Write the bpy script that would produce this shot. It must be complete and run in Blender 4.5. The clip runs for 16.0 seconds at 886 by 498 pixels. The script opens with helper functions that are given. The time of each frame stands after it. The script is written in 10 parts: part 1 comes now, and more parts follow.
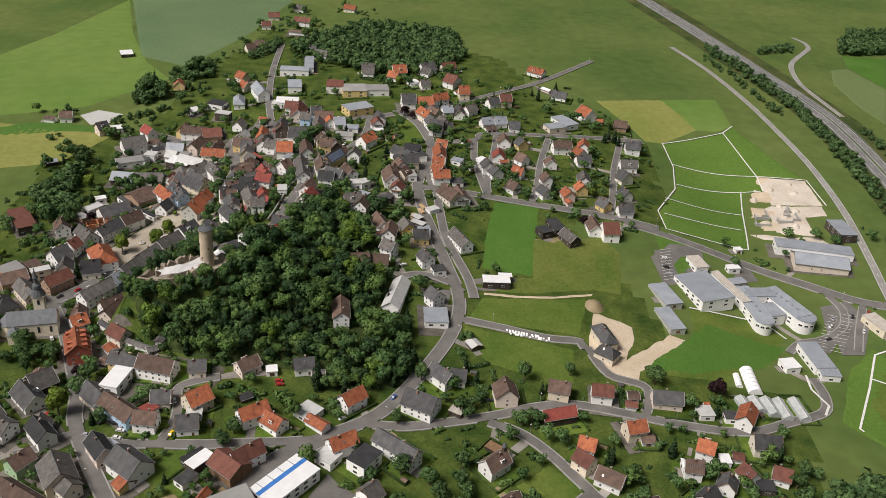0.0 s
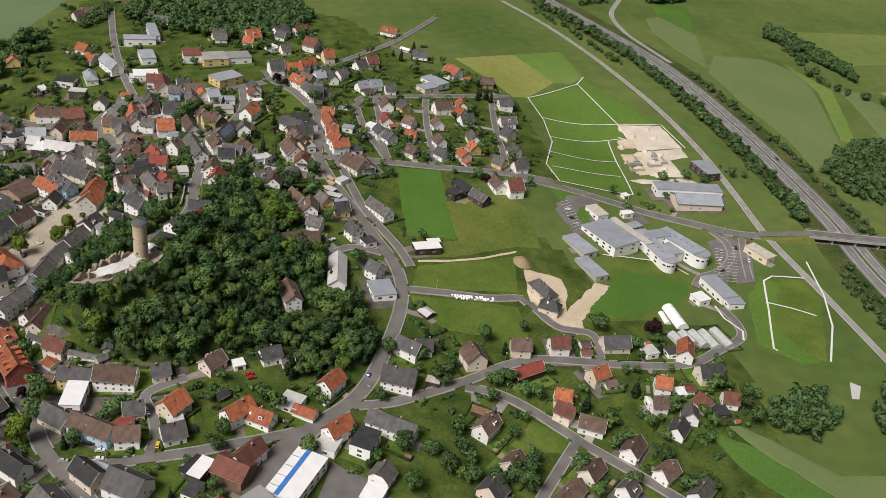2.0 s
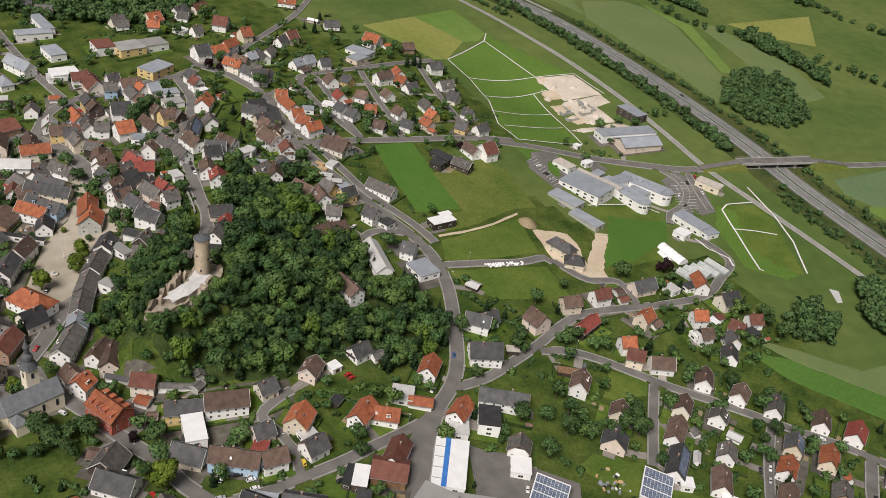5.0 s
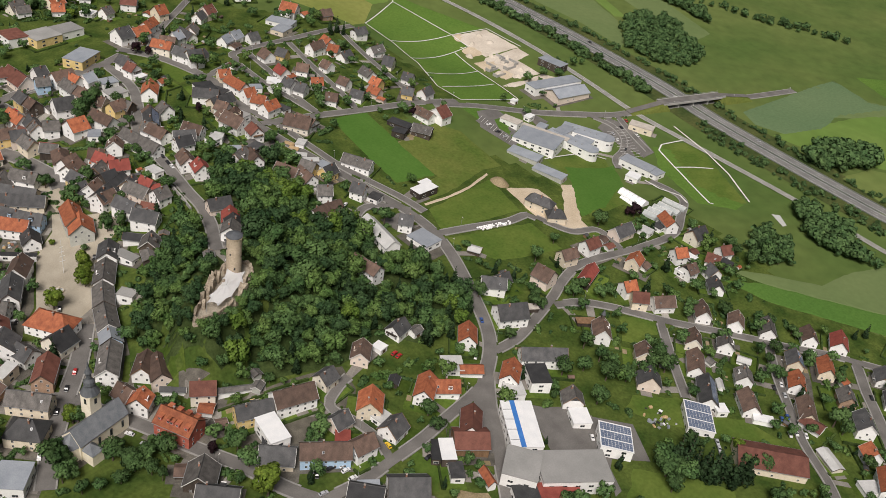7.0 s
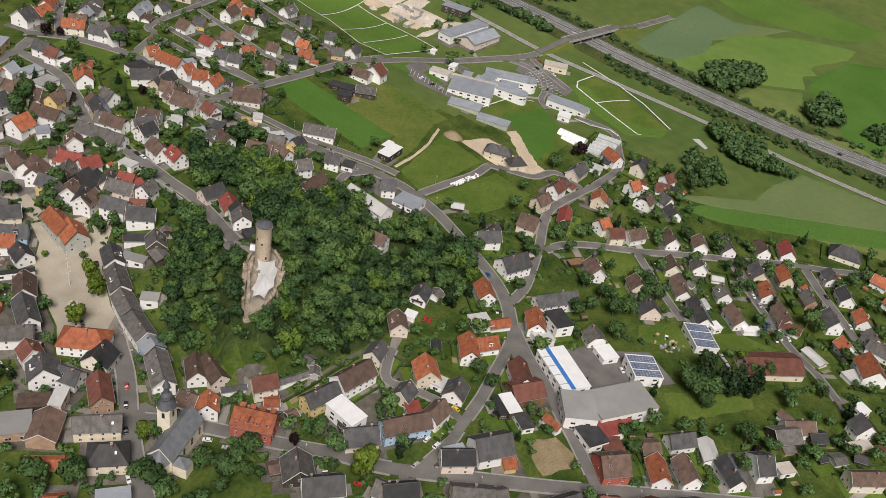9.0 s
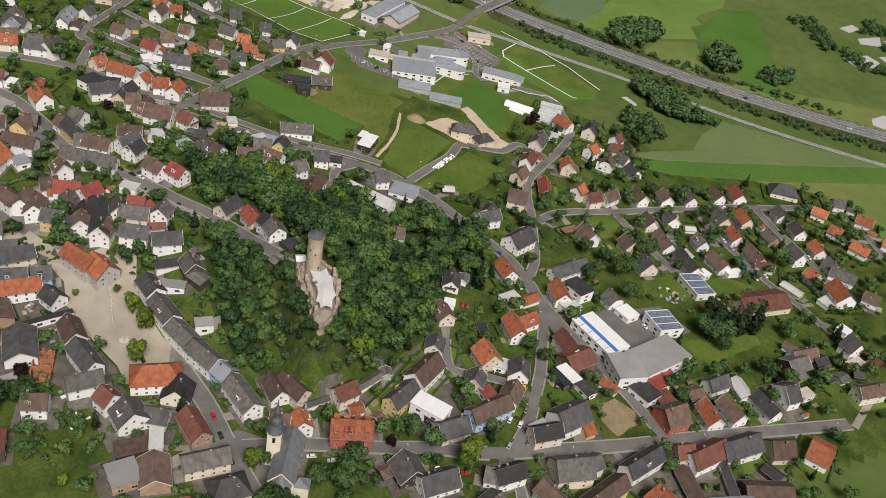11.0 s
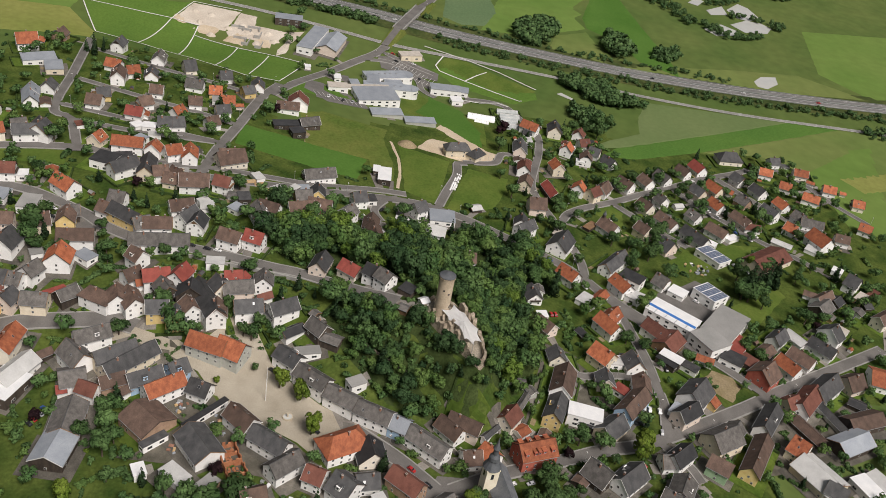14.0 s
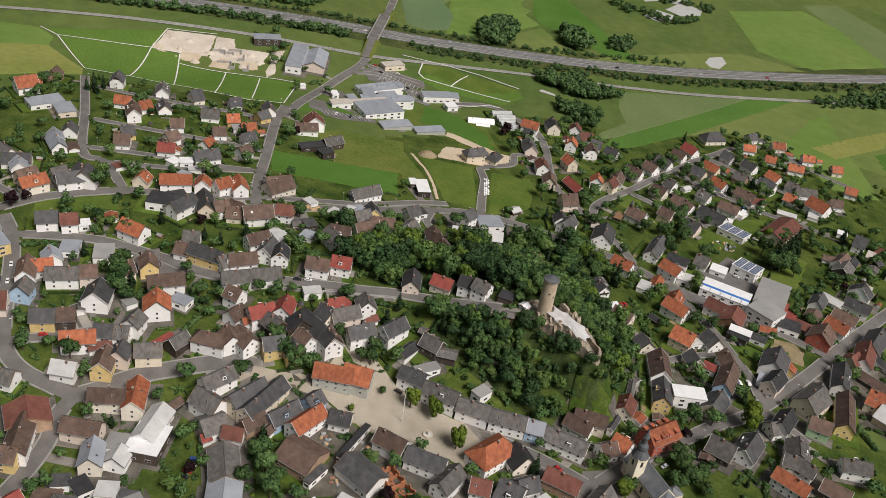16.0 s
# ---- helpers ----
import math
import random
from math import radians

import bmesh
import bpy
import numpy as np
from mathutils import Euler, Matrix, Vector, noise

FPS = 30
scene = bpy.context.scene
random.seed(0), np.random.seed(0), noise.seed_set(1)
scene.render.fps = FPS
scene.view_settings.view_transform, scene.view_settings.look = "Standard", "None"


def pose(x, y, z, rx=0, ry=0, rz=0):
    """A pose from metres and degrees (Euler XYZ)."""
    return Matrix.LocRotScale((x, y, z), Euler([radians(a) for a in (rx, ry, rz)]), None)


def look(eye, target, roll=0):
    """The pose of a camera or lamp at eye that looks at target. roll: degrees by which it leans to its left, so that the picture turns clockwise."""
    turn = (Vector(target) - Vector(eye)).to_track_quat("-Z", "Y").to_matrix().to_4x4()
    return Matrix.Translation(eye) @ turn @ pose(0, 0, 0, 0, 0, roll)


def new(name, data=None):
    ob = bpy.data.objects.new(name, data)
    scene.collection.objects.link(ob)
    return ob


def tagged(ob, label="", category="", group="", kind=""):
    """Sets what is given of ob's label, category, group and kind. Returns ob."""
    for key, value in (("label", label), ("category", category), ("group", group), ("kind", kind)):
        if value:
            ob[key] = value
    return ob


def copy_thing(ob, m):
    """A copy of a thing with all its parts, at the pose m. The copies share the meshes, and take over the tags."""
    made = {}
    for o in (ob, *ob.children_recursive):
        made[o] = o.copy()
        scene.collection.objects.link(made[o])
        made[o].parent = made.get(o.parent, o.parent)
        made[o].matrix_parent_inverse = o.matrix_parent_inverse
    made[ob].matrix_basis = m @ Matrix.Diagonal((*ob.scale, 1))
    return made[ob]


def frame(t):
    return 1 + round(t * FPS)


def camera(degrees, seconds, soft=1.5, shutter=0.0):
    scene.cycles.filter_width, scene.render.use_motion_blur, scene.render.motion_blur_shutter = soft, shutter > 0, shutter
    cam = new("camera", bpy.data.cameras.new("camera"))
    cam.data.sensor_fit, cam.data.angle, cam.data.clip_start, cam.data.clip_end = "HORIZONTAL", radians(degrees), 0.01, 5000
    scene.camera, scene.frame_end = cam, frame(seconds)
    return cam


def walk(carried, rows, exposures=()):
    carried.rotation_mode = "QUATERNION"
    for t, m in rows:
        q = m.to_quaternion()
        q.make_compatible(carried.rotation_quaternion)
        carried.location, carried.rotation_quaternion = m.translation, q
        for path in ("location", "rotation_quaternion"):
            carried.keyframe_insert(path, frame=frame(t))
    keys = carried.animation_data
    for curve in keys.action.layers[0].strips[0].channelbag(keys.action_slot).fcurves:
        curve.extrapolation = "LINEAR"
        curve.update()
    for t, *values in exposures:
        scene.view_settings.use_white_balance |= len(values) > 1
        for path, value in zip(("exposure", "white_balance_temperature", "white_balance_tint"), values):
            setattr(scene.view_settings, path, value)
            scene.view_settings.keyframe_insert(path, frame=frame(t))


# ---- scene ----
cam = camera(51.94, 16.0, soft=0.5)
ROWS = [
    (0.0, 0.96, 3.46, 222.01, 60.492, -3.702, 0.911),
    (0.5, -16.94, 5.27, 222.18, 59.902, -4.575, -3.142),
    (1.0, -34.95, 7.83, 222.27, 59.407, -5.446, -7.542),
    (1.5, -52.91, 11.09, 222.26, 59.114, -6.199, -11.144),
    (2.0, -70.84, 15.20, 222.10, 58.821, -6.675, -14.469),
    (2.5, -88.65, 20.37, 221.77, 58.577, -7.138, -17.407),
    (3.0, -106.31, 26.55, 221.33, 58.385, -7.361, -20.405),
    (3.5, -123.63, 33.58, 220.93, 58.149, -7.682, -23.159),
    (4.0, -140.72, 41.40, 220.79, 57.985, -7.728, -25.874),
    (6.5, -217.03, 89.88, 220.01, 56.733, -7.803, -40.015),
    (7.0, -231.07, 102.31, 220.00, 56.257, -8.165, -43.758),
    (7.5, -244.04, 115.41, 220.26, 55.739, -8.636, -47.372),
    (8.0, -256.15, 129.29, 220.76, 55.145, -8.775, -50.968),
    (8.5, -267.64, 143.93, 221.45, 54.581, -9.100, -54.146),
    (9.0, -278.81, 159.46, 222.36, 54.152, -9.164, -57.434),
    (11.5, -319.74, 245.79, 224.49, 53.891, -9.976, -73.786),
    (12.0, -325.48, 264.19, 224.62, 54.224, -9.894, -76.869),
    (12.5, -330.18, 282.70, 224.36, 54.688, -9.885, -79.815),
    (13.0, -334.09, 301.60, 223.91, 55.232, -9.668, -82.638),
    (13.5, -337.15, 320.83, 223.37, 55.742, -9.551, -85.342),
    (14.0, -339.54, 340.22, 222.87, 56.194, -9.236, -87.905),
    (14.5, -341.11, 359.43, 222.37, 56.501, -9.007, -90.275),
    (15.0, -341.81, 378.60, 221.89, 56.739, -8.634, -92.659),
    (15.5, -341.53, 397.53, 221.40, 56.998, -8.395, -95.006),
    (16.0, -340.48, 417.05, 220.82, 57.356, -8.103, -97.609),
]
SUN, SKY, EXPO = 3.9, 0.046, -0.08
EXPOSURES = [(0.0, EXPO + 0.10), (3.5, EXPO + 0.05), (9.0, EXPO), (16.0, EXPO - 0.02)]
walk(cam, [(t, pose(x, y, z, rx, ry, rz)) for t, x, y, z, rx, ry, rz in ROWS], EXPOSURES)
# ---- light ----
world = bpy.data.worlds.new("overcast_sky")
scene.world = world
world.use_nodes = True
wn = world.node_tree.nodes
sky = wn.new("ShaderNodeTexSky")
sky.sky_type = "NISHITA"
sky.sun_disc = False
sky.sun_elevation, sky.sun_rotation = radians(51), radians(237)
sky.air_density, sky.dust_density, sky.ozone_density = 1.0, 5.0, 1.0
soft_sky = wn.new("ShaderNodeHueSaturation")
soft_sky.inputs["Saturation"].default_value = 0.35
world.node_tree.links.new(sky.outputs[0], soft_sky.inputs["Color"])
world.node_tree.links.new(soft_sky.outputs[0], wn["Background"].inputs[0])
wn["Background"].inputs[1].default_value = SKY
sun_lamp = bpy.data.lights.new("sun", "SUN")
sun_lamp.energy, sun_lamp.angle, sun_lamp.color = SUN, radians(24), (1.0, 0.92, 0.865)
sun = new("sun", sun_lamp)
sun.matrix_world = look((0, 0, 430), (293, 188, 0))

# ---- materials ----
MATS = {}


def surface(name, a, b, scale=0.4, rough=0.85, fine=6.0, grain=0.25, bump=0.15, vary=0.0, metal=0.0, stretch=1.0, island=0.0, spec=0.3, thin=0.0):
    """A weathered surface: two colours mixed by broad stains, darkened by fine grain, with relief; vary: from object to object."""
    m = bpy.data.materials.new(name)
    m.use_nodes = True
    n, l = m.node_tree.nodes, m.node_tree.links
    bsdf = n["Principled BSDF"]
    geo = n.new("ShaderNodeNewGeometry")
    mapping = n.new("ShaderNodeMapping")
    mapping.inputs["Scale"].default_value = (1, 1, stretch)
    l.new(geo.outputs["Position"], mapping.inputs["Vector"])
    broad = n.new("ShaderNodeTexNoise")
    broad.inputs["Scale"].default_value, broad.inputs["Detail"].default_value = scale, 5
    l.new(mapping.outputs[0], broad.inputs["Vector"])
    ramp = n.new("ShaderNodeMapRange")
    ramp.inputs["From Min"].default_value, ramp.inputs["From Max"].default_value = 0.32, 0.68
    l.new(broad.outputs["Fac"], ramp.inputs["Value"])
    mix = n.new("ShaderNodeMix")
    mix.data_type = "RGBA"
    mix.inputs["A"].default_value, mix.inputs["B"].default_value = (*a, 1), (*b, 1)
    l.new(ramp.outputs[0], mix.inputs["Factor"])
    small = n.new("ShaderNodeTexNoise")
    small.inputs["Scale"].default_value, small.inputs["Detail"].default_value = fine, 3
    l.new(mapping.outputs[0], small.inputs["Vector"])
    value = n.new("ShaderNodeMapRange")
    value.inputs["From Min"].default_value, value.inputs["From Max"].default_value = 0.25, 0.75
    value.inputs["To Min"].default_value, value.inputs["To Max"].default_value = 1 - grain, 1 + grain
    l.new(small.outputs["Fac"], value.inputs["Value"])
    hue = n.new("ShaderNodeHueSaturation")
    l.new(mix.outputs["Result"], hue.inputs["Color"])
    last = value.outputs[0]
    for source, amount in (((n.new("ShaderNodeObjectInfo").outputs["Random"], vary),) if vary else ()) + (((geo.outputs["Random Per Island"], island),) if island else ()):
        spread = n.new("ShaderNodeMapRange")
        spread.inputs["To Min"].default_value, spread.inputs["To Max"].default_value = 1 - amount, 1 + amount
        l.new(source, spread.inputs["Value"])
        times = n.new("ShaderNodeMath")
        times.operation = "MULTIPLY"
        l.new(last, times.inputs[0])
        l.new(spread.outputs[0], times.inputs[1])
        last = times.outputs[0]
    l.new(last, hue.inputs["Value"])
    l.new(hue.outputs[0], bsdf.inputs["Base Color"])
    bsdf.inputs["Roughness"].default_value, bsdf.inputs["Metallic"].default_value = rough, metal
    bsdf.inputs["Specular IOR Level"].default_value = spec
    if thin:
        through_light = n.new("ShaderNodeBsdfTranslucent")
        both = n.new("ShaderNodeMixShader")
        both.inputs[0].default_value = thin
        l.new(hue.outputs[0], through_light.inputs["Color"])
        l.new(bsdf.outputs[0], both.inputs[1])
        l.new(through_light.outputs[0], both.inputs[2])
        l.new(both.outputs[0], n["Material Output"].inputs["Surface"])
    if bump:
        relief = n.new("ShaderNodeBump")
        relief.inputs["Strength"].default_value, relief.inputs["Distance"].default_value = bump, 0.15
        l.new(small.outputs["Fac"], relief.inputs["Height"])
        l.new(relief.outputs[0], bsdf.inputs["Normal"])
    MATS[name] = m
    return m


# ground covers
surface("garden_grass", (0.0341, 0.0616, 0.0132), (0.0936, 0.1232, 0.0286), 0.1, 1, 0.9, 0.28, 0.3, spec=0.05)
surface("meadow_land", (0.0732, 0.1198, 0.0315), (0.1220, 0.1559, 0.0473), 0.012, 1, 0.12, 0.14, 0.2, spec=0.05)
surface("verge_grass", (0.040, 0.062, 0.020), (0.092, 0.104, 0.036), 0.05, 1, 0.5, 0.3, 0.3, spec=0.05)
surface("lawn", (0.0670, 0.1160, 0.0209), (0.1231, 0.1600, 0.0351), 0.06, 1, 0.8, 0.16, 0.3, spec=0.05)
surface("rough_grass", (0.0821, 0.1260, 0.0256), (0.1490, 0.1640, 0.0437), 0.05, 1, 0.7, 0.2, 0.3, spec=0.05)
surface("crop", (0.062, 0.140, 0.024), (0.084, 0.166, 0.033), 0.03, 1, 0.8, 0.10, 0.2, spec=0.05)
surface("field_green", (0.1100, 0.1914, 0.0411), (0.1494, 0.2159, 0.0555), 0.010, 1, 0.1, 0.10, 0.2, spec=0.05)
surface("field_meadow", (0.1128, 0.1691, 0.0447), (0.1664, 0.1951, 0.0639), 0.012, 1, 0.1, 0.12, 0.2, spec=0.05)
surface("field_pale", (0.1194, 0.1675, 0.0640), (0.1437, 0.1866, 0.0752), 0.02, 1, 0.3, 0.07, 0.2, spec=0.05)
surface("field_dark", (0.0716, 0.1506, 0.0308), (0.0936, 0.1739, 0.0363), 0.02, 1, 0.8, 0.14, 0.2, spec=0.05)
surface("field_lawn", (0.0797, 0.1517, 0.0286), (0.1063, 0.1800, 0.0352), 0.03, 1, 0.8, 0.16, 0.2, spec=0.05)
surface("field_blue", (0.1045, 0.1643, 0.0800), (0.1298, 0.1855, 0.0920), 0.02, 1, 0.6, 0.12, 0.2, spec=0.05)
# leafy ground with the deep shade between the trees put into its colour
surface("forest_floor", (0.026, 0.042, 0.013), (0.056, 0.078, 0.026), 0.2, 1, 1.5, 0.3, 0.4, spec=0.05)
surface("field_yellow", (0.1852, 0.2138, 0.0555), (0.2483, 0.2511, 0.0797), 0.015, 1, 0.3, 0.12, 0.2, spec=0.05)
surface("asphalt", (0.123, 0.116, 0.109), (0.176, 0.167, 0.157), 0.15, 0.9, 3.0, 0.14, 0.1)
surface("motorway_asphalt", (0.15, 0.148, 0.144), (0.20, 0.197, 0.19), 0.1, 0.9, 2.0, 0.1, 0.1)
surface("country_asphalt", (0.23, 0.226, 0.21), (0.30, 0.295, 0.275), 0.1, 0.9, 2.0, 0.1, 0.1)
surface("concrete", (0.30, 0.295, 0.28), (0.40, 0.39, 0.37), 0.3, 0.9, 4.0, 0.15, 0.15)
surface("kerbstone", (0.24, 0.235, 0.22), (0.32, 0.31, 0.295), 0.3, 0.9, 4.0, 0.15, 0.15)
surface("square_paving", (0.31, 0.275, 0.215), (0.40, 0.36, 0.29), 0.12, 0.9, 3.0, 0.16, 0.15)
surface("plot_lawn", (0.0475, 0.0860, 0.0142), (0.0994, 0.1420, 0.0276), 0.12, 1, 1.0, 0.22, 0.3, island=0.32, spec=0.05)
surface("court_paving", (0.080, 0.075, 0.064), (0.155, 0.142, 0.120), 0.25, 0.95, 2.5, 0.25, 0.2, island=0.3)
surface("hedge_leaves", (0.0255, 0.0467, 0.0127), (0.0595, 0.0892, 0.0238), 0.5, 0.9, 5.0, 0.5, 0.6, island=0.3, spec=0.1)
surface("drive_paving", (0.175, 0.161, 0.143), (0.276, 0.258, 0.230), 0.12, 0.9, 2.5, 0.2, 0.15, island=0.3)
surface("yard_paving", (0.072, 0.068, 0.052), (0.150, 0.136, 0.110), 0.22, 0.95, 3.5, 0.22, 0.2)
surface("sand", (0.46, 0.37, 0.26), (0.58, 0.49, 0.37), 0.1, 0.95, 1.5, 0.16, 0.3)
surface("gravel", (0.46, 0.40, 0.33), (0.62, 0.56, 0.48), 0.07, 0.95, 1.2, 0.14, 0.3)
surface("bare_earth", (0.2112, 0.1672, 0.0880), (0.2992, 0.2376, 0.1496), 0.15, 0.95, 1.5, 0.25, 0.3)
surface("white_gravel", (0.60, 0.60, 0.56), (0.72, 0.71, 0.68), 0.3, 0.9, 3.0, 0.12, 0.1)
surface("road_paint", (0.62, 0.62, 0.60), (0.75, 0.75, 0.73), 0.8, 0.8, 6.0, 0.15, 0.0)
# water whose pale grey base colour holds the sky's reflection
surface("pond_water", (0.55, 0.55, 0.52), (0.50, 0.51, 0.49), 0.1, 0.06, 1.5, 0.05, 0.02, spec=0.6)
surface("rock", (0.26, 0.23, 0.18), (0.36, 0.32, 0.26), 0.4, 0.95, 2.5, 0.35, 0.6)
# roofs
surface("tile_orange", (0.24, 0.075, 0.038), (0.40, 0.135, 0.064), 0.7, 0.8, 5.0, 0.25, 0.25, 0.28, stretch=0.4)
surface("tile_red", (0.20, 0.048, 0.038), (0.28, 0.072, 0.055), 0.5, 0.8, 5.0, 0.18, 0.25, 0.12, stretch=0.4)
surface("tile_maroon", (0.118, 0.046, 0.034), (0.178, 0.074, 0.054), 0.5, 0.8, 5.0, 0.22, 0.25, 0.2, stretch=0.4)
surface("tile_brown", (0.088, 0.060, 0.048), (0.150, 0.100, 0.078), 0.5, 0.85, 5.0, 0.25, 0.25, 0.28, stretch=0.4)
surface("tile_rust", (0.155, 0.078, 0.055), (0.235, 0.12, 0.085), 0.6, 0.85, 5.0, 0.28, 0.25, 0.25, stretch=0.4)
surface("tile_dark", (0.050, 0.051, 0.053), (0.088, 0.087, 0.088), 0.5, 0.7, 5.0, 0.22, 0.25, 0.3, stretch=0.4)
surface("tile_grey", (0.082, 0.077, 0.072), (0.145, 0.135, 0.126), 0.7, 0.85, 5.0, 0.25, 0.25, 0.24, stretch=0.4)
surface("roof_felt_black", (0.028, 0.029, 0.031), (0.045, 0.045, 0.047), 0.4, 0.8, 4.0, 0.2, 0.15, 0.2)
surface("sheet_pale", (0.44, 0.44, 0.43), (0.54, 0.54, 0.53), 0.3, 0.6, 3.0, 0.1, 0.05)
surface("sheet_white", (0.70, 0.71, 0.72), (0.80, 0.80, 0.80), 0.3, 0.5, 3.0, 0.06, 0.05)
surface("sheet_blue_grey", (0.25, 0.275, 0.31), (0.32, 0.345, 0.38), 0.2, 0.5, 3.0, 0.12, 0.05, 0.12)
surface("sheet_grey", (0.25, 0.25, 0.24), (0.31, 0.305, 0.295), 0.15, 0.7, 2.0, 0.08, 0.05, 0.15)
surface("sheet_blue", (0.04, 0.16, 0.47), (0.06, 0.20, 0.53), 0.3, 0.5, 3.0, 0.08, 0.05)
surface("roof_gravel", (0.42, 0.38, 0.33), (0.52, 0.48, 0.43), 0.4, 0.9, 4.0, 0.15, 0.2)
# walls
surface("render_white", (0.80, 0.795, 0.775), (0.86, 0.855, 0.84), 0.5, 0.9, 3.0, 0.07, 0.1, 0.08)
surface("render_ivory", (0.69, 0.64, 0.54), (0.77, 0.72, 0.62), 0.5, 0.9, 3.0, 0.08, 0.1, 0.1)
surface("render_rose", (0.66, 0.56, 0.48), (0.74, 0.64, 0.56), 0.5, 0.9, 3.0, 0.08, 0.1, 0.1)
surface("render_cream", (0.64, 0.56, 0.43), (0.74, 0.66, 0.53), 0.5, 0.9, 3.0, 0.08, 0.1, 0.1)
surface("render_yellow", (0.62, 0.46, 0.19), (0.72, 0.56, 0.27), 0.5, 0.9, 3.0, 0.08, 0.1, 0.12)
surface("render_blue", (0.32, 0.46, 0.62), (0.42, 0.56, 0.70), 0.5, 0.9, 3.0, 0.07, 0.1, 0.1)
surface("render_grey", (0.38, 0.39, 0.35), (0.48, 0.48, 0.44), 0.5, 0.9, 3.0, 0.08, 0.1, 0.08)
surface("render_green", (0.30, 0.46, 0.27), (0.40, 0.55, 0.36), 0.5, 0.9, 3.0, 0.08, 0.1, 0.05)
surface("brick_red", (0.33, 0.085, 0.06), (0.43, 0.13, 0.09), 0.6, 0.9, 5.0, 0.18, 0.2, 0.06)
surface("brick_orange", (0.30, 0.115, 0.055), (0.42, 0.19, 0.10), 0.6, 0.9, 4.0, 0.3, 0.3, 0.06)
surface("brick_pale", (0.33, 0.22, 0.15), (0.45, 0.31, 0.22), 0.6, 0.9, 5.0, 0.2, 0.2, 0.15)
surface("wood_dark", (0.045, 0.036, 0.03), (0.085, 0.066, 0.052), 0.8, 0.9, 7.0, 0.3, 0.2, 0.3, stretch=0.2)
surface("wood_warm", (0.17, 0.10, 0.055), (0.26, 0.16, 0.09), 0.8, 0.9, 7.0, 0.25, 0.2, 0.2, stretch=0.2)
surface("sawn_timber", (0.42, 0.29, 0.15), (0.55, 0.40, 0.23), 0.8, 0.85, 5.0, 0.2, 0.1, 0.2)
surface("castle_stone", (0.22, 0.18, 0.135), (0.42, 0.36, 0.28), 0.5, 0.95, 2.2, 0.4, 0.6)
surface("tower_stone", (0.41, 0.335, 0.245), (0.52, 0.43, 0.325), 0.3, 0.95, 2.2, 0.2, 0.4)
surface("sandstone", (0.42, 0.36, 0.27), (0.52, 0.45, 0.35), 0.6, 0.9, 4.0, 0.15, 0.2)
surface("church_slate", (0.13, 0.142, 0.155), (0.19, 0.2, 0.212), 0.5, 0.6, 4.0, 0.15, 0.15)
surface("render_church", (0.72, 0.65, 0.50), (0.81, 0.75, 0.61), 0.4, 0.9, 3.0, 0.07, 0.1)
surface("slate", (0.075, 0.082, 0.092), (0.115, 0.122, 0.132), 0.5, 0.6, 5.0, 0.2, 0.2)
surface("membrane_white", (0.86, 0.86, 0.86), (0.9, 0.9, 0.9), 0.4, 0.5, 2.0, 0.03, 0.05)
surface("window_glass", (0.022, 0.025, 0.03), (0.04, 0.044, 0.05), 0.6, 0.12, 2.0, 0.1, 0.0, 0.3, spec=0.5)
surface("window_frame", (0.62, 0.61, 0.58), (0.72, 0.71, 0.69), 0.8, 0.6, 4.0, 0.05, 0.0)
surface("door_wood", (0.10, 0.06, 0.035), (0.17, 0.10, 0.06), 0.8, 0.7, 6.0, 0.2, 0.1, 0.3)
surface("chimney_brick", (0.20, 0.10, 0.07), (0.30, 0.17, 0.12), 0.9, 0.9, 6.0, 0.2, 0.2, 0.3)
# panel blue, its base colour paled to stand for the sky mirrored in it
surface("solar_blue", (0.1000, 0.1313, 0.2025), (0.1700, 0.2013, 0.2700), 0.6, 0.2, 4.0, 0.08, 0.0, spec=0.5)
surface("galvanised_steel", (0.38, 0.39, 0.40), (0.48, 0.49, 0.50), 0.6, 0.45, 4.0, 0.1, 0.05, metal=0.6)
surface("greenhouse_glass", (0.36, 0.39, 0.39), (0.52, 0.54, 0.53), 0.5, 0.25, 3.0, 0.1, 0.0, spec=0.5)
surface("rubber", (0.02, 0.02, 0.02), (0.035, 0.035, 0.035), 2, 0.8, 8, 0.1, 0)
# plants
surface("leaf_summer", (0.0436, 0.0914, 0.0305), (0.1017, 0.1695, 0.0574), 0.14, 0.75, 2.0, 0.3, 0.0, 0.32, island=0.32, spec=0.12, thin=0.18)
surface("leaf_mid", (0.0737, 0.1441, 0.0385), (0.1450, 0.2222, 0.0640), 0.14, 0.75, 2.0, 0.28, 0.0, 0.1, island=0.32, spec=0.12, thin=0.18)
surface("leaf_deep", (0.0287, 0.0658, 0.0258), (0.0666, 0.1190, 0.0465), 0.15, 0.75, 2.0, 0.3, 0.0, island=0.3, spec=0.12, thin=0.2)
surface("leaf_fresh", (0.1002, 0.1811, 0.0323), (0.1711, 0.2535, 0.0498), 0.15, 0.75, 2.0, 0.25, 0.0, island=0.3, spec=0.12, thin=0.3)
surface("leaf_far", (0.0594, 0.1166, 0.0442), (0.1158, 0.1884, 0.0690), 0.2, 0.8, 1.2, 0.25, 0.0, island=0.3, spec=0.1, thin=0.2)
surface("leaf_light", (0.10, 0.165, 0.022), (0.16, 0.21, 0.035), 0.25, 0.75, 2.0, 0.25, 0.0, 0.15, island=0.4, spec=0.12, thin=0.18)
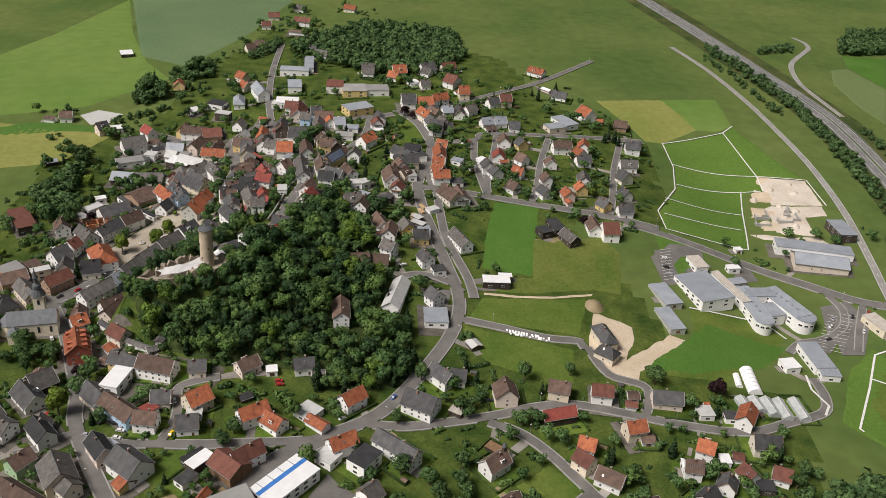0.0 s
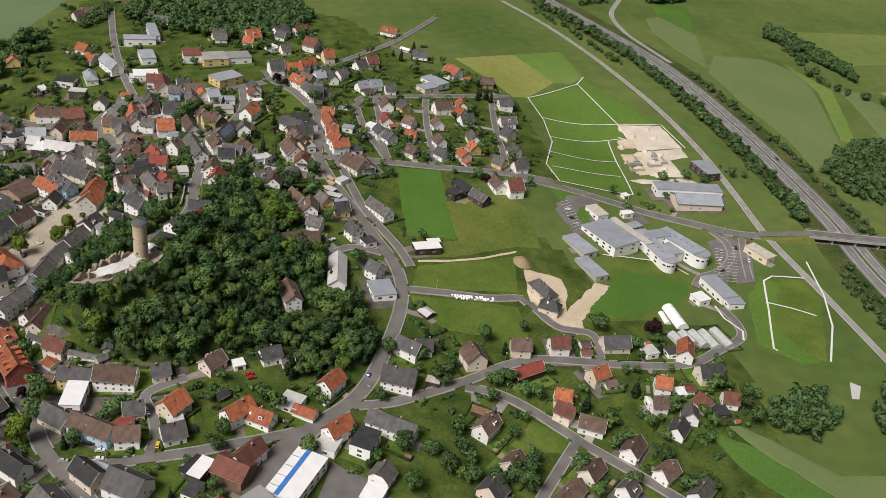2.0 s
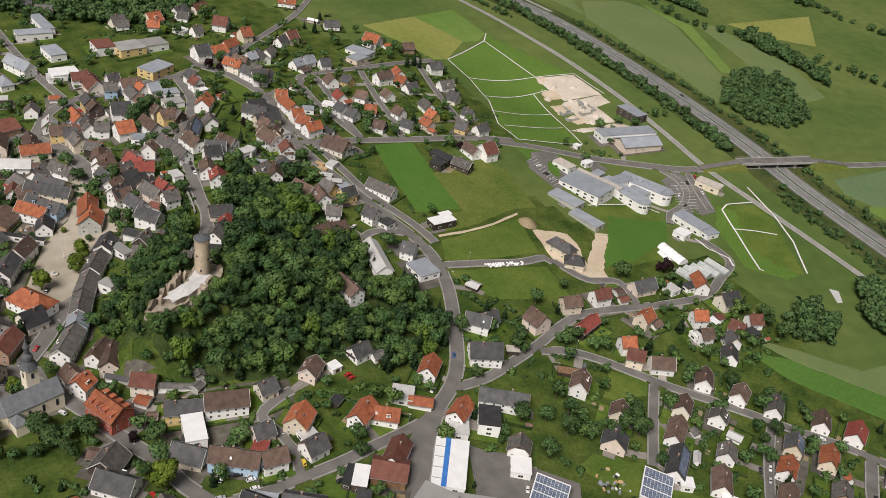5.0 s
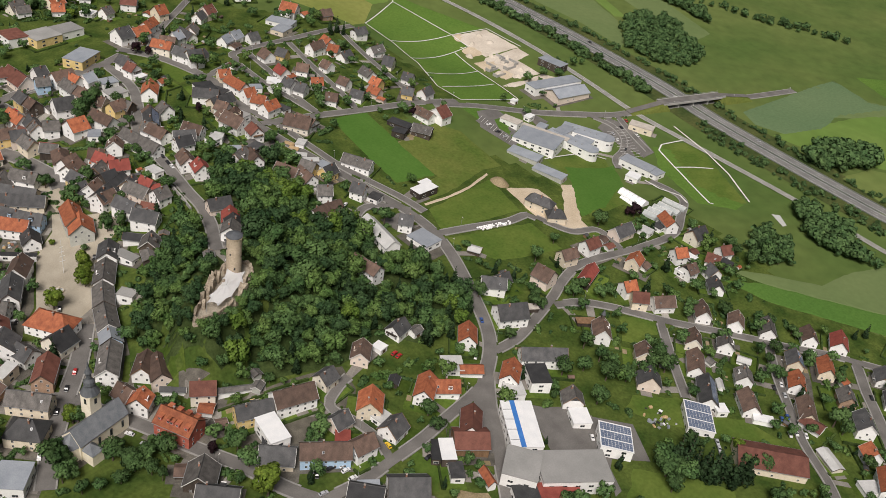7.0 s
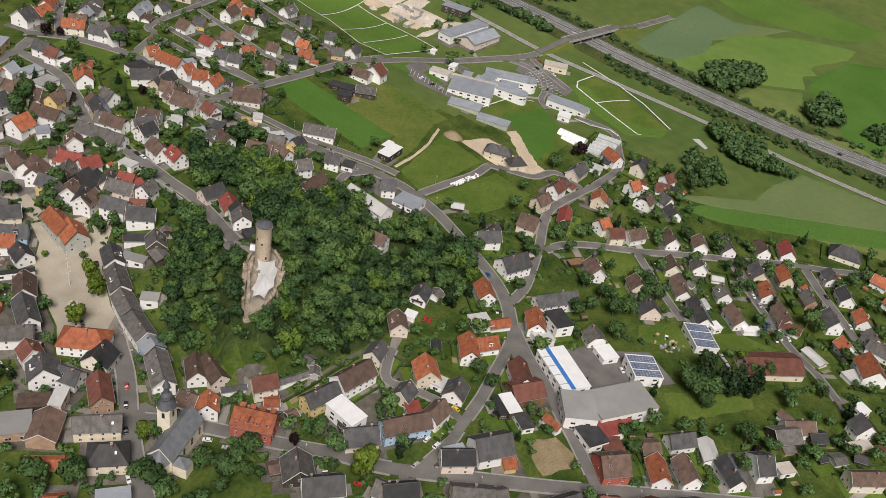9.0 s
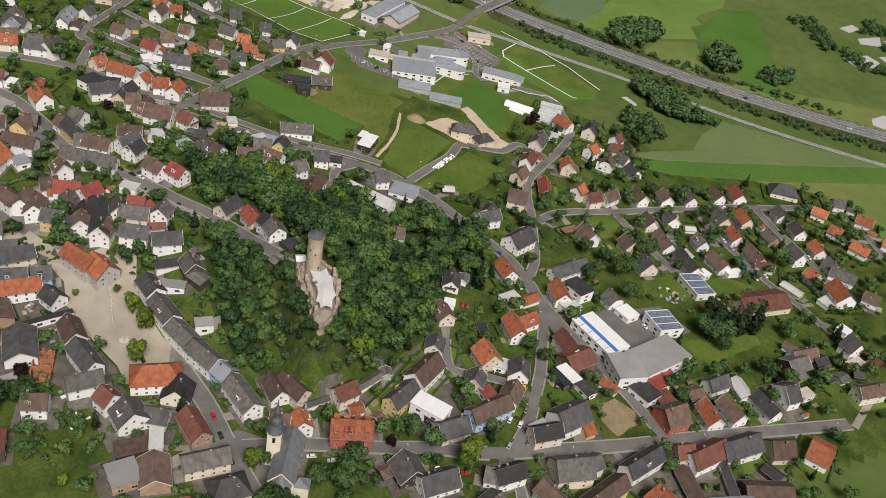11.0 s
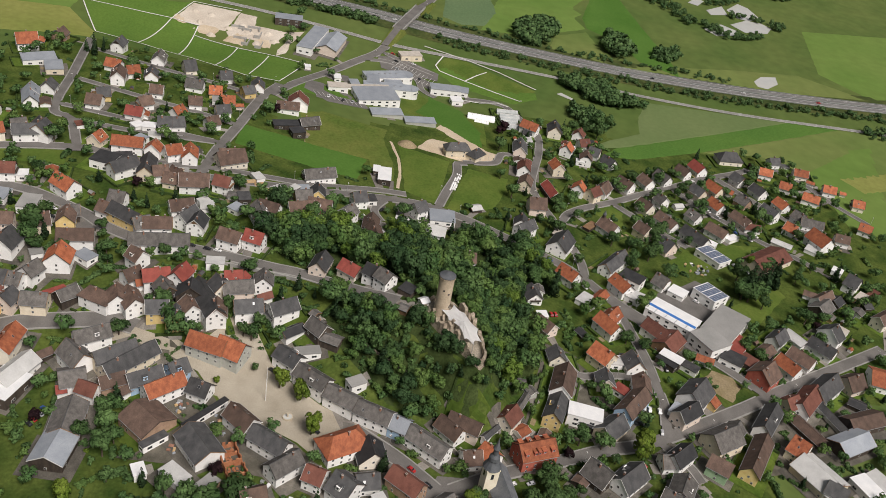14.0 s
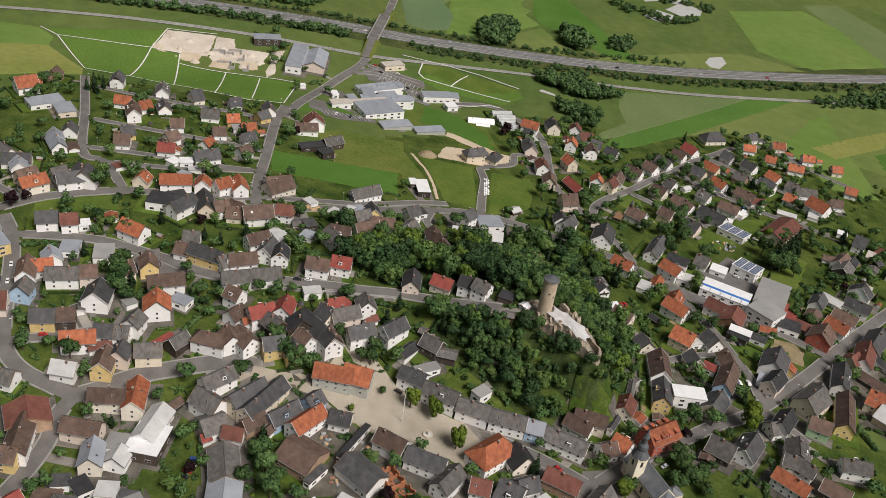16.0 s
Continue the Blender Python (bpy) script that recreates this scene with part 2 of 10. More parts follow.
surface("leaf_conifer", (0.016, 0.034, 0.014), (0.03, 0.055, 0.022), 0.3, 0.8, 2.0, 0.3, 0.0, 0.25, island=0.4, spec=0.1)
surface("leaf_copper", (0.018, 0.009, 0.012), (0.032, 0.015, 0.018), 0.3, 0.75, 2.0, 0.3, 0.0, 0.2, island=0.4, spec=0.12, thin=0.18)
surface("bark", (0.07, 0.055, 0.04), (0.12, 0.095, 0.07), 1.0, 0.95, 6.0, 0.3, 0.4)
CAR_PAINT = {}
for car_colour, rgb in (("white", (0.75, 0.75, 0.75)), ("black", (0.02, 0.02, 0.022)), ("silver", (0.42, 0.43, 0.45)), ("red", (0.42, 0.03, 0.03)), ("blue", (0.04, 0.09, 0.28)), ("yellow", (0.72, 0.48, 0.03))):
    CAR_PAINT[car_colour] = surface("car_" + car_colour, rgb, tuple(c * 0.92 for c in rgb), 1.0, 0.3, 5.0, 0.03, 0.0, spec=0.5)

# ---- land ----
K = 0.66  # one metre of the houses' usual sizes in this town


def mound(x, y, h, cx, cy, a, b):
    return h * np.exp(-((x - cx) ** 2 / (2 * a * a) + (y - cy) ** 2 / (2 * b * b)))


def height(x, y):
    """The height of the land: a slope towards the valley, the castle hill and its ridge."""
    u, v = x / 200.0, (y - 300.0) / 200.0
    s = np.exp(-((x - 20.0) ** 2 + (y - 320.0) ** 2) / (2 * 260.0 ** 2))
    z = 0.739 * 1.0 + 1.195 * u + 0.657 * v + 7.615 * s - 6.225 * s * u + 9.298 * s * v - 0.059 * s * u * u + 2.173 * s * u * v + 5.766 * s * v * v
    z = z + mound(x, y, 18.017, -85, 320, 25, 22)
    z = z + mound(x, y, 7.070, -60, 350, 32, 45)
    z = z + mound(x, y, -2.955, -75, 300, 45, 30)
    z = z + mound(x, y, 4.016, -60, 400, 45, 35)
    z = z + mound(x, y, 3.490, -20, 460, 70, 60)
    z = z + mound(x, y, -7.471, -140, 460, 40, 45)
    z = z + mound(x, y, -1.883, 150, 330, 50, 50)
    z = z + mound(x, y, -0.180, 140, 510, 40, 40)
    z = z + mound(x, y, 0.759, 62, 313, 30, 30)
    z = z + mound(x, y, 2.447, -95, 238, 40, 25)
    z = z + mound(x, y, -5.311, -118, 325, 14, 40)
    z = z + mound(x, y, -2.592, 40, 215, 35, 35)
    z = z + mound(x, y, -5.219, 165, 345, 25, 40)
    z = z + mound(x, y, -0.820, 205, 370, 30, 50)
    z = z + mound(x, y, -9.255, 165, 470, 30, 40)
    z = z + mound(x, y, -0.783, -60, 150, 40, 40)
    # level castle ward
    along = ((x + 94.5) * 0.87 + (y - 313.5) * 0.49) / 19.0
    across = (-(x + 94.5) * 0.49 + (y - 313.5) * 0.87) / 8.5
    f = np.clip((1.75 - np.sqrt(along ** 2 + across ** 2)) / 0.75, 0, 1)
    return z * (1 - f) + (29.0 + 1.0 * np.clip(along, -1, 1)) * f


def h1(x, y):
    return float(height(np.float64(x), np.float64(y)))


def link(name, bm, material, parent=None, label="", smooth=False):
    me = bpy.data.meshes.new(name)
    bm.to_mesh(me)
    bm.free()
    for m in material if isinstance(material, (list, tuple)) else (material,):
        me.materials.append(MATS[m])
    if smooth:
        me.shade_smooth()
    ob = new(name, me)
    ob.parent = parent
    return tagged(ob, label)


def part(name, bm, material, parent, label="", smooth=False):
    return link(name, bm, material, parent, label, smooth)


def shared(name, me, parent, m):
    ob = new(name, me)
    ob.parent = parent
    ob.matrix_basis = m
    return ob


def thing(name, m, label, category, group=""):
    ob = new(name)
    ob.matrix_basis = m
    return tagged(ob, label, category, group)


def box(bm, x0, y0, z0, x1, y1, z1, mat=0):
    v = [bm.verts.new(p) for p in ((x0, y0, z0), (x1, y0, z0), (x1, y1, z0), (x0, y1, z0), (x0, y0, z1), (x1, y0, z1), (x1, y1, z1), (x0, y1, z1))]
    for q in ((3, 2, 1, 0), (4, 5, 6, 7), (0, 1, 5, 4), (1, 2, 6, 5), (2, 3, 7, 6), (3, 0, 4, 7)):
        bm.faces.new([v[i] for i in q]).material_index = mat
    return v


def prism(bm, outline, x0, x1, mat=0):
    """An outline in (y, z), drawn out along x."""
    a = [bm.verts.new((x0, y, z)) for y, z in outline]
    b = [bm.verts.new((x1, y, z)) for y, z in outline]
    n = len(outline)
    bm.faces.new(a[::-1]).material_index = mat
    bm.faces.new(b).material_index = mat
    for i in range(n):
        bm.faces.new((a[i], a[(i + 1) % n], b[(i + 1) % n], b[i])).material_index = mat
    bmesh.ops.recalc_face_normals(bm, faces=bm.faces)


def cyl(bm, x, y, z0, z1, r0, r1, n=12, mat=0, cap=True):
    a = [bm.verts.new((x + r0 * math.cos(2 * math.pi * i / n), y + r0 * math.sin(2 * math.pi * i / n), z0)) for i in range(n)]
    b = [bm.verts.new((x + r1 * math.cos(2 * math.pi * i / n), y + r1 * math.sin(2 * math.pi * i / n), z1)) for i in range(n)]
    for i in range(n):
        bm.faces.new((a[i], a[(i + 1) % n], b[(i + 1) % n], b[i])).material_index = mat
    if cap:
        bm.faces.new(b).material_index = mat
        bm.faces.new(a[::-1]).material_index = mat


def mesh_of(name, bm, mats):
    me = bpy.data.meshes.new(name)
    bm.to_mesh(me)
    bm.free()
    for m in mats:
        me.materials.append(MATS[m])
    return me


xs = np.concatenate([[-4800, -3000, -2000, -1300, -900, -650, -500], np.arange(-400, -240, 20), np.arange(-240, 260, 5), np.arange(260, 640, 20), [700, 850, 1100, 1500, 2200, 3200, 4800]])
ys = np.concatenate([[-4500, -2500, -1500, -800, -450, -250], np.arange(-150, 40, 20), np.arange(50, 720, 5), np.arange(720, 860, 20), [900, 1000, 1200, 1600, 2300, 3400, 4800]])
gx, gy = np.meshgrid(xs, ys)
gz = height(gx, gy)
ground_me = bpy.data.meshes.new("ground")
cols = len(xs)
ground_me.from_pydata(np.stack([gx.ravel(), gy.ravel(), gz.ravel()], 1).tolist(), [], [(j * cols + i, j * cols + i + 1, (j + 1) * cols + i + 1, (j + 1) * cols + i) for j in range(len(ys) - 1) for i in range(cols - 1)])
ground_me.materials.append(MATS["meadow_land"])
ground_me.materials.append(MATS["garden_grass"])
ground_me.shade_smooth()
TOWN = ((-182, 235), (-150, 195), (-110, 200), (-85, 160), (-20, 92), (60, 68), (138, 92), (152, 140), (138, 200), (148, 250), (150, 292), (112, 300), (100, 345), (70, 410), (128, 418), (128, 515), (70, 560), (50, 640), (-60, 700), (-130, 690), (-155, 560), (-165, 500), (-205, 450), (-195, 330))


def inside(x, y, poly):
    hit = False
    for i in range(len(poly)):
        (x0, y0), (x1, y1) = poly[i - 1], poly[i]
        if (y0 > y) != (y1 > y) and x < (x1 - x0) * (y - y0) / (y1 - y0) + x0:
            hit = not hit
    return hit


for face in ground_me.polygons:
    if inside(face.center.x + 3 * noise.noise(face.center * 0.3), face.center.y + 3 * noise.noise(face.center * 0.3 + Vector((9, 0, 0))), TOWN):
        face.material_index = 1
tagged(new("ground", ground_me), "green grassy land with gardens, falling gently towards the valley", "ground", kind="structure")

LAYER = [0.12]


def area(name, label, material, points, lift=None):
    """A patch of ground cover laid over the land."""
    LAYER[0] += 0.002
    bm = bmesh.new()
    bm.faces.new([bm.verts.new((x, y, 0)) for x, y in points])
    bmesh.ops.triangulate(bm, faces=bm.faces)
    for _ in range(8):
        long_edges = [e for e in bm.edges if e.calc_length() > 5]
        if not long_edges:
            break
        bmesh.ops.subdivide_edges(bm, edges=long_edges, cuts=1)
        bmesh.ops.triangulate(bm, faces=[f for f in bm.faces if len(f.verts) > 3])
    bmesh.ops.recalc_face_normals(bm, faces=bm.faces)
    rough_edge = {"bare_ground": 1.6, "building_site": 1.4, "gravel_yard": 0.7, "earth_path": 0.4, "garden_lawn": 1.2, "meadow": 0.8, "field": 0.8}.get(name, 0.0)
    rim = {v for e in bm.edges if e.is_boundary for v in e.verts} if rough_edge else ()
    for v in bm.verts:
        v.co += rough_edge * Vector((noise.noise(v.co * 0.3), noise.noise(v.co * 0.3 + Vector((7, 3, 0))), 0))
        v.co.z = h1(v.co.x, v.co.y) + (0.01 if v in rim else lift or LAYER[0])
    for f in bm.faces:
        if f.normal.z < 0:
            f.normal_flip()
    return tagged(link(name, bm, material), label, "ground cover", kind="structure")


def curve_points(points, step=2.5):
    p = [Vector((*points[0], 0))] + [Vector((*q, 0)) for q in points] + [Vector((*points[-1], 0))]
    out = []
    for i in range(1, len(p) - 2):
        a, b, c, d = p[i - 1], p[i], p[i + 1], p[i + 2]
        n = max(1, int((c - b).length / step))
        for k in range(n):
            t = k / n
            out.append(0.5 * ((2 * b) + (c - a) * t + (2 * a - 5 * b + 4 * c - d) * t * t + (3 * b - a - 3 * c + d) * t ** 3))
    out.append(p[-2])
    return out


def sides(pts):
    out = []
    for i, q in enumerate(pts):
        d = (pts[min(i + 1, len(pts) - 1)] - pts[max(i - 1, 0)]).normalized()
        out.append(Vector((-d.y, d.x, 0)))
    return out


def strip(bm, pts, offsets, lift, mat=0, keep=None):
    """A band along pts; offsets: its cross-section as (side, extra height)."""
    sd = sides(pts)
    rows = []
    for q, s in zip(pts, sd):
        rows.append([bm.verts.new((q.x + s.x * o, q.y + s.y * o, h1(q.x + s.x * o, q.y + s.y * o) + lift + e)) for o, e in offsets])
    for i in range(len(rows) - 1):
        if keep is None or (keep[i] and keep[i + 1]):
            for j in range(len(offsets) - 1):
                bm.faces.new((rows[i][j], rows[i + 1][j], rows[i + 1][j + 1], rows[i][j + 1])).material_index = mat
    bmesh.ops.delete(bm, geom=[v for v in bm.verts if not v.link_faces], context="VERTS")
    for f in bm.faces:
        f.normal_update()
        if f.normal.z < -0.01:
            f.normal_flip()


ROADS = []


def road(name, width, points):
    ROADS.append((name, width * K, curve_points(points)))


ROAD_CELLS = {}


def near_road(x, y, margin, skip=-1):
    if not ROAD_CELLS:
        for i, (_, w, pts) in enumerate(ROADS):
            for q in pts:
                ROAD_CELLS.setdefault((int(q.x // 8), int(q.y // 8)), []).append((i, w, q.x, q.y))
    cx, cy = int(x // 8), int(y // 8)
    for i in (cx - 1, cx, cx + 1):
        for j in (cy - 1, cy, cy + 1):
            for k, w, a, b in ROAD_CELLS.get((i, j), ()):
                if k != skip and (a - x) ** 2 + (b - y) ** 2 < (w / 2 + margin) ** 2:
                    return True
    return False


def build_roads():
    for i, (name, w, pts) in enumerate(ROADS):
        bm = bmesh.new()
        strip(bm, pts, ((w / 2, 0), (w / 4, 0.03), (0, 0.05), (-w / 4, 0.03), (-w / 2, 0)), 0.30 + 0.004 * i)
        tagged(link(name, bm, "country_asphalt" if name == "country_road" else "asphalt"), "grey worn asphalt %s between the houses" % name.replace("_", " "), "road", kind="structure")
        if name != "country_road":
            sd = sides(pts)
            bm = bmesh.new()
            for side in (1, -1):
                keep = [not near_road(q.x + s.x * side * w / 2, q.y + s.y * side * w / 2, 0.8, i) for q, s in zip(pts, sd)]
                o = side * w / 2
                strip(bm, pts, ((o, 0), (o, 0.08), (o + side * 0.5, 0.08), (o + side * 0.55, -0.25)), 0.32 + 0.004 * i, 0, keep)
            if bm.faces:
                tagged(link("pavement", bm, "kerbstone"), "narrow pale concrete kerb and pavement along a street", "pavement", kind="structure")
            else:
                bm.free()
        if name == "country_road":
            bm = bmesh.new()
            for k in range(0, len(pts) - 2, 3):
                strip(bm, pts[k:k + 2], ((0.07, 0), (-0.07, 0)), 0.40 + 0.004 * i)
            for side in (1, -1):
                strip(bm, pts, ((side * (w / 2 - 0.3), 0), (side * (w / 2 - 0.45), 0)), 0.37 + 0.004 * i)
            tagged(link("road_marking", bm, "road_paint"), "worn white painted line on the asphalt", "road marking", kind="structure")


# ---- ground cover ----
area("yard", "worn grey-brown paved ground beside the buildings", "yard_paving", ((-111.4, 439.7), (-101.6, 422.2), (-104.2, 407.3), (-113.2, 399.7), (-128.9, 385.5), (-133.4, 374.8), (-140.2, 359.1), (-146.1, 352.7), (-155.2, 336.3), (-154.8, 410.0), (-137.3, 400.0), (-121.0, 416.0)))
area("yard", "worn grey-brown paved ground beside the buildings", "yard_paving", ((-91.0, 415.1), (-83.5, 399.7), (-85.9, 389.8), (-95.7, 388.1), (-100.5, 392.0), (-103.0, 411.0), (-100.5, 418.6)))
area("yard", "worn grey-brown paved ground beside the buildings", "yard_paving", ((-91.2, 207.0), (-74.9, 182.9), (-56.6, 152.6), (-77.3, 143.6), (-97.9, 155.4), (-109.7, 172.7), (-122.9, 207.9)))
area("yard", "worn grey-brown paved ground beside the buildings", "yard_paving", ((-117.8, 286.4), (-71.1, 276.5), (-73.1, 266.5), (-89.6, 246.4), (-106.2, 249.0), (-116.6, 260.7)))
area("yard", "grey asphalt yard beside the buildings", "asphalt", ((-26.9, 227.1), (-13.1, 219.6), (-11.8, 207.6), (-17.4, 197.1), (-24.6, 192.9), (-29.3, 184.7), (-32.9, 184.4), (-27.7, 190.6), (-34.7, 208.1)))
area("square", "pale cobbled market square in the old town", "square_paving", ((-101.1, 422.3), (-103.5, 407.3), (-112.0, 399.7), (-118.6, 392.4), (-127.7, 385.4), (-132.6, 374.8), (-139.4, 359.0), (-144.8, 352.2), (-135.9, 347.7), (-128.3, 337.7), (-121.3, 354.6), (-112.1, 369.3), (-102.7, 380.1), (-95.5, 383.1), (-89.7, 389.5), (-95.8, 391.2), (-105.0, 382.5), (-111.4, 384.7), (-111.8, 392.2), (-108.0, 399.7), (-103.0, 411.0)))
area("square", "pale cobbled street opening onto the market square", "square_paving", ((-108.8, 407.1), (-109.6, 400.0), (-115.2, 391.1), (-116.5, 385.2), (-106.1, 384.2), (-97.7, 388.4), (-93.3, 390.8), (-92.1, 384.5), (-98.4, 379.9), (-111.5, 371.3), (-123.4, 372.6), (-125.6, 387.9), (-116.9, 395.6), (-114.2, 401.8), (-112.2, 406.1)), 0.23)
area("square", "pale cobbled court between the old houses", "square_paving", ((-100.9, 430.9), (-101.0, 425.8), (-105.8, 407.9), (-110.3, 406.6), (-109.7, 415.5), (-106.5, 420.9), (-109.1, 425.6), (-113.9, 432.0), (-112.3, 434.4), (-106.0, 426.6), (-102.8, 427.1)), 0.25)
area("yard", "grey asphalt yard beside the buildings", "asphalt", ((-143.3, 314.5), (-141.7, 302.3), (-148.7, 300.6), (-156.0, 306.7), (-156.4, 320.0)))
area("yard", "grey asphalt yard beside the buildings", "asphalt", ((-46.2, 467.2), (-49.0, 453.6), (-55.8, 446.9), (-62.3, 447.2), (-62.6, 462.0), (-56.3, 464.8)))
area("yard", "grey asphalt yard beside the buildings", "asphalt", ((109.0, 384.8), (121.6, 398.8), (139.3, 404.4), (139.0, 401.4), (124.1, 391.7), (118.3, 382.3), (118.9, 365.5), (111.7, 361.9)))
area("yard", "grey asphalt yard beside the buildings", "asphalt", ((151.4, 387.2), (158.7, 390.0), (161.5, 379.4), (152.5, 376.9)))
area("yard", "grey asphalt yard beside the buildings", "asphalt", ((-0.4, 339.3), (1.4, 329.6), (11.4, 328.7), (13.0, 340.4)))
area("yard", "grey asphalt yard beside the buildings", "asphalt", ((-73.4, 350.0), (-75.4, 337.9), (-83.4, 333.2), (-85.2, 337.5), (-79.7, 348.8)))
area("yard", "grey asphalt yard beside the buildings", "asphalt", ((185.6, 360.0), (196.1, 356.8), (191.4, 345.1), (179.0, 328.0), (170.2, 330.3), (182.6, 342.7)))
area("yard", "grey asphalt yard beside the buildings", "asphalt", ((139.4, 385.5), (128.8, 395.4), (111.7, 391.2), (111.3, 373.7), (124.9, 372.9), (121.7, 383.1)))
area("yard", "grey asphalt yard beside the buildings", "asphalt", ((-27.0, 229.3), (-0.0, 201.3), (-9.9, 186.8), (-36.9, 207.9), (-32.4, 217.3)))
area("gravel_yard", "pale bare gravel ground of a works yard", "gravel", ((216.8, 484.9), (217.5, 470.5), (217.9, 455.6), (191.2, 459.0), (191.3, 467.0), (190.6, 490.3)))
area("gravel_yard", "pale bare gravel ground of a works yard", "gravel", ((216.9, 455.1), (216.3, 444.6), (204.4, 443.4), (202.9, 422.5), (192.1, 425.3), (184.2, 427.6), (186.0, 442.2), (186.3, 456.1), (190.5, 458.3), (200.9, 456.4)))
area("gravel_yard", "pale bare gravel ground of a works yard", "gravel", ((203.9, 421.9), (208.9, 413.2), (187.2, 418.5), (174.5, 418.8), (168.9, 423.6), (177.5, 424.2), (188.9, 422.1)))
area("gravel_yard", "pale bare gravel ground of a works yard", "gravel", ((185.1, 492.2), (189.9, 475.4), (178.8, 474.4), (177.3, 480.9), (175.4, 491.1)))
area("gravel_yard", "sandy basin of a works yard with raised edges", "sand", ((188.4, 491.5), (198.0, 491.7), (198.6, 483.1), (185.8, 481.2)))
area("gravel_yard", "sandy basin of a works yard with raised edges", "sand", ((183.2, 475.3), (195.6, 474.1), (194.8, 461.9), (182.1, 463.9)))
area("gravel_yard", "sandy basin of a works yard with raised edges", "sand", ((179.1, 457.5), (193.1, 454.7), (194.0, 445.2), (176.2, 445.3)))
area("gravel_yard", "sandy basin of a works yard with raised edges", "sand", ((178.7, 439.9), (189.9, 439.8), (191.0, 429.4), (176.9, 429.3)))
area("building_site", "sandy bare ground of a building site", "sand", ((74.8, 334.3), (81.1, 331.9), (90.6, 327.1), (90.7, 319.1), (86.5, 310.1), (84.1, 301.3), (85.1, 294.0), (79.1, 293.7), (74.7, 298.5), (70.6, 303.0), (70.1, 311.1), (72.7, 323.4)))
area("building_site", "rutted sandy track beside a building site", "sand", ((107.1, 324.7), (116.1, 322.1), (108.8, 315.2), (96.4, 304.9), (89.5, 297.5), (87.8, 287.8), (87.0, 271.1), (84.1, 270.9), (83.6, 288.4), (82.3, 293.2), (83.6, 301.4), (90.3, 308.9), (99.0, 317.6)))
area("earth_path", "pale earth track across the meadow", "sand", ((27.1, 341.4), (43.7, 341.2), (58.8, 343.2), (76.3, 348.6), (75.6, 346.8), (57.4, 341.4), (42.4, 339.7), (27.2, 339.7)))
area("bare_ground", "bare brown earth with sparse grass in a garden", "bare_earth", ((-74.0, 214.9), (-66.9, 208.2), (-69.3, 201.8), (-74.2, 198.8), (-84.4, 204.6), (-81.3, 210.8)))
area("bare_ground", "bare brown earth with sparse grass in a garden", "bare_earth", ((65.8, 392.5), (68.7, 374.0), (59.3, 371.8), (50.2, 386.2)))
area("field", "bright green dense crop without fences", "crop", ((34.0, 417.8), (56.5, 418.6), (49.5, 357.6), (26.9, 359.6), (28.6, 383.3)))
area("meadow", "mown green meadow beside the houses", "lawn", ((26.4, 336.9), (48.3, 339.7), (73.4, 343.4), (66.5, 316.8), (34.2, 319.9), (20.5, 322.0)))
area("meadow", "mown green meadow beside the houses", "lawn", ((19.2, 316.8), (63.7, 307.0), (62.0, 295.6), (61.3, 286.5), (46.5, 289.0), (28.2, 294.1), (18.0, 312.4)))
area("meadow", "rough meadow with tall dry grass beside the houses", "rough_grass", ((50.8, 387.2), (86.2, 396.0), (94.1, 385.1), (89.4, 350.6), (77.4, 351.4), (44.2, 343.2), (28.8, 342.9), (30.7, 351.3), (49.8, 356.2)))
area("meadow", "mown green meadow beside the houses", "lawn", ((120.2, 347.4), (155.4, 347.3), (164.2, 339.2), (129.2, 298.1), (95.8, 297.0), (118.8, 323.7)))
area("meadow", "mown green meadow beside the houses", "lawn", ((196.9, 326.2), (203.6, 329.3), (224.3, 319.4), (190.8, 264.7), (170.4, 274.8)))
area("field", "dark green grass field without fences", "field_lawn", ((190.6, 551.1), (216.6, 485.4), (191.8, 491.3), (189.9, 474.4), (179.6, 472.7), (163.0, 406.1), (121.7, 413.9), (122.2, 432.0), (139.3, 466.1), (143.3, 493.4), (139.9, 518.9), (182.4, 541.3)))
area("field", "yellowish hay meadow without fences", "field_yellow", ((151.3, 586.0), (165.8, 542.8), (139.5, 519.4), (129.2, 518.2), (105.3, 572.5)))
area("field", "green field without fences", "field_green", ((191.2, 597.6), (190.8, 552.7), (178.9, 542.6), (165.8, 542.8), (151.3, 586.0)))
area("field", "pale green cereal field without fences", "field_pale", ((205.9, 190.7), (214.6, 90.7), (128.4, 219.8), (120.8, 237.9), (135.0, 226.1), (153.7, 203.4), (178.6, 200.5)))
area("field", "dark green strip of crop without fences", "field_dark", ((215.6, 90.3), (215.2, 57.9), (142.4, 169.2), (117.3, 210.9), (112.9, 232.6), (128.4, 219.8)))
area("field", "light green meadow without fences", "field_meadow", ((215.2, 57.9), (216.7, -39.8), (92.4, 39.2), (118.2, 69.8), (132.2, 93.4), (152.5, 130.5), (141.5, 169.5)))
area("field", "green field without fences", "field_green", ((75.5, 100.2), (145.1, 104.3), (186.3, 63.5), (196.1, 43.4), (70.6, 76.1)))
area("field", "olive green ripening cereal field without fences", "field_pale", ((326.2, 613.5), (370.1, 611.7), (382.4, 589.6), (375.2, 551.8), (357.3, 509.7), (343.8, 479.8), (336.3, 462.5), (303.5, 431.9), (293.3, 426.6), (300.0, 467.2), (297.2, 519.1), (300.7, 575.5)))
area("field", "green field without fences", "field_green", ((383.9, 606.6), (393.0, 552.7), (350.0, 464.1), (341.2, 468.8), (376.8, 546.8)))
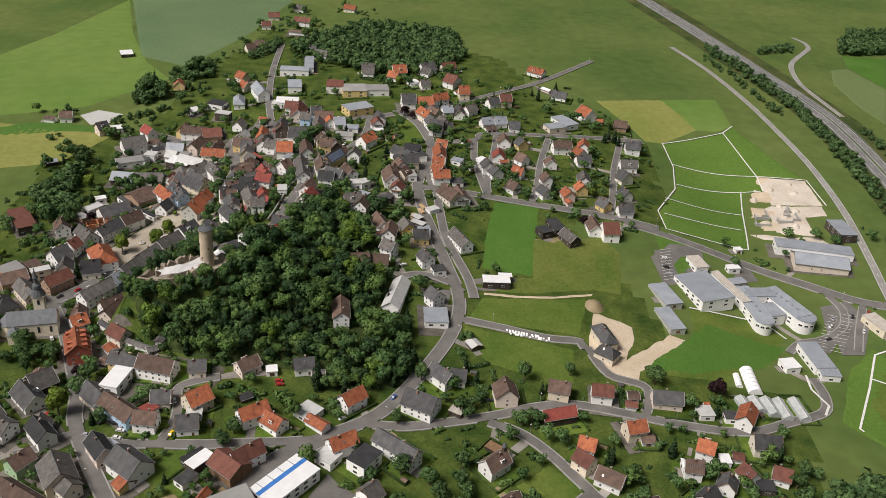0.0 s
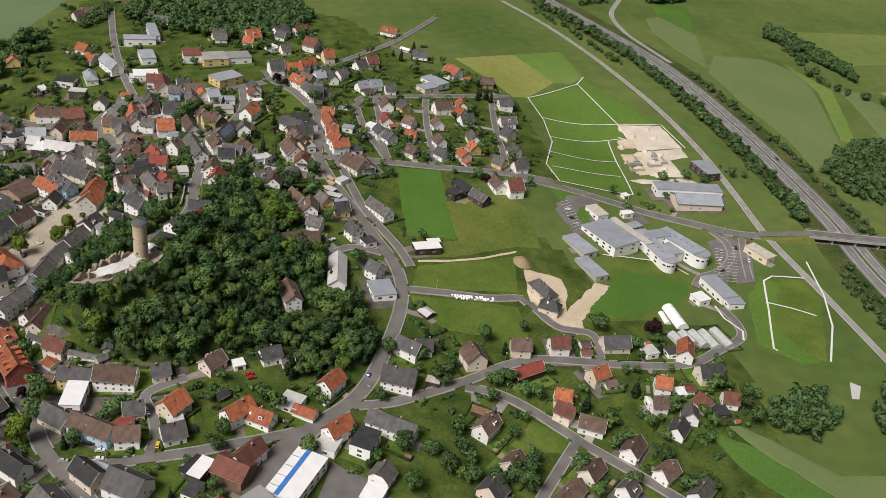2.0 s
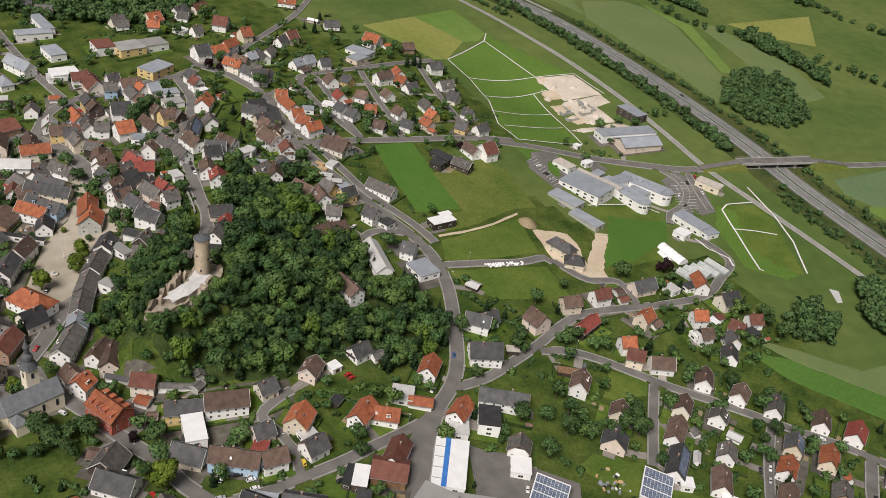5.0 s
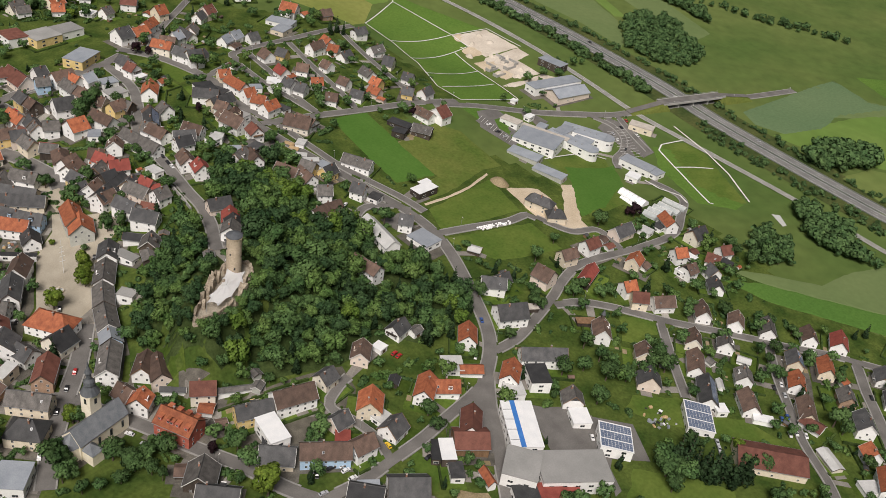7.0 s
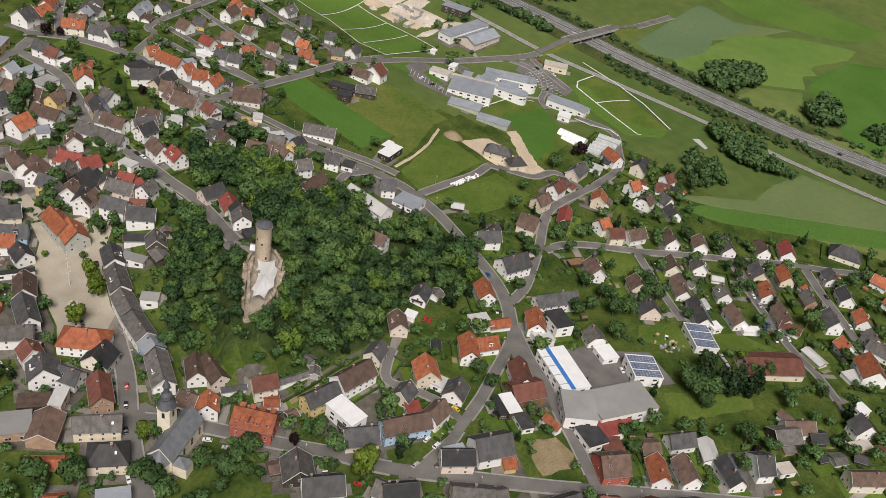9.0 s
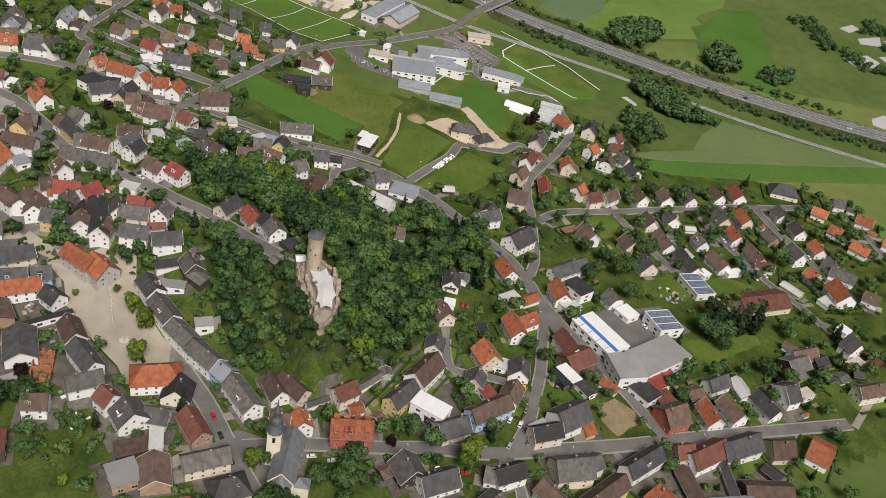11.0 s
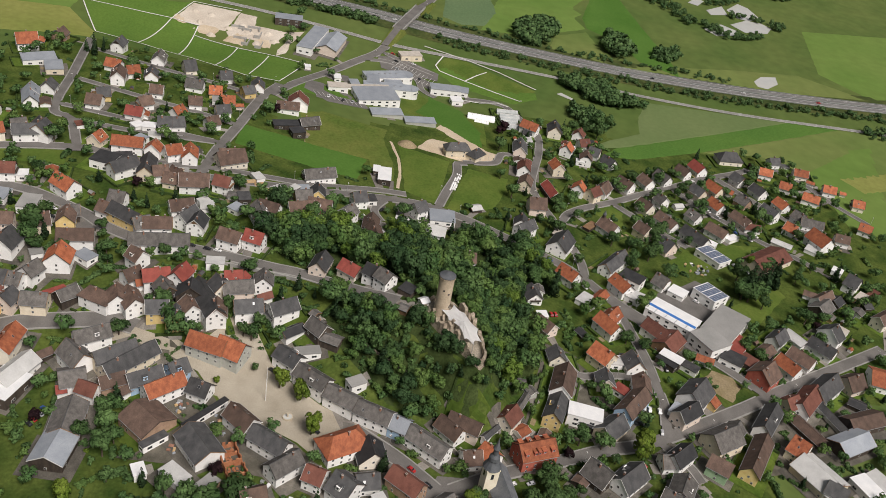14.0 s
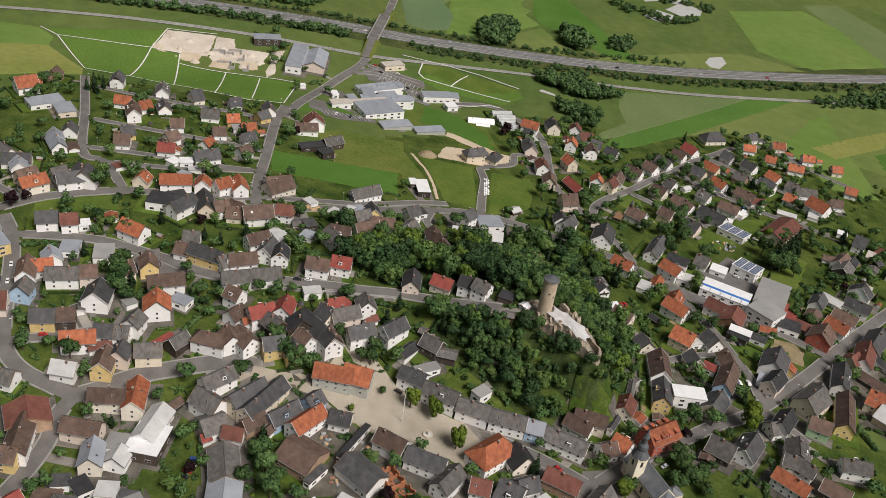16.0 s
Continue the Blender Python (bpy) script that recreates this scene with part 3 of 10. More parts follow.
area("field", "olive green ripening cereal field without fences", "field_pale", ((399.5, 552.3), (416.2, 551.3), (415.7, 519.4), (418.5, 474.1), (394.9, 417.2), (369.0, 413.2), (375.4, 441.0), (373.1, 460.9), (384.8, 497.6)))
area("field", "light green meadow without fences", "field_meadow", ((427.1, 688.9), (642.1, 700.5), (576.3, 626.7), (459.9, 610.2), (441.1, 602.9), (436.2, 658.8)))
area("field", "yellowish hay meadow without fences", "field_yellow", ((434.5, 553.1), (546.1, 558.0), (481.3, 496.5), (450.8, 519.1)))
area("field", "green field without fences", "field_green", ((281.8, 299.9), (288.3, 265.2), (326.9, 240.2), (359.5, 219.4), (381.9, 233.9), (405.2, 249.0), (393.7, 279.8)))
area("field", "light green meadow without fences", "field_meadow", ((247.5, 235.8), (274.3, 177.3), (294.5, 116.3), (306.5, 59.3), (275.4, 11.5), (264.5, 82.1), (261.3, 172.6)))
area("field", "green field without fences", "field_green", ((413.1, 24.3), (434.0, -58.2), (336.0, -87.0), (301.2, -66.3), (277.9, 10.2), (316.4, 40.3)))
area("field", "pale green cereal field without fences", "field_pale", ((451.9, -67.1), (463.1, -108.7), (350.3, -124.0), (293.6, -88.3), (301.2, -66.3)))
area("field", "bluish green cereal field without fences", "field_blue", ((-262.7, 779.2), (-128.8, 800.7), (-142.9, 675.9), (-168.2, 594.1), (-204.8, 614.2)))
area("field", "green field without fences", "field_green", ((-304.9, 601.4), (-284.0, 666.6), (-265.0, 778.8), (-228.5, 671.0), (-197.1, 601.8), (-172.5, 568.5), (-209.0, 516.6), (-252.0, 498.9)))
area("field", "yellowish hay meadow without fences", "field_yellow", ((-254.6, 490.0), (-226.5, 484.6), (-181.2, 482.7), (-197.4, 441.6), (-227.3, 428.8)))
area("field", "dark green strip of crop without fences", "field_dark", ((-251.0, 482.0), (-220.4, 493.6), (-183.4, 489.5), (-222.0, 473.3), (-244.1, 466.6)))
area("pond", "small bright pond with the grey sky's reflection in its colour", "pond_water", ((192.4, 251.3), (195.7, 248.2), (189.4, 240.8), (186.3, 241.4)))
area("pond", "small bright pond with the grey sky's reflection in its colour", "pond_water", ((437.5, 84.5), (460.1, 69.2), (452.0, 61.8), (429.3, 57.0), (416.2, 69.1), (419.5, 78.6)))
area("pond", "small bright pond with the grey sky's reflection in its colour", "pond_water", ((399.9, 89.6), (417.0, 72.3), (416.0, 59.2), (406.6, 52.6), (391.6, 60.1), (385.4, 80.4)))
area("pond", "small bright pond with the grey sky's reflection in its colour", "pond_water", ((427.6, 104.4), (445.7, 86.8), (424.0, 86.4), (416.6, 102.4)))
area("pond", "small bright pond with the grey sky's reflection in its colour", "pond_water", ((377.9, 116.6), (396.4, 98.3), (385.9, 86.8), (373.3, 93.3), (365.8, 108.5)))
area("pond", "small bright pond with the grey sky's reflection in its colour", "pond_water", ((439.9, 118.4), (456.8, 108.0), (450.9, 101.7), (435.4, 110.3)))
area("pond", "small bright pond with the grey sky's reflection in its colour", "pond_water", ((279.2, 100.0), (290.6, 92.0), (294.6, 79.9), (281.1, 81.7), (268.2, 92.8), (269.9, 99.5)))
area("garden_lawn", "mown green garden lawn beside the houses", "lawn", ((13.4, 210.8), (28.0, 200.1), (27.2, 189.7), (17.2, 185.8), (6.8, 201.0), (4.9, 207.3)))
area("garden_lawn", "mown green garden lawn beside the houses", "lawn", ((29.1, 188.4), (39.4, 177.7), (41.4, 160.4), (23.3, 173.2), (19.5, 182.6)))
area("garden_lawn", "mown green garden lawn beside the houses", "lawn", ((-17.9, 188.4), (-6.5, 177.7), (3.5, 161.7), (-1.0, 159.1), (-31.6, 180.7)))
area("garden_lawn", "mown green garden lawn beside the houses", "lawn", ((36.5, 232.9), (48.4, 243.4), (60.4, 234.1), (54.0, 227.5), (39.8, 228.0)))
area("garden_lawn", "mown green garden lawn beside the houses", "lawn", ((-10.1, 509.9), (-4.1, 481.0), (-15.1, 477.1), (-20.7, 507.6)))
area("garden_lawn", "mown green garden lawn beside the houses", "lawn", ((-80.0, 232.0), (-74.9, 233.9), (-72.7, 225.4), (-79.6, 217.5), (-86.2, 221.5)))
area("field", "pale green cereal field without fences", "field_pale", ((292.3, 327.9), (387.3, 325.4), (413.0, 323.1), (402.3, 292.1), (428.8, 255.5), (379.4, 276.2), (350.0, 292.4), (324.9, 286.0), (291.3, 296.5), (283.9, 314.0)))
area("field", "dark green grass field without fences", "field_lawn", ((437.1, 317.3), (500.4, 274.5), (498.3, 197.0), (466.1, 203.2), (443.4, 224.3), (432.4, 256.5), (423.1, 289.6)))
area("field", "green field without fences", "field_green", ((322.9, 285.3), (366.6, 280.8), (414.6, 251.8), (431.4, 221.6), (434.5, 207.5), (409.9, 208.5), (374.9, 225.0), (346.8, 226.0), (327.5, 219.2), (305.6, 245.9), (339.7, 260.0)))
area("field", "bright green dense crop without fences", "crop", ((352.4, 219.5), (405.4, 207.6), (421.8, 183.2), (256.6, 154.0), (279.6, 184.5), (310.5, 194.7), (329.3, 217.7)))
area("field", "light green meadow without fences", "field_meadow", ((272.1, 250.9), (301.1, 244.6), (321.0, 219.5), (273.1, 207.5), (262.5, 211.9)))
area("meadow", "dark green grass field beside the houses", "field_lawn", ((197.9, 330.6), (205.7, 323.0), (183.5, 290.8), (187.8, 264.8), (178.6, 264.6), (166.4, 280.0), (182.5, 315.3)))
area("meadow", "bright green dense crop beside the houses", "crop", ((123.5, 339.9), (161.1, 330.2), (143.6, 311.1), (114.1, 298.8), (92.9, 299.8), (98.3, 309.1), (116.6, 325.6)))
area("meadow", "dark green grass field beside the houses", "field_lawn", ((115.4, 407.1), (142.5, 403.5), (134.1, 385.9), (118.0, 367.0), (114.1, 384.9)))
area("pond", "small bright pond with the grey sky's reflection in its colour", "pond_water", ((-207.2, 504.0), (-199.3, 512.9), (-183.9, 509.9), (-184.5, 498.2), (-197.2, 492.3)))
area("field", "bluish green cereal field without fences", "field_blue", ((292.3, 327.9), (387.3, 325.4), (413.0, 323.1), (402.3, 292.1), (415.0, 273.8), (350.0, 292.4), (324.9, 286.0), (291.3, 296.5), (283.9, 314.0)))
area("yard", "grey asphalt yard beside the buildings", "asphalt", ((113.3, 388.4), (121.1, 399.4), (137.3, 400.4), (136.4, 390.3), (124.8, 389.1), (119.4, 380.5), (120.5, 371.7), (113.7, 367.7)))
area("yard", "grey asphalt yard beside the buildings", "asphalt", ((185.3, 361.7), (199.5, 365.6), (204.5, 350.6), (193.0, 326.3), (183.5, 326.6), (185.4, 338.9), (187.0, 351.3)))
area("field", "yellowish hay meadow without fences", "field_yellow", ((138.0, 86.5), (157.4, 47.9), (174.1, 8.8), (168.3, -0.5), (140.3, 33.3), (121.3, 75.9)))
area("field", "bright green dense crop without fences", "crop", ((133.3, 43.5), (147.9, 12.2), (92.4, 39.2), (99.4, 54.0)))
area("field", "bright green dense crop without fences", "crop", ((334.9, 745.2), (374.1, 749.5), (338.0, 663.4), (327.0, 711.9)))
area("field", "pale green cereal field without fences", "field_pale", ((308.4, 698.7), (325.7, 708.6), (336.8, 660.5), (304.4, 582.7), (297.9, 614.1), (296.8, 661.2)))

# ---- roads ----
road("main_road", 7.5, ((-23.8, 518.0), (-37.0, 511.8), (-56.1, 507.2), (-74.4, 504.7), (-89.3, 502.1), (-99.1, 498.6), (-106.1, 492.3), (-111.2, 482.9), (-114.9, 475.5)))
road("street", 7, ((-114.9, 475.5), (-122.4, 478.6), (-132.3, 479.5), (-143.2, 482.6), (-157.0, 488.1)))
road("street", 6.5, ((-37.0, 511.8), (-36.9, 497.9), (-38.1, 481.6), (-42.6, 468.7), (-48.4, 455.8), (-54.1, 447.0), (-59.9, 432.4), (-61.5, 418.1), (-63.9, 401.6), (-66.7, 382.9), (-68.0, 370.3), (-72.8, 356.1), (-78.8, 344.6), (-84.0, 334.3)))
road("street", 9, ((-114.9, 475.5), (-112.5, 470.0), (-106.1, 458.0), (-102.6, 444.1), (-100.6, 429.7), (-102.3, 420.4)))
road("street", 5.5, ((127.1, 516.4), (75.2, 506.6), (43.5, 501.9), (28.5, 497.5), (25.0, 489.2), (5.9, 479.9), (-3.4, 476.2)))
road("street", 4.5, ((24.5, 489.1), (24.0, 461.9), (27.6, 437.9), (29.8, 426.1)))
road("street", 5.5, ((-1.5, 449.9), (0.8, 429.7), (4.2, 419.9), (6.8, 398.0), (10.4, 377.7), (20.1, 350.6), (22.9, 336.1)))
road("main_road", 7.5, ((362.6, 328.7), (308.3, 340.4), (267.9, 350.9), (226.4, 359.8), (204.9, 365.4), (180.2, 380.6), (150.7, 394.8), (126.5, 404.7), (100.1, 413.7)))
road("country_road", 6.5, ((186.0, 720.0), (201.0, 664.0), (213.0, 600.0), (220.0, 550.0), (226.0, 500.8), (227.0, 450.5), (223.0, 400.0), (219.5, 360.3), (220.5, 312.2), (219.1, 246.4), (214.5, 187.2), (213.1, 125.5), (217.8, 23.3), (217.8, -40.5)))
road("main_road", 7.5, ((-22.5, 525.0), (-10.3, 508.2), (-2.7, 487.5), (0.4, 469.4), (-3.4, 442.0), (-5.7, 425.1), (-2.2, 402.4), (4.5, 378.9), (10.9, 357.1), (15.6, 340.1), (16.2, 324.2), (11.7, 306.1), (1.3, 283.6), (-8.4, 266.2), (-17.3, 255.8), (-29.4, 246.7), (-42.9, 236.0), (-54.5, 219.4)))
road("street", 5.5, ((17.5, 320.9), (33.2, 317.6), (52.7, 312.9), (66.6, 312.6), (68.6, 308.3)))
road("street", 5.5, ((-16.0, 254.7), (-2.5, 255.4), (13.1, 259.8), (30.0, 265.3), (45.5, 271.4), (60.2, 274.4), (80.5, 271.8), (98.3, 268.7), (118.0, 267.2), (130.2, 269.2), (144.3, 276.3), (160.8, 285.2), (165.2, 296.9), (164.6, 309.0)))
road("street", 5.5, ((27.5, 261.7), (39.1, 257.4), (49.2, 248.6), (57.3, 238.5), (65.2, 228.1), (76.2, 215.0), (88.1, 199.4), (95.7, 188.8), (106.1, 176.3), (113.2, 165.2), (120.3, 154.1), (129.5, 142.2)))
road("street", 5, ((61.3, 231.4), (52.5, 222.1), (40.7, 209.3), (30.5, 198.1)))
road("street", 5, ((69.2, 309.4), (76.3, 293.5), (90.2, 287.8), (87.2, 271.4)))
road("street", 6, ((110.9, 167.2), (103.8, 161.8), (95.7, 155.7), (86.0, 147.2), (73.6, 137.4), (59.1, 124.5)))
road("street", 4.5, ((88.4, 195.4), (72.9, 183.1), (58.9, 170.0), (46.2, 157.7), (35.4, 143.2), (26.2, 134.2)))
road("street", 4.5, ((135.2, 126.6), (125.9, 114.0), (105.0, 102.8), (83.9, 87.5)))
road("main_road", 7, ((-31.6, 124.7), (-65.6, 173.6), (-87.2, 201.5), (-104.6, 225.5), (-115.8, 244.4), (-120.5, 259.3), (-127.7, 274.7), (-136.6, 292.4), (-145.2, 305.3), (-154.1, 317.5)))
road("street", 6, ((-28.7, 245.9), (-39.1, 234.8), (-47.3, 223.5), (-55.9, 214.0), (-63.3, 204.5), (-70.6, 196.0), (-75.2, 190.9), (-78.2, 187.2)))
road("street", 5.5, ((-110.3, 235.2), (-96.8, 233.9), (-84.9, 234.9), (-70.6, 236.3), (-57.2, 238.9), (-41.0, 242.1), (-32.0, 244.9)))
road("street", 4.5, ((-84.5, 235.3), (-82.2, 244.5), (-83.0, 253.9), (-85.6, 264.6), (-77.2, 270.0), (-72.1, 271.6)))
road("street", 8, ((-129.7, 342.8), (-139.6, 327.2), (-152.3, 311.5), (-161.7, 298.7), (-170.2, 284.4)))
road("street", 5, ((-113.6, 651.8), (-109.0, 587.6), (-102.1, 536.4), (-94.0, 500.3), (-86.4, 468.7)))
road("street", 5, ((114.3, 658.8), (71.8, 600.5), (39.1, 568.1), (10.8, 541.3), (-12.1, 514.0)))
road("street", 4.5, ((38.0, 504.9), (35.1, 474.7), (30.8, 442.0), (30.8, 423.4)))
road("street", 4.5, ((68.3, 501.8), (61.2, 468.2), (56.9, 439.0), (53.4, 421.5)))
road("street", 4.5, ((112.3, 509.8), (103.0, 471.0), (97.9, 439.8), (93.7, 419.4)))
road("street", 6.5, ((-3.1, 424.0), (21.7, 423.3), (53.0, 420.4), (92.6, 417.0), (118.0, 412.0)))
road("street", 4.5, ((-8.7, 345.2), (0.3, 349.1), (12.1, 345.3), (18.2, 339.9)))
road("street", 4.5, ((191.5, 371.5), (194.9, 358.8), (190.6, 346.4), (179.6, 338.4), (168.3, 334.9), (160.5, 326.6)))
road("street", 4.5, ((205.4, 362.2), (197.9, 345.6), (191.4, 329.1)))
road("street", 4.5, ((-112.6, 240.3), (-121.5, 230.5), (-129.4, 226.5)))
road("country_road", 6, ((276.5, 589.2), (271.0, 624.2), (268.5, 653.6), (273.0, 685.8), (281.0, 708.8), (297.5, 736.2), (310.3, 756.9), (313.7, 775.3), (308.2, 791.4)))
build_roads()


def path_strip(width, points):
    bm = bmesh.new()
    straight = []
    for p, q in zip(points, points[1:]):
        n = max(1, int(math.hypot(q[0] - p[0], q[1] - p[1]) / 4))
        straight += [Vector((p[0] + (q[0] - p[0]) * i / n, p[1] + (q[1] - p[1]) * i / n, 0)) for i in range(n)]
    straight.append(Vector((*points[-1], 0)))
    strip(bm, straight, ((width / 2, 0), (-width / 2, 0)), 0.52)
    tagged(link("path", bm, "white_gravel"), "narrow pale gravel path across the grass", "path", kind="structure")


path_strip(0.66, ((191.1, 552.2), (182.4, 541.3), (139.9, 518.9), (142.1, 493.2), (137.8, 466.0), (121.1, 431.9), (122.0, 413.3), (163.2, 405.5)))
path_strip(0.66, ((182.4, 541.3), (191.1, 491.2), (217.7, 484.9), (219.5, 455.2)))
path_strip(0.66, ((191.1, 491.2), (142.1, 496.2)))
path_strip(0.66, ((189.1, 474.9), (139.7, 472.8)))
path_strip(0.66, ((171.8, 447.0), (128.9, 450.3)))
path_strip(0.66, ((165.5, 427.3), (124.0, 430.3)))
path_strip(0.66, ((177.8, 473.8), (171.8, 447.0), (163.2, 405.5)))
path_strip(0.66, ((191.1, 491.2), (190.5, 474.4)))
path_strip(0.86, ((218.2, 324.6), (203.3, 328.8), (197.2, 326.1), (186.6, 304.2), (171.4, 276.0), (172.4, 274.3)))
path_strip(0.86, ((188.7, 309.9), (198.0, 303.3), (206.5, 295.9)))
path_strip(0.79, ((162.5, 336.8), (155.4, 347.3), (120.2, 347.4)))
path_strip(0.99, ((162.2, 310.4), (161.0, 300.2), (164.3, 289.5), (160.5, 282.9)))
path_strip(0.86, ((228.0, 337.4), (220.0, 310.1), (209.4, 287.8), (192.2, 264.3)))

# ---- buildings ----
ROOFS = {"r": ("tile_orange", "orange-red tiled"), "R": ("tile_red", "bright red"), "m": ("tile_maroon", "dark red"), "n": ("tile_brown", "brown tiled"), "d": ("tile_dark", "dark slate-grey"), "g": ("tile_grey", "weathered grey"), "k": ("roof_felt_black", "black"), "w": ("sheet_white", "white sheet"), "b": ("sheet_blue_grey", "blue-grey metal"), "p": ("tile_dark", "solar-panelled dark"), "c": ("roof_gravel", "pale gravel"), "o": ("wood_warm", "brown wooden"), "z": ("sheet_pale", "pale grey sheet")}
WALLS = {"w": ("render_white", "white rendered"), "c": ("render_cream", "cream rendered"), "y": ("render_yellow", "yellow rendered"), "b": ("render_blue", "light blue rendered"), "g": ("render_grey", "grey rendered"), "m": ("render_green", "pale green rendered"), "r": ("brick_red", "red brick"), "e": ("brick_pale", "bare brick"), "k": ("wood_dark", "dark timber-clad"), "n": ("wood_warm", "brown wooden"), "o": ("wood_warm", "brown wooden")}
FOOTPRINTS = []


def window_mesh(w, h):
    bm = bmesh.new()
    box(bm, -w / 2, -0.05, 0, w / 2, 0.06, h, 0)
    box(bm, -w / 2 + 0.07, -0.065, 0.07, -0.03, 0.0, h - 0.07, 1)
    box(bm, 0.03, -0.065, 0.07, w / 2 - 0.07, 0.0, h - 0.07, 1)
    return mesh_of("window", bm, ("window_frame", "window_glass"))


def skylight_mesh():
    bm = bmesh.new()
    box(bm, -0.3, -0.4, -0.02, 0.3, 0.4, 0.06, 0)
    box(bm, -0.24, -0.34, 0.0, 0.24, 0.34, 0.075, 1)
    return mesh_of("skylight", bm, ("galvanised_steel", "window_glass"))


def chimney_mesh():
    bm = bmesh.new()
    box(bm, -0.26, -0.26, -1.2, 0.26, 0.26, 0.75, 0)
    box(bm, -0.32, -0.32, 0.75, 0.32, 0.32, 0.86, 1)
    box(bm, -0.14, -0.14, 0.86, 0.14, 0.14, 0.98, 0)
    return mesh_of("chimney", bm, ("chimney_brick", "concrete"))


def door_mesh(w, h):
    bm = bmesh.new()
    box(bm, -w / 2 - 0.08, -0.05, -0.1, w / 2 + 0.08, 0.06, h + 0.08, 0)
    box(bm, -w / 2, -0.075, 0, w / 2, 0.0, h, 1)
    return mesh_of("door", bm, ("window_frame", "door_wood"))


WINDOW, WIDE_WINDOW, SKYLIGHT, CHIMNEY, DOOR, GATE = window_mesh(0.78, 0.95), window_mesh(1.7, 1.0), skylight_mesh(), chimney_mesh(), door_mesh(0.75, 1.4), door_mesh(1.75, 1.5)


def panel_field(parent, x0, x1, length, m):
    """Rows of solar panels with gaps, lying on a slope."""
    bm = bmesh.new()
    nx, ny = max(1, int((x1 - x0) / 0.72)), max(1, int(length / 1.15))
    for i in range(nx):
        for j in range(ny):
            a, b = x0 + (x1 - x0) * i / nx, length * j / ny
            box(bm, a + 0.05, b + 0.05, 0.03, a + (x1 - x0) / nx - 0.05, b + length / ny - 0.05, 0.09)
    ob = tagged(part("solar_panel_field", bm, "solar_blue", parent, "rows of blue solar panels, the sky's reflection in their paler colour"), kind="stuff")
    ob.matrix_basis = m
    return ob


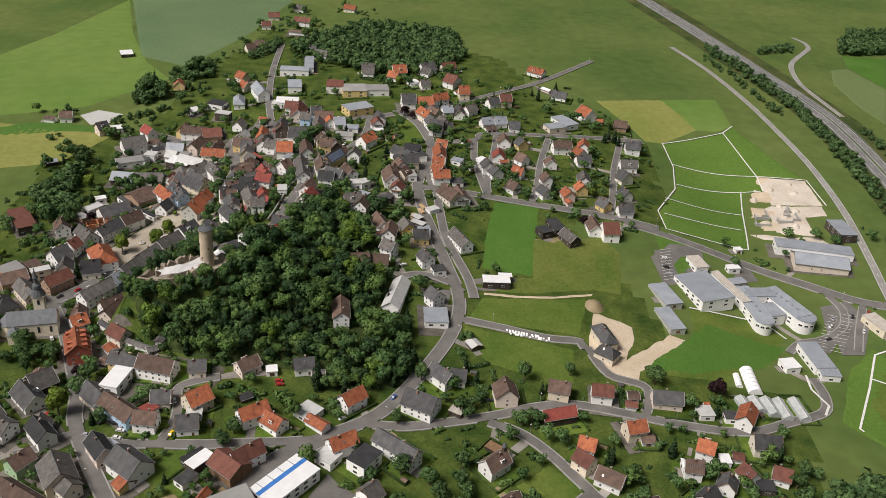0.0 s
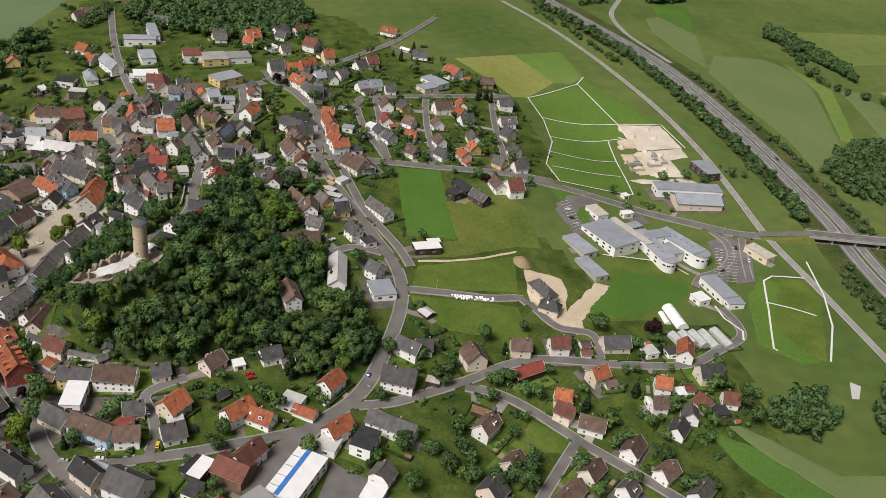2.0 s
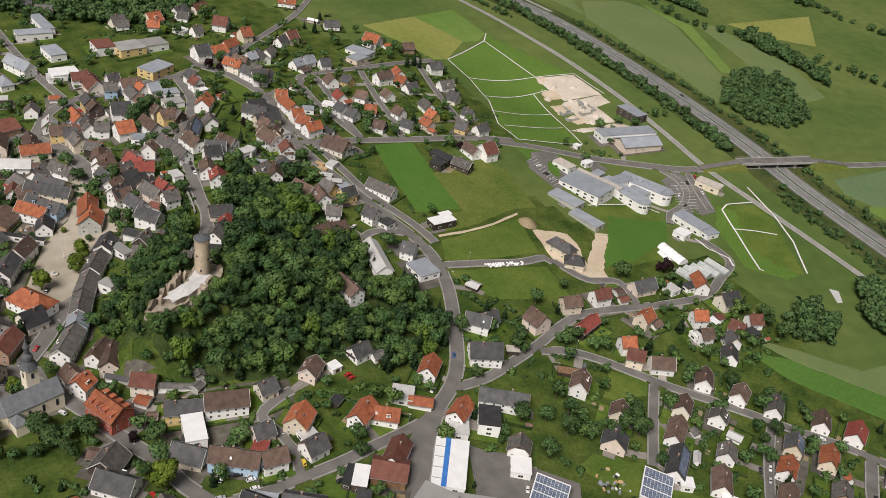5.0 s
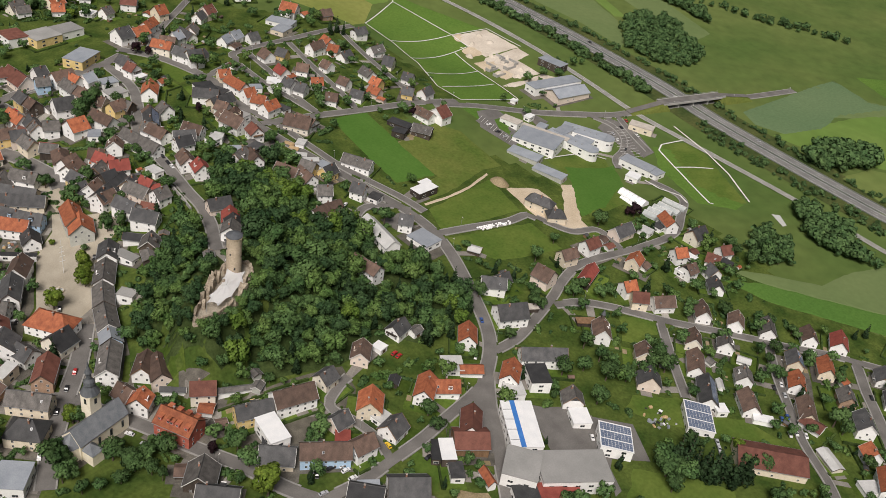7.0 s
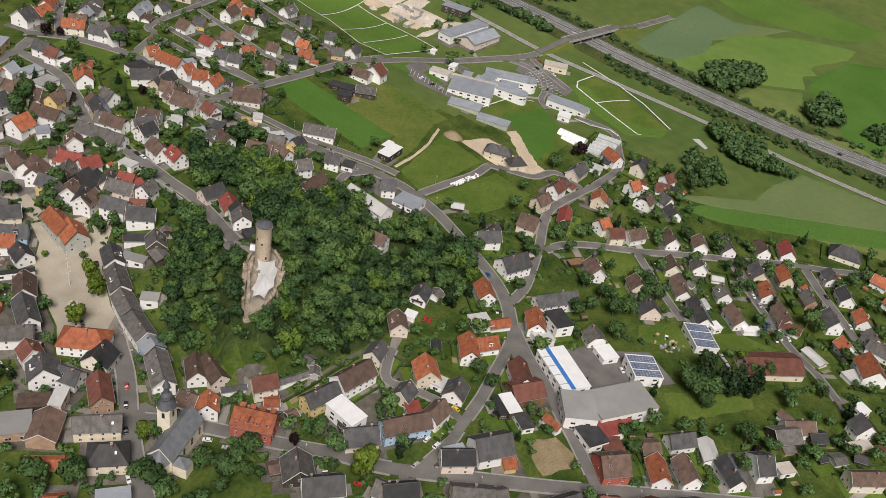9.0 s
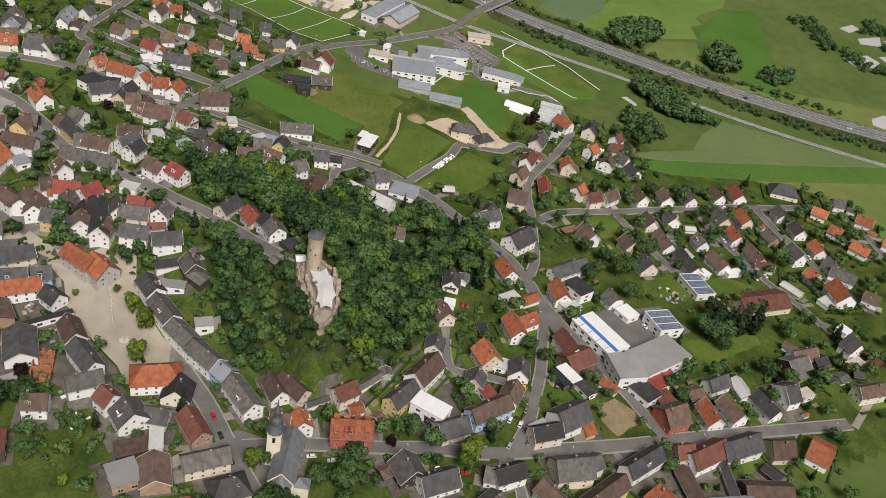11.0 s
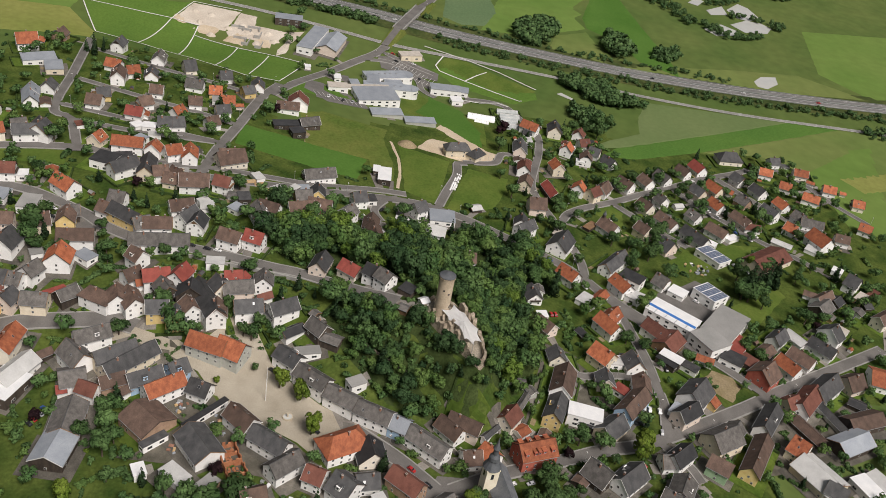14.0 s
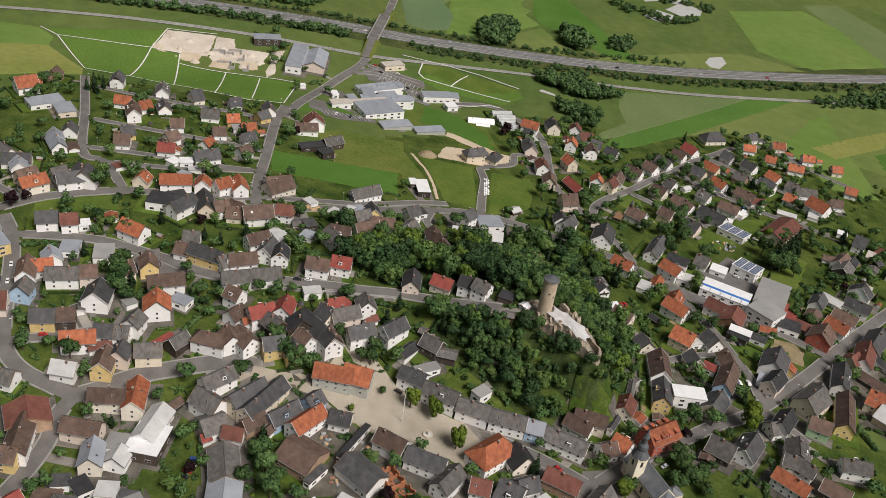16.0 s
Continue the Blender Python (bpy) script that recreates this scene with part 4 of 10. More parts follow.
def gable_house(x, y, turn, length, width, eaves, ridge, roof, wall, kind="house", label="", hip=False):
    """A house under a pitched roof: its walls and gables, the roof with its overhang, chimney, windows, door and skylights."""
    rnd = random.Random(int(x * 10) * 7919 + int(y * 10))
    ground = h1(x, y)
    FOOTPRINTS.append((x, y, radians(turn), length / 2, width / 2))
    rm, rt = ROOFS[roof]
    wm, wt = WALLS[wall]
    old = x < -60 and kind == "house"
    if wall == "w" and rnd.random() < (0.3 if old else 0.12):
        wm, wt = rnd.choice((("render_ivory", "ivory rendered"), ("render_ivory", "ivory rendered"), ("render_rose", "pale rose rendered")))
    noun = {"house": "house", "shed": "shed", "garage": "garage", "barn": "barn"}[kind]
    home = thing(kind, pose(x, y, ground, 0, 0, turn), label or "%s %s with a %s %s roof" % (wt, noun, rt, "hipped" if hip else "gable"), kind)
    L, W = length / 2 - 0.25, width / 2 - 0.3
    rise = (ridge - eaves) / (width / 2)
    low = -2.2
    bm = bmesh.new()
    if hip:
        box(bm, -L, -W, low, L, W, eaves + 0.25 * rise)
    else:
        prism(bm, ((-W, low), (W, low), (W, eaves + 0.3 * rise), (0, ridge - 0.05), (-W, eaves + 0.3 * rise)), -L, L)
    part("wall", bm, wm, home)
    t = 0.16
    bm = bmesh.new()
    if hip:
        e, o = eaves, width / 2 + 0.15
        k = max(0.6, length / 2 - width / 2 * 0.8)
        base = [bm.verts.new(p) for p in ((-length / 2 - 0.15, -o, e), (length / 2 + 0.15, -o, e), (length / 2 + 0.15, o, e), (-length / 2 - 0.15, o, e))]
        under = [bm.verts.new(v.co - Vector((0, 0, 0.14))) for v in base]
        a, b = bm.verts.new((-k, 0, ridge)), bm.verts.new((k, 0, ridge))
        for f in ((base[0], base[1], b, a), (base[1], base[2], b), (base[2], base[3], a, b), (base[3], base[0], a), under[::-1]):
            bm.faces.new(f)
        for i in range(4):
            bm.faces.new((under[i], under[(i + 1) % 4], base[(i + 1) % 4], base[i]))
        bmesh.ops.recalc_face_normals(bm, faces=bm.faces)
    else:
        w, e = width / 2 + 0.12, eaves - 0.12 * rise
        end = length / 2 + 0.12
        prism(bm, ((-w, e), (0, ridge), (w, e), (w, e + t), (0, ridge + t * 1.2), (-w, e + t)), -end, end)
        prism(bm, ((-0.16, ridge + 0.1), (0.16, ridge + 0.1), (0, ridge + t * 1.2 + 0.1)), -end - 0.02, end + 0.02, 1)
        for sx in (-1, 1):
            x0, x1 = sorted((sx * (end + 0.004), sx * (end + 0.09)))
            prism(bm, ((-w - 0.05, e - 0.06), (0, ridge - 0.06), (w + 0.05, e - 0.06), (w + 0.05, e + t + 0.03), (0, ridge + t * 1.2 + 0.04), (-w - 0.05, e + t + 0.03)), x0, x1, 2)
        for sy in (-1, 1):
            y0, y1 = sorted((sy * (w + 0.003), sy * (w + 0.14)))
            box(bm, -end, y0, e - 0.04, end, y1, e + 0.09, 3)
    part("roof", bm, (rm, "tile_dark" if rm in ("tile_dark", "tile_grey", "roof_felt_black") else rm, rnd.choice(("wood_dark", "wood_dark", "wood_warm", "window_frame")), "galvanised_steel"), home)
    slope = math.atan(rise)
    if kind == "house" and roof != "w":
        shared("chimney", CHIMNEY, home, pose(rnd.uniform(-0.3, 0.3) * length * (0.4 if hip else 1), rnd.choice((-1, 1)) * width * 0.08, ridge - 0.1 * rise))
        for _ in range(rnd.choice((0, 0, 1, 2))):
            side = rnd.choice((-1, 1))
            d = width * rnd.uniform(0.18, 0.3)
            shared("skylight", SKYLIGHT, home, pose(rnd.uniform(-0.32, 0.32) * length, side * d, ridge - d * rise + t * 1.15, -side * math.degrees(slope), 0, 0))
        if not hip and not old and rnd.random() < 0.3:
            gable_balcony(home, rnd.choice((-1, 1)) * L, W, eaves, ridge, rise, rnd)
        if rnd.random() < 0.22 and not hip and roof in "rndgR":
            dormer(home, rm, wm, rnd.uniform(-0.12, 0.12) * length, rnd.choice((-1, 1)), width, ridge, rise)
    if roof == "p":
        span = math.hypot(width / 2, ridge - eaves)
        panel_field(home, -length * 0.42, length * 0.42, span * 0.8, pose(0, -width / 2 * 0.92, eaves + 0.08 * width / 2 * rise + t, math.degrees(slope), 0, 0))
    if kind in ("house", "barn"):
        floors = 2 if eaves > 3.7 else 1
        storey = 1.95
        far = y > 425 or x > 25 or y < 235
        for f in range(floors):
            z = 0.75 + storey * f
            if z + 0.9 > eaves + (0.6 if not hip else 0):
                break
            for sx in (-1, 1):
                for yy in (-0.24, 0.24) if not far or f == 0 and y < 230 else (0.0,):
                    if kind == "house" or rnd.random() < 0.5:
                        shared("window", WINDOW, home, pose(sx * L, yy * width, z, 0, 0, 90 * sx))
            if z + 0.95 < eaves + 0.2:
                n = max(1 if far else 2, min(5 if length > 12 else 2, int(length / (4.8 if far else 2.7))))
                for sy in (-1, 1):
                    for i in range(n):
                        if kind == "barn" and rnd.random() < 0.5:
                            continue
                        xx = (-0.5 + (i + 0.5) / n) * length * 0.92
                        if f == 0 and i == n // 2 and sy == -1:
                            if kind == "barn":
                                shared("gate", GATE, home, pose(xx, -W, 0))
                            else:
                                shared("door", DOOR, home, pose(xx, -W, 0))
                        else:
                            shared("window", WINDOW, home, pose(xx, sy * W, z, 0, 0, 0 if sy < 0 else 180))
        if not hip and kind == "house":
            for sx in (-1, 1) if not far else ():
                shared("window", WINDOW, home, pose(sx * L, 0, 0.75 + storey * floors - (0.15 if floors == 2 else 0), 0, 0, 90 * sx))
    elif kind == "garage":
        for i in range(max(1, int(length / 3))):
            shared("gate", GATE, home, pose((-0.5 + (i + 0.5) / max(1, int(length / 3))) * length * 0.9, -W, 0))
    elif x < 40 and y < 430:
        shared("door", DOOR, home, pose(0, -W, 0))
    return home


def gable_balcony(home, x, W, eaves, ridge, rise, rnd):
    """A timber balcony across the gable, or boards nailed over its upper part."""
    s = 1 if x > 0 else -1
    bm = bmesh.new()
    if rnd.random() < 0.5:
        z, w = eaves - 0.35, W * 0.7
        x0, x1 = sorted((x, x + s * 0.9))
        box(bm, x0, -w, z - 0.12, x1, w, z)
        x0, x1 = sorted((x + s * 0.82, x + s * 0.9))
        box(bm, x0, -w, z + 0.1, x1, w, z + 0.32)
        box(bm, x0, -w, z + 0.4, x1, w, z + 0.62)
        for k in range(5):
            y = -w + 0.06 + (2 * w - 0.12) * k / 4
            box(bm, x0, y - 0.05, z, x1, y + 0.05, z + 0.6)
        part("balcony", bm, rnd.choice(("wood_dark", "wood_warm")), home, "wooden balcony across the gable")
    else:
        z = eaves + 0.45 * (ridge - eaves)
        w = (ridge - z) / rise - 0.08
        x0, x1 = sorted((x + s * 0.004, x + s * 0.07))
        prism(bm, ((-w, z), (w, z), (0, ridge - 0.08)), x0, x1)
        part("gable_cladding", bm, rnd.choice(("wood_dark", "wood_warm", "tile_dark")), home, "dark boards over the gable top")


def dormer(home, roof_mat, wall_mat, x, side, width, ridge, rise):
    y0 = side * width * 0.14
    z1 = ridge - abs(y0) * rise
    y1 = side * width * 0.38
    bm = bmesh.new()
    prism(bm, ((min(y0, y1), z1 - 1.6), (max(y0, y1), z1 - 1.6), (max(y0, y1), z1 - 0.12), (min(y0, y1), z1 - 0.12)), x - 0.75, x + 0.75)
    body = part("dormer", bm, wall_mat, home)
    bm = bmesh.new()
    ya, yb = min(y0, y1) - 0.12, max(y0, y1) + 0.12
    zs = (z1 - 0.12, z1 - 0.3) if side > 0 else (z1 - 0.3, z1 - 0.12)
    prism(bm, ((ya, zs[0]), (yb, zs[1]), (yb, zs[1] + 0.14), (ya, zs[0] + 0.14)), x - 0.88, x + 0.88)
    part("dormer_roof", bm, roof_mat, body)
    shared("window", WINDOW, body, pose(x, y1, z1 - 1.15, 0, 0, 0 if side < 0 else 180))


def flat_building(x, y, turn, length, width, high, roof, wall, label="", category="building", windows=True, step=4.0, tilt=0.0):
    """A hall or low block under a flat or slightly leaning roof, with a parapet edge and rows of windows."""
    FOOTPRINTS.append((x, y, radians(turn), length / 2, width / 2))
    rm, rt = ROOFS[roof]
    wm, wt = WALLS[wall]
    name = "garage" if high < 2.2 and length < 9 else ("shed" if wall in "ko" and high < 3 else "hall")
    home = thing(name, pose(x, y, h1(x, y), 0, 0, turn), label or "%s flat-roofed %s under a %s roof" % (wt, name, rt), category if label else name)
    L, W = length / 2, width / 2
    bm = bmesh.new()
    d = width * tilt / 2
    prism(bm, ((-W, -2.0), (W, -2.0), (W, high + d), (-W, high - d)), -L, L)
    part("wall", bm, wm, home)
    bm = bmesh.new()
    prism(bm, ((-W - 0.2, high - d + 0.003), (W + 0.2, high + d + 0.003), (W + 0.2, high + d + 0.22), (-W - 0.2, high - d + 0.22)), -L - 0.2, L + 0.2)
    part("roof", bm, {"p": "sheet_white", "g": "sheet_grey"}.get(roof, rm), home)
    if roof == "p":
        for k in range(3):
            a = -L + 0.1 + k * (length - 0.2) / 3
            panel_field(home, a + 0.12, a + (length - 0.2) / 3 - 0.28, width - 0.2, pose(0, -W + 0.1, high + 0.22 - d, math.degrees(math.atan(tilt))))
    if windows:
        floors = max(1, int(high / 2.2))
        for f in range(floors):
            z = 0.8 + f * 2.05 if high > 2.3 else 0.5
            n = max(1, int(length / (step if x < 60 and y < 430 else step * 1.5)))
            for sy in (-1, 1):
                for i in range(n):
                    shared("window", WIDE_WINDOW, home, pose((-0.5 + (i + 0.5) / n) * length * 0.95, sy * W, z, 0, 0, 0 if sy < 0 else 180))
            for sx in (-1, 1):
                for k in range(max(1, int(width / 4.5))):
                    nn = max(1, int(width / 4.5))
                    shared("window", WIDE_WINDOW, home, pose(sx * L, (-0.5 + (k + 0.5) / nn) * width * 0.9, z, 0, 0, 90 * sx))
    else:
        shared("gate", GATE, home, pose(0, -W, 0))
    return home


def h(x, y, turn, length, width, eaves, ridge, roof, wall):
    gable_house(x, y, turn, length, width, eaves, ridge, roof, wall)


def villa(x, y, turn, length, width, eaves, ridge, roof, wall):
    gable_house(x, y, turn, length, width, eaves, ridge, roof, wall, hip=True)


def barn(x, y, turn, length, width, eaves, ridge, roof, wall):
    gable_house(x, y, turn, length, width, eaves, ridge, roof, wall, "barn")


def shed(x, y, turn, length, width, eaves, ridge, roof, wall):
    gable_house(x, y, turn, length, width, eaves, ridge, roof, wall, "garage" if wall == "w" else "shed")


def hall(x, y, turn, length, width, eaves, high, roof, wall):
    flat_building(x, y, turn, length, width, high, roof, wall, windows=high > 2.4, tilt=0.1 if roof == "p" else 0.0)


def works_hall(x, y, turn, length, width, eaves, high, roof, wall):
    """The white workshop hall with a blue stripe along its roof."""
    hall = flat_building(x, y, turn, length, width, high, roof, wall, "long white workshop hall with a blue roof stripe", "workshop")
    bm = bmesh.new()
    box(bm, -length / 2 - 0.21, (1.40) - 0.85, high + 0.2, length / 2 + 0.21, (1.40) + 0.85, high + 0.26)
    part("roof_stripe", bm, "sheet_blue", hall, "bright blue roof stripe")
    for i in range(4):
        bm = bmesh.new()
        xx = length * (-0.36 + 0.22 * i)
        edge = math.copysign(width / 2, (1.40))
        box(bm, xx - 0.1, min(edge, (1.40) * 1.6), high + 0.22, xx + 0.1, max(edge, (1.40) * 1.6), high + 0.42)
        part("roof_rib", bm, "galvanised_steel", hall)


def school_wing(x, y, turn, length, width, eaves, high, roof, wall):
    """A school wing whose end towards the yard is rounded."""
    wing = flat_building(x, y, turn, length, width, high, roof, wall, "white school wing with a rounded end and metal roof", "school")
    end = -1 if math.sin(radians(turn)) > 0 else 1
    n = 16
    for name, mat, r, z0, z1 in (("rounded_end", "render_white", width / 2 - 0.01, -2.0, high), ("rounded_roof", "sheet_blue_grey", width / 2 + 0.2, high + 0.004, high + 0.22)):
        bm = bmesh.new()
        ring = [(end * (length / 2 + r * math.sin(math.pi * i / n)), r * math.cos(math.pi * i / n)) for i in range(n + 1)]
        lo = [bm.verts.new((u, v, z0)) for u, v in ring]
        hi = [bm.verts.new((u, v, z1)) for u, v in ring]
        for i in range(n):
            bm.faces.new((lo[i], lo[i + 1], hi[i + 1], hi[i]))
        bm.faces.new(hi)
        bm.faces.new(lo[::-1])
        bmesh.ops.recalc_face_normals(bm, faces=bm.faces)
        part(name, bm, mat, wing)
    for i in range(1, 6):
        t = math.pi * i / 6
        shared("window", WIDE_WINDOW, wing, pose(end * (length / 2 + (width / 2) * math.sin(t)), width / 2 * math.cos(t), high * 0.5, 0, 0, math.degrees(math.atan2(math.cos(t), end * math.sin(t))) + 90))
    for i in range(5):
        bm = bmesh.new()
        box(bm, -length * 0.3 + i * length * 0.14, -0.8, high + 0.2, -length * 0.3 + i * length * 0.14 + 0.9, 0.1, high + 0.55)
        part("roof_vent", bm, "galvanised_steel", wing)


def town_hall(x, y, turn, length, width, eaves, ridge, roof, wall):
    """The red town hall with its row of dormers."""
    home = gable_house(x, y, turn, length, width, eaves, ridge, roof, wall, label="red brick town hall with dormers and a tiled roof")
    rise = (ridge - eaves) / (width / 2)
    for side in (-1, 1):
        for i in range(4):
            dormer(home, "tile_orange", "brick_red", (-0.36 + 0.24 * i) * length, side, width, ridge, rise)
    bm = bmesh.new()
    box(bm, -length / 2, -width / 2 - 0.35, -1.5, length / 2, -width / 2 + 0.31, 0.5)
    part("plinth", bm, "sandstone", home)


def chapel(x, y, turn, length, width, eaves, ridge, roof, wall):
    home = gable_house(x, y, turn, length, width, eaves, ridge, roof, wall, label="white chapel with a brown roof and a slender turret")
    bm = bmesh.new()
    box(bm, -0.6, -0.6, ridge - 1, 0.6, 0.6, ridge + 1.4)
    turret = part("turret", bm, "wood_dark", home)
    turret.matrix_basis = pose(-length * 0.4, 0, 0)
    bm = bmesh.new()
    cyl(bm, 0, 0, ridge + 1.4, ridge + 3.6, 0.95, 0.04, 8)
    part("turret_roof", bm, "slate", turret)


h(90.6, 423.9, 129, 6.6, 6.8, 3.0, 5.9, "d", "y")
h(72.3, 430.0, 104, 7.2, 6.8, 3.0, 5.9, "r", "w")
h(60.0, 429.7, 120, 7.1, 6.8, 3.0, 5.9, "d", "w")
shed(72.5, 424.5, 110, 4.6, 3.6, 1.8, 2.6, "r", "w")
school_wing(150.6, 355.4, 98, 27.5, 8.6, 4.6, 4.6, "b", "w")
school_wing(167.3, 358.3, 114, 25.3, 9.9, 5.3, 5.3, "b", "w")
hall(206.0, 345.7, 112, 13.9, 7.3, 3.3, 3.3, "c", "c")
hall(63.8, 399.4, 109, 12.4, 5.9, 2.6, 2.6, "k", "k")
h(69.5, 388.9, 121, 10.1, 6.8, 3.0, 5.9, "g", "k")
hall(57.3, 392.7, 120, 6.5, 5.9, 3.3, 3.3, "k", "k")
h(82.5, 401.6, 97, 11.5, 6.8, 3.0, 5.9, "n", "w")
chapel(29.0, 238.9, -137, 9.9, 7.2, 3.8, 7.4, "n", "w")
h(-63.0, 276.4, 43, 8.6, 6.8, 3.0, 5.9, "n", "w")
shed(-60.7, 261.1, 35, 4.6, 3.6, 1.8, 2.6, "k", "k")
h(15.9, 415.1, 107, 11.0, 8.6, 3.0, 5.9, "n", "w")
h(-32.0, 311.1, 98, 13.1, 6.9, 4.2, 7.0, "n", "w")
h(-66.4, 352.7, 58, 8.4, 6.8, 3.0, 5.9, "R", "w")
h(-70.5, 344.2, 62, 6.5, 6.9, 4.2, 7.0, "k", "w")
h(-74.7, 339.7, 50, 6.5, 6.9, 4.2, 7.0, "g", "w")
hall(-78.9, 331.2, 61, 5.3, 5.3, 2.0, 2.0, "k", "k")
shed(-88.6, 331.9, 67, 3.9, 3.6, 1.8, 2.6, "g", "o")
shed(-83.5, 325.3, 126, 3.3, 3.6, 1.8, 2.6, "w", "w")
h(-108.8, 367.3, 58, 9.4, 7.3, 4.2, 7.0, "d", "w")
h(-114.8, 358.1, 59, 12.4, 7.3, 4.2, 7.0, "g", "w")
h(-120.6, 347.6, 65, 11.4, 7.3, 4.2, 7.0, "g", "w")
h(-125.1, 336.6, 70, 12.6, 7.3, 4.2, 7.0, "g", "w")
h(-128.2, 327.9, 70, 6.5, 7.3, 4.2, 7.0, "b", "b")
h(-133.6, 318.6, 57, 15.4, 7.3, 4.2, 7.0, "g", "w")
shed(-99.3, 354.6, 72, 7.0, 5.3, 2.3, 3.3, "g", "k")
h(-122.4, 306.7, 68, 11.3, 6.8, 3.0, 5.9, "n", "w")
h(-80.7, 273.3, 10, 6.6, 6.8, 3.0, 5.9, "d", "w")
h(-150.8, 244.6, 40, 12.2, 6.9, 4.2, 7.0, "r", "w")
h(-141.7, 240.0, 62, 6.5, 6.9, 4.2, 7.0, "g", "w")
h(-144.9, 236.2, 40, 6.5, 6.9, 4.2, 7.0, "g", "w")
h(-143.0, 216.5, 75, 9.9, 6.9, 4.2, 7.0, "g", "w")
barn(-153.5, 229.4, 46, 9.6, 7.9, 3.3, 5.9, "n", "k")
shed(-89.1, 362.1, 53, 2.6, 3.6, 1.8, 2.6, "g", "k")
h(139.8, 125.7, 105, 6.6, 6.8, 3.0, 5.9, "d", "w")
shed(140.2, 118.1, 86, 4.7, 3.6, 1.8, 2.6, "d", "w")
h(122.6, 135.4, 80, 7.6, 6.8, 3.0, 5.9, "r", "w")
h(129.2, 112.7, 84, 8.5, 6.8, 3.0, 5.9, "r", "w")
shed(122.4, 108.2, 69, 4.6, 3.6, 1.8, 2.6, "r", "w")
h(108.7, 127.8, 72, 6.6, 6.8, 3.0, 5.9, "r", "w")
h(113.4, 100.7, 79, 7.4, 6.8, 3.0, 5.9, "r", "w")
shed(115.0, 91.6, 77, 3.5, 3.6, 1.8, 2.6, "r", "w")
h(98.5, 116.2, 67, 9.2, 6.8, 3.0, 5.9, "r", "w")
h(68.2, 125.5, 80, 11.8, 6.8, 3.0, 5.9, "g", "w")
h(56.7, 113.3, 79, 7.2, 6.8, 3.0, 5.9, "n", "w")
h(100.5, 88.6, 80, 6.6, 6.8, 3.0, 5.9, "r", "w")
h(72.7, 94.7, 62, 6.6, 6.8, 3.0, 5.9, "r", "w")
h(-12.6, 118.1, 129, 12.9, 6.9, 4.2, 7.0, "n", "w")
barn(-98.4, 164.2, 121, 16.2, 9.9, 3.3, 5.9, "b", "k")
barn(-84.9, 154.5, 115, 16.9, 8.6, 3.3, 5.9, "n", "k")
shed(-74.0, 152.6, 61, 6.5, 5.3, 2.3, 3.3, "k", "k")
hall(22.1, 188.3, 41, 14.0, 9.9, 3.3, 3.3, "p", "w")
hall(-15.5, 198.8, 42, 11.6, 11.2, 4.6, 4.6, "p", "w")
h(-86.3, 489.9, 93, 8.2, 7.0, 4.2, 7.4, "d", "y")
h(-85.2, 483.0, 95, 6.4, 7.0, 4.2, 7.4, "n", "k")
h(-94.9, 477.4, 98, 11.2, 7.0, 4.2, 7.4, "r", "w")
h(-91.6, 469.7, 84, 6.4, 7.0, 4.2, 7.4, "d", "w")
h(-91.8, 464.6, 82, 6.4, 7.0, 4.2, 7.4, "g", "w")
shed(-96.0, 470.7, 113, 7.5, 3.2, 2.3, 4.0, "m", "w")
h(-104.2, 468.0, 174, 9.8, 7.0, 4.2, 7.4, "n", "y")
h(-106.8, 479.3, 78, 8.3, 6.9, 3.0, 6.2, "z", "w")
h(-111.7, 495.5, 72, 6.4, 6.9, 3.0, 6.2, "g", "w")
barn(-125.8, 486.3, 19, 10.5, 13.0, 3.4, 6.2, "m", "e")
h(-117.6, 456.4, 178, 12.8, 7.0, 4.2, 7.4, "r", "w")
h(-118.0, 464.6, 87, 11.4, 7.0, 4.2, 7.4, "n", "w")
barn(-127.9, 449.9, 161, 14.7, 7.9, 3.4, 6.2, "z", "w")
hall(-135.2, 458.1, 79, 8.2, 6.5, 4.0, 4.0, "g", "w")
barn(-140.7, 458.3, 165, 6.5, 7.0, 3.4, 6.2, "z", "w")
h(-140.7, 465.4, 0, 9.6, 7.0, 4.2, 7.4, "b", "w")
h(-130.4, 469.9, 77, 12.0, 7.0, 4.2, 7.4, "n", "w")
h(-142.2, 488.4, 79, 7.4, 7.0, 4.2, 7.4, "n", "y")
hall(-149.0, 472.5, 93, 5.0, 4.6, 2.6, 2.6, "d", "w")
hall(-150.9, 466.5, 124, 4.9, 6.6, 3.0, 3.0, "k", "w")
hall(-152.7, 459.3, 85, 5.8, 5.7, 3.5, 3.5, "z", "w")
hall(-155.3, 453.1, 79, 5.7, 5.1, 3.0, 3.0, "d", "w")
hall(-155.6, 474.9, 84, 7.6, 5.5, 3.0, 3.0, "n", "w")
h(-31.4, 500.2, 102, 8.1, 7.0, 4.2, 7.4, "p", "w")
h(-32.0, 492.1, 103, 6.4, 7.0, 4.2, 7.4, "m", "w")
hall(-30.5, 487.1, 107, 4.3, 4.9, 2.6, 2.6, "w", "w")
h(-64.9, 488.0, 95, 11.1, 7.0, 4.2, 7.4, "g", "w")
h(-63.3, 479.7, 101, 6.4, 7.0, 4.2, 7.4, "n", "w")
h(-74.8, 474.7, 175, 9.5, 9.3, 4.2, 8.4, "d", "w")
h(-73.5, 499.2, 170, 6.4, 7.0, 4.2, 7.4, "g", "b")
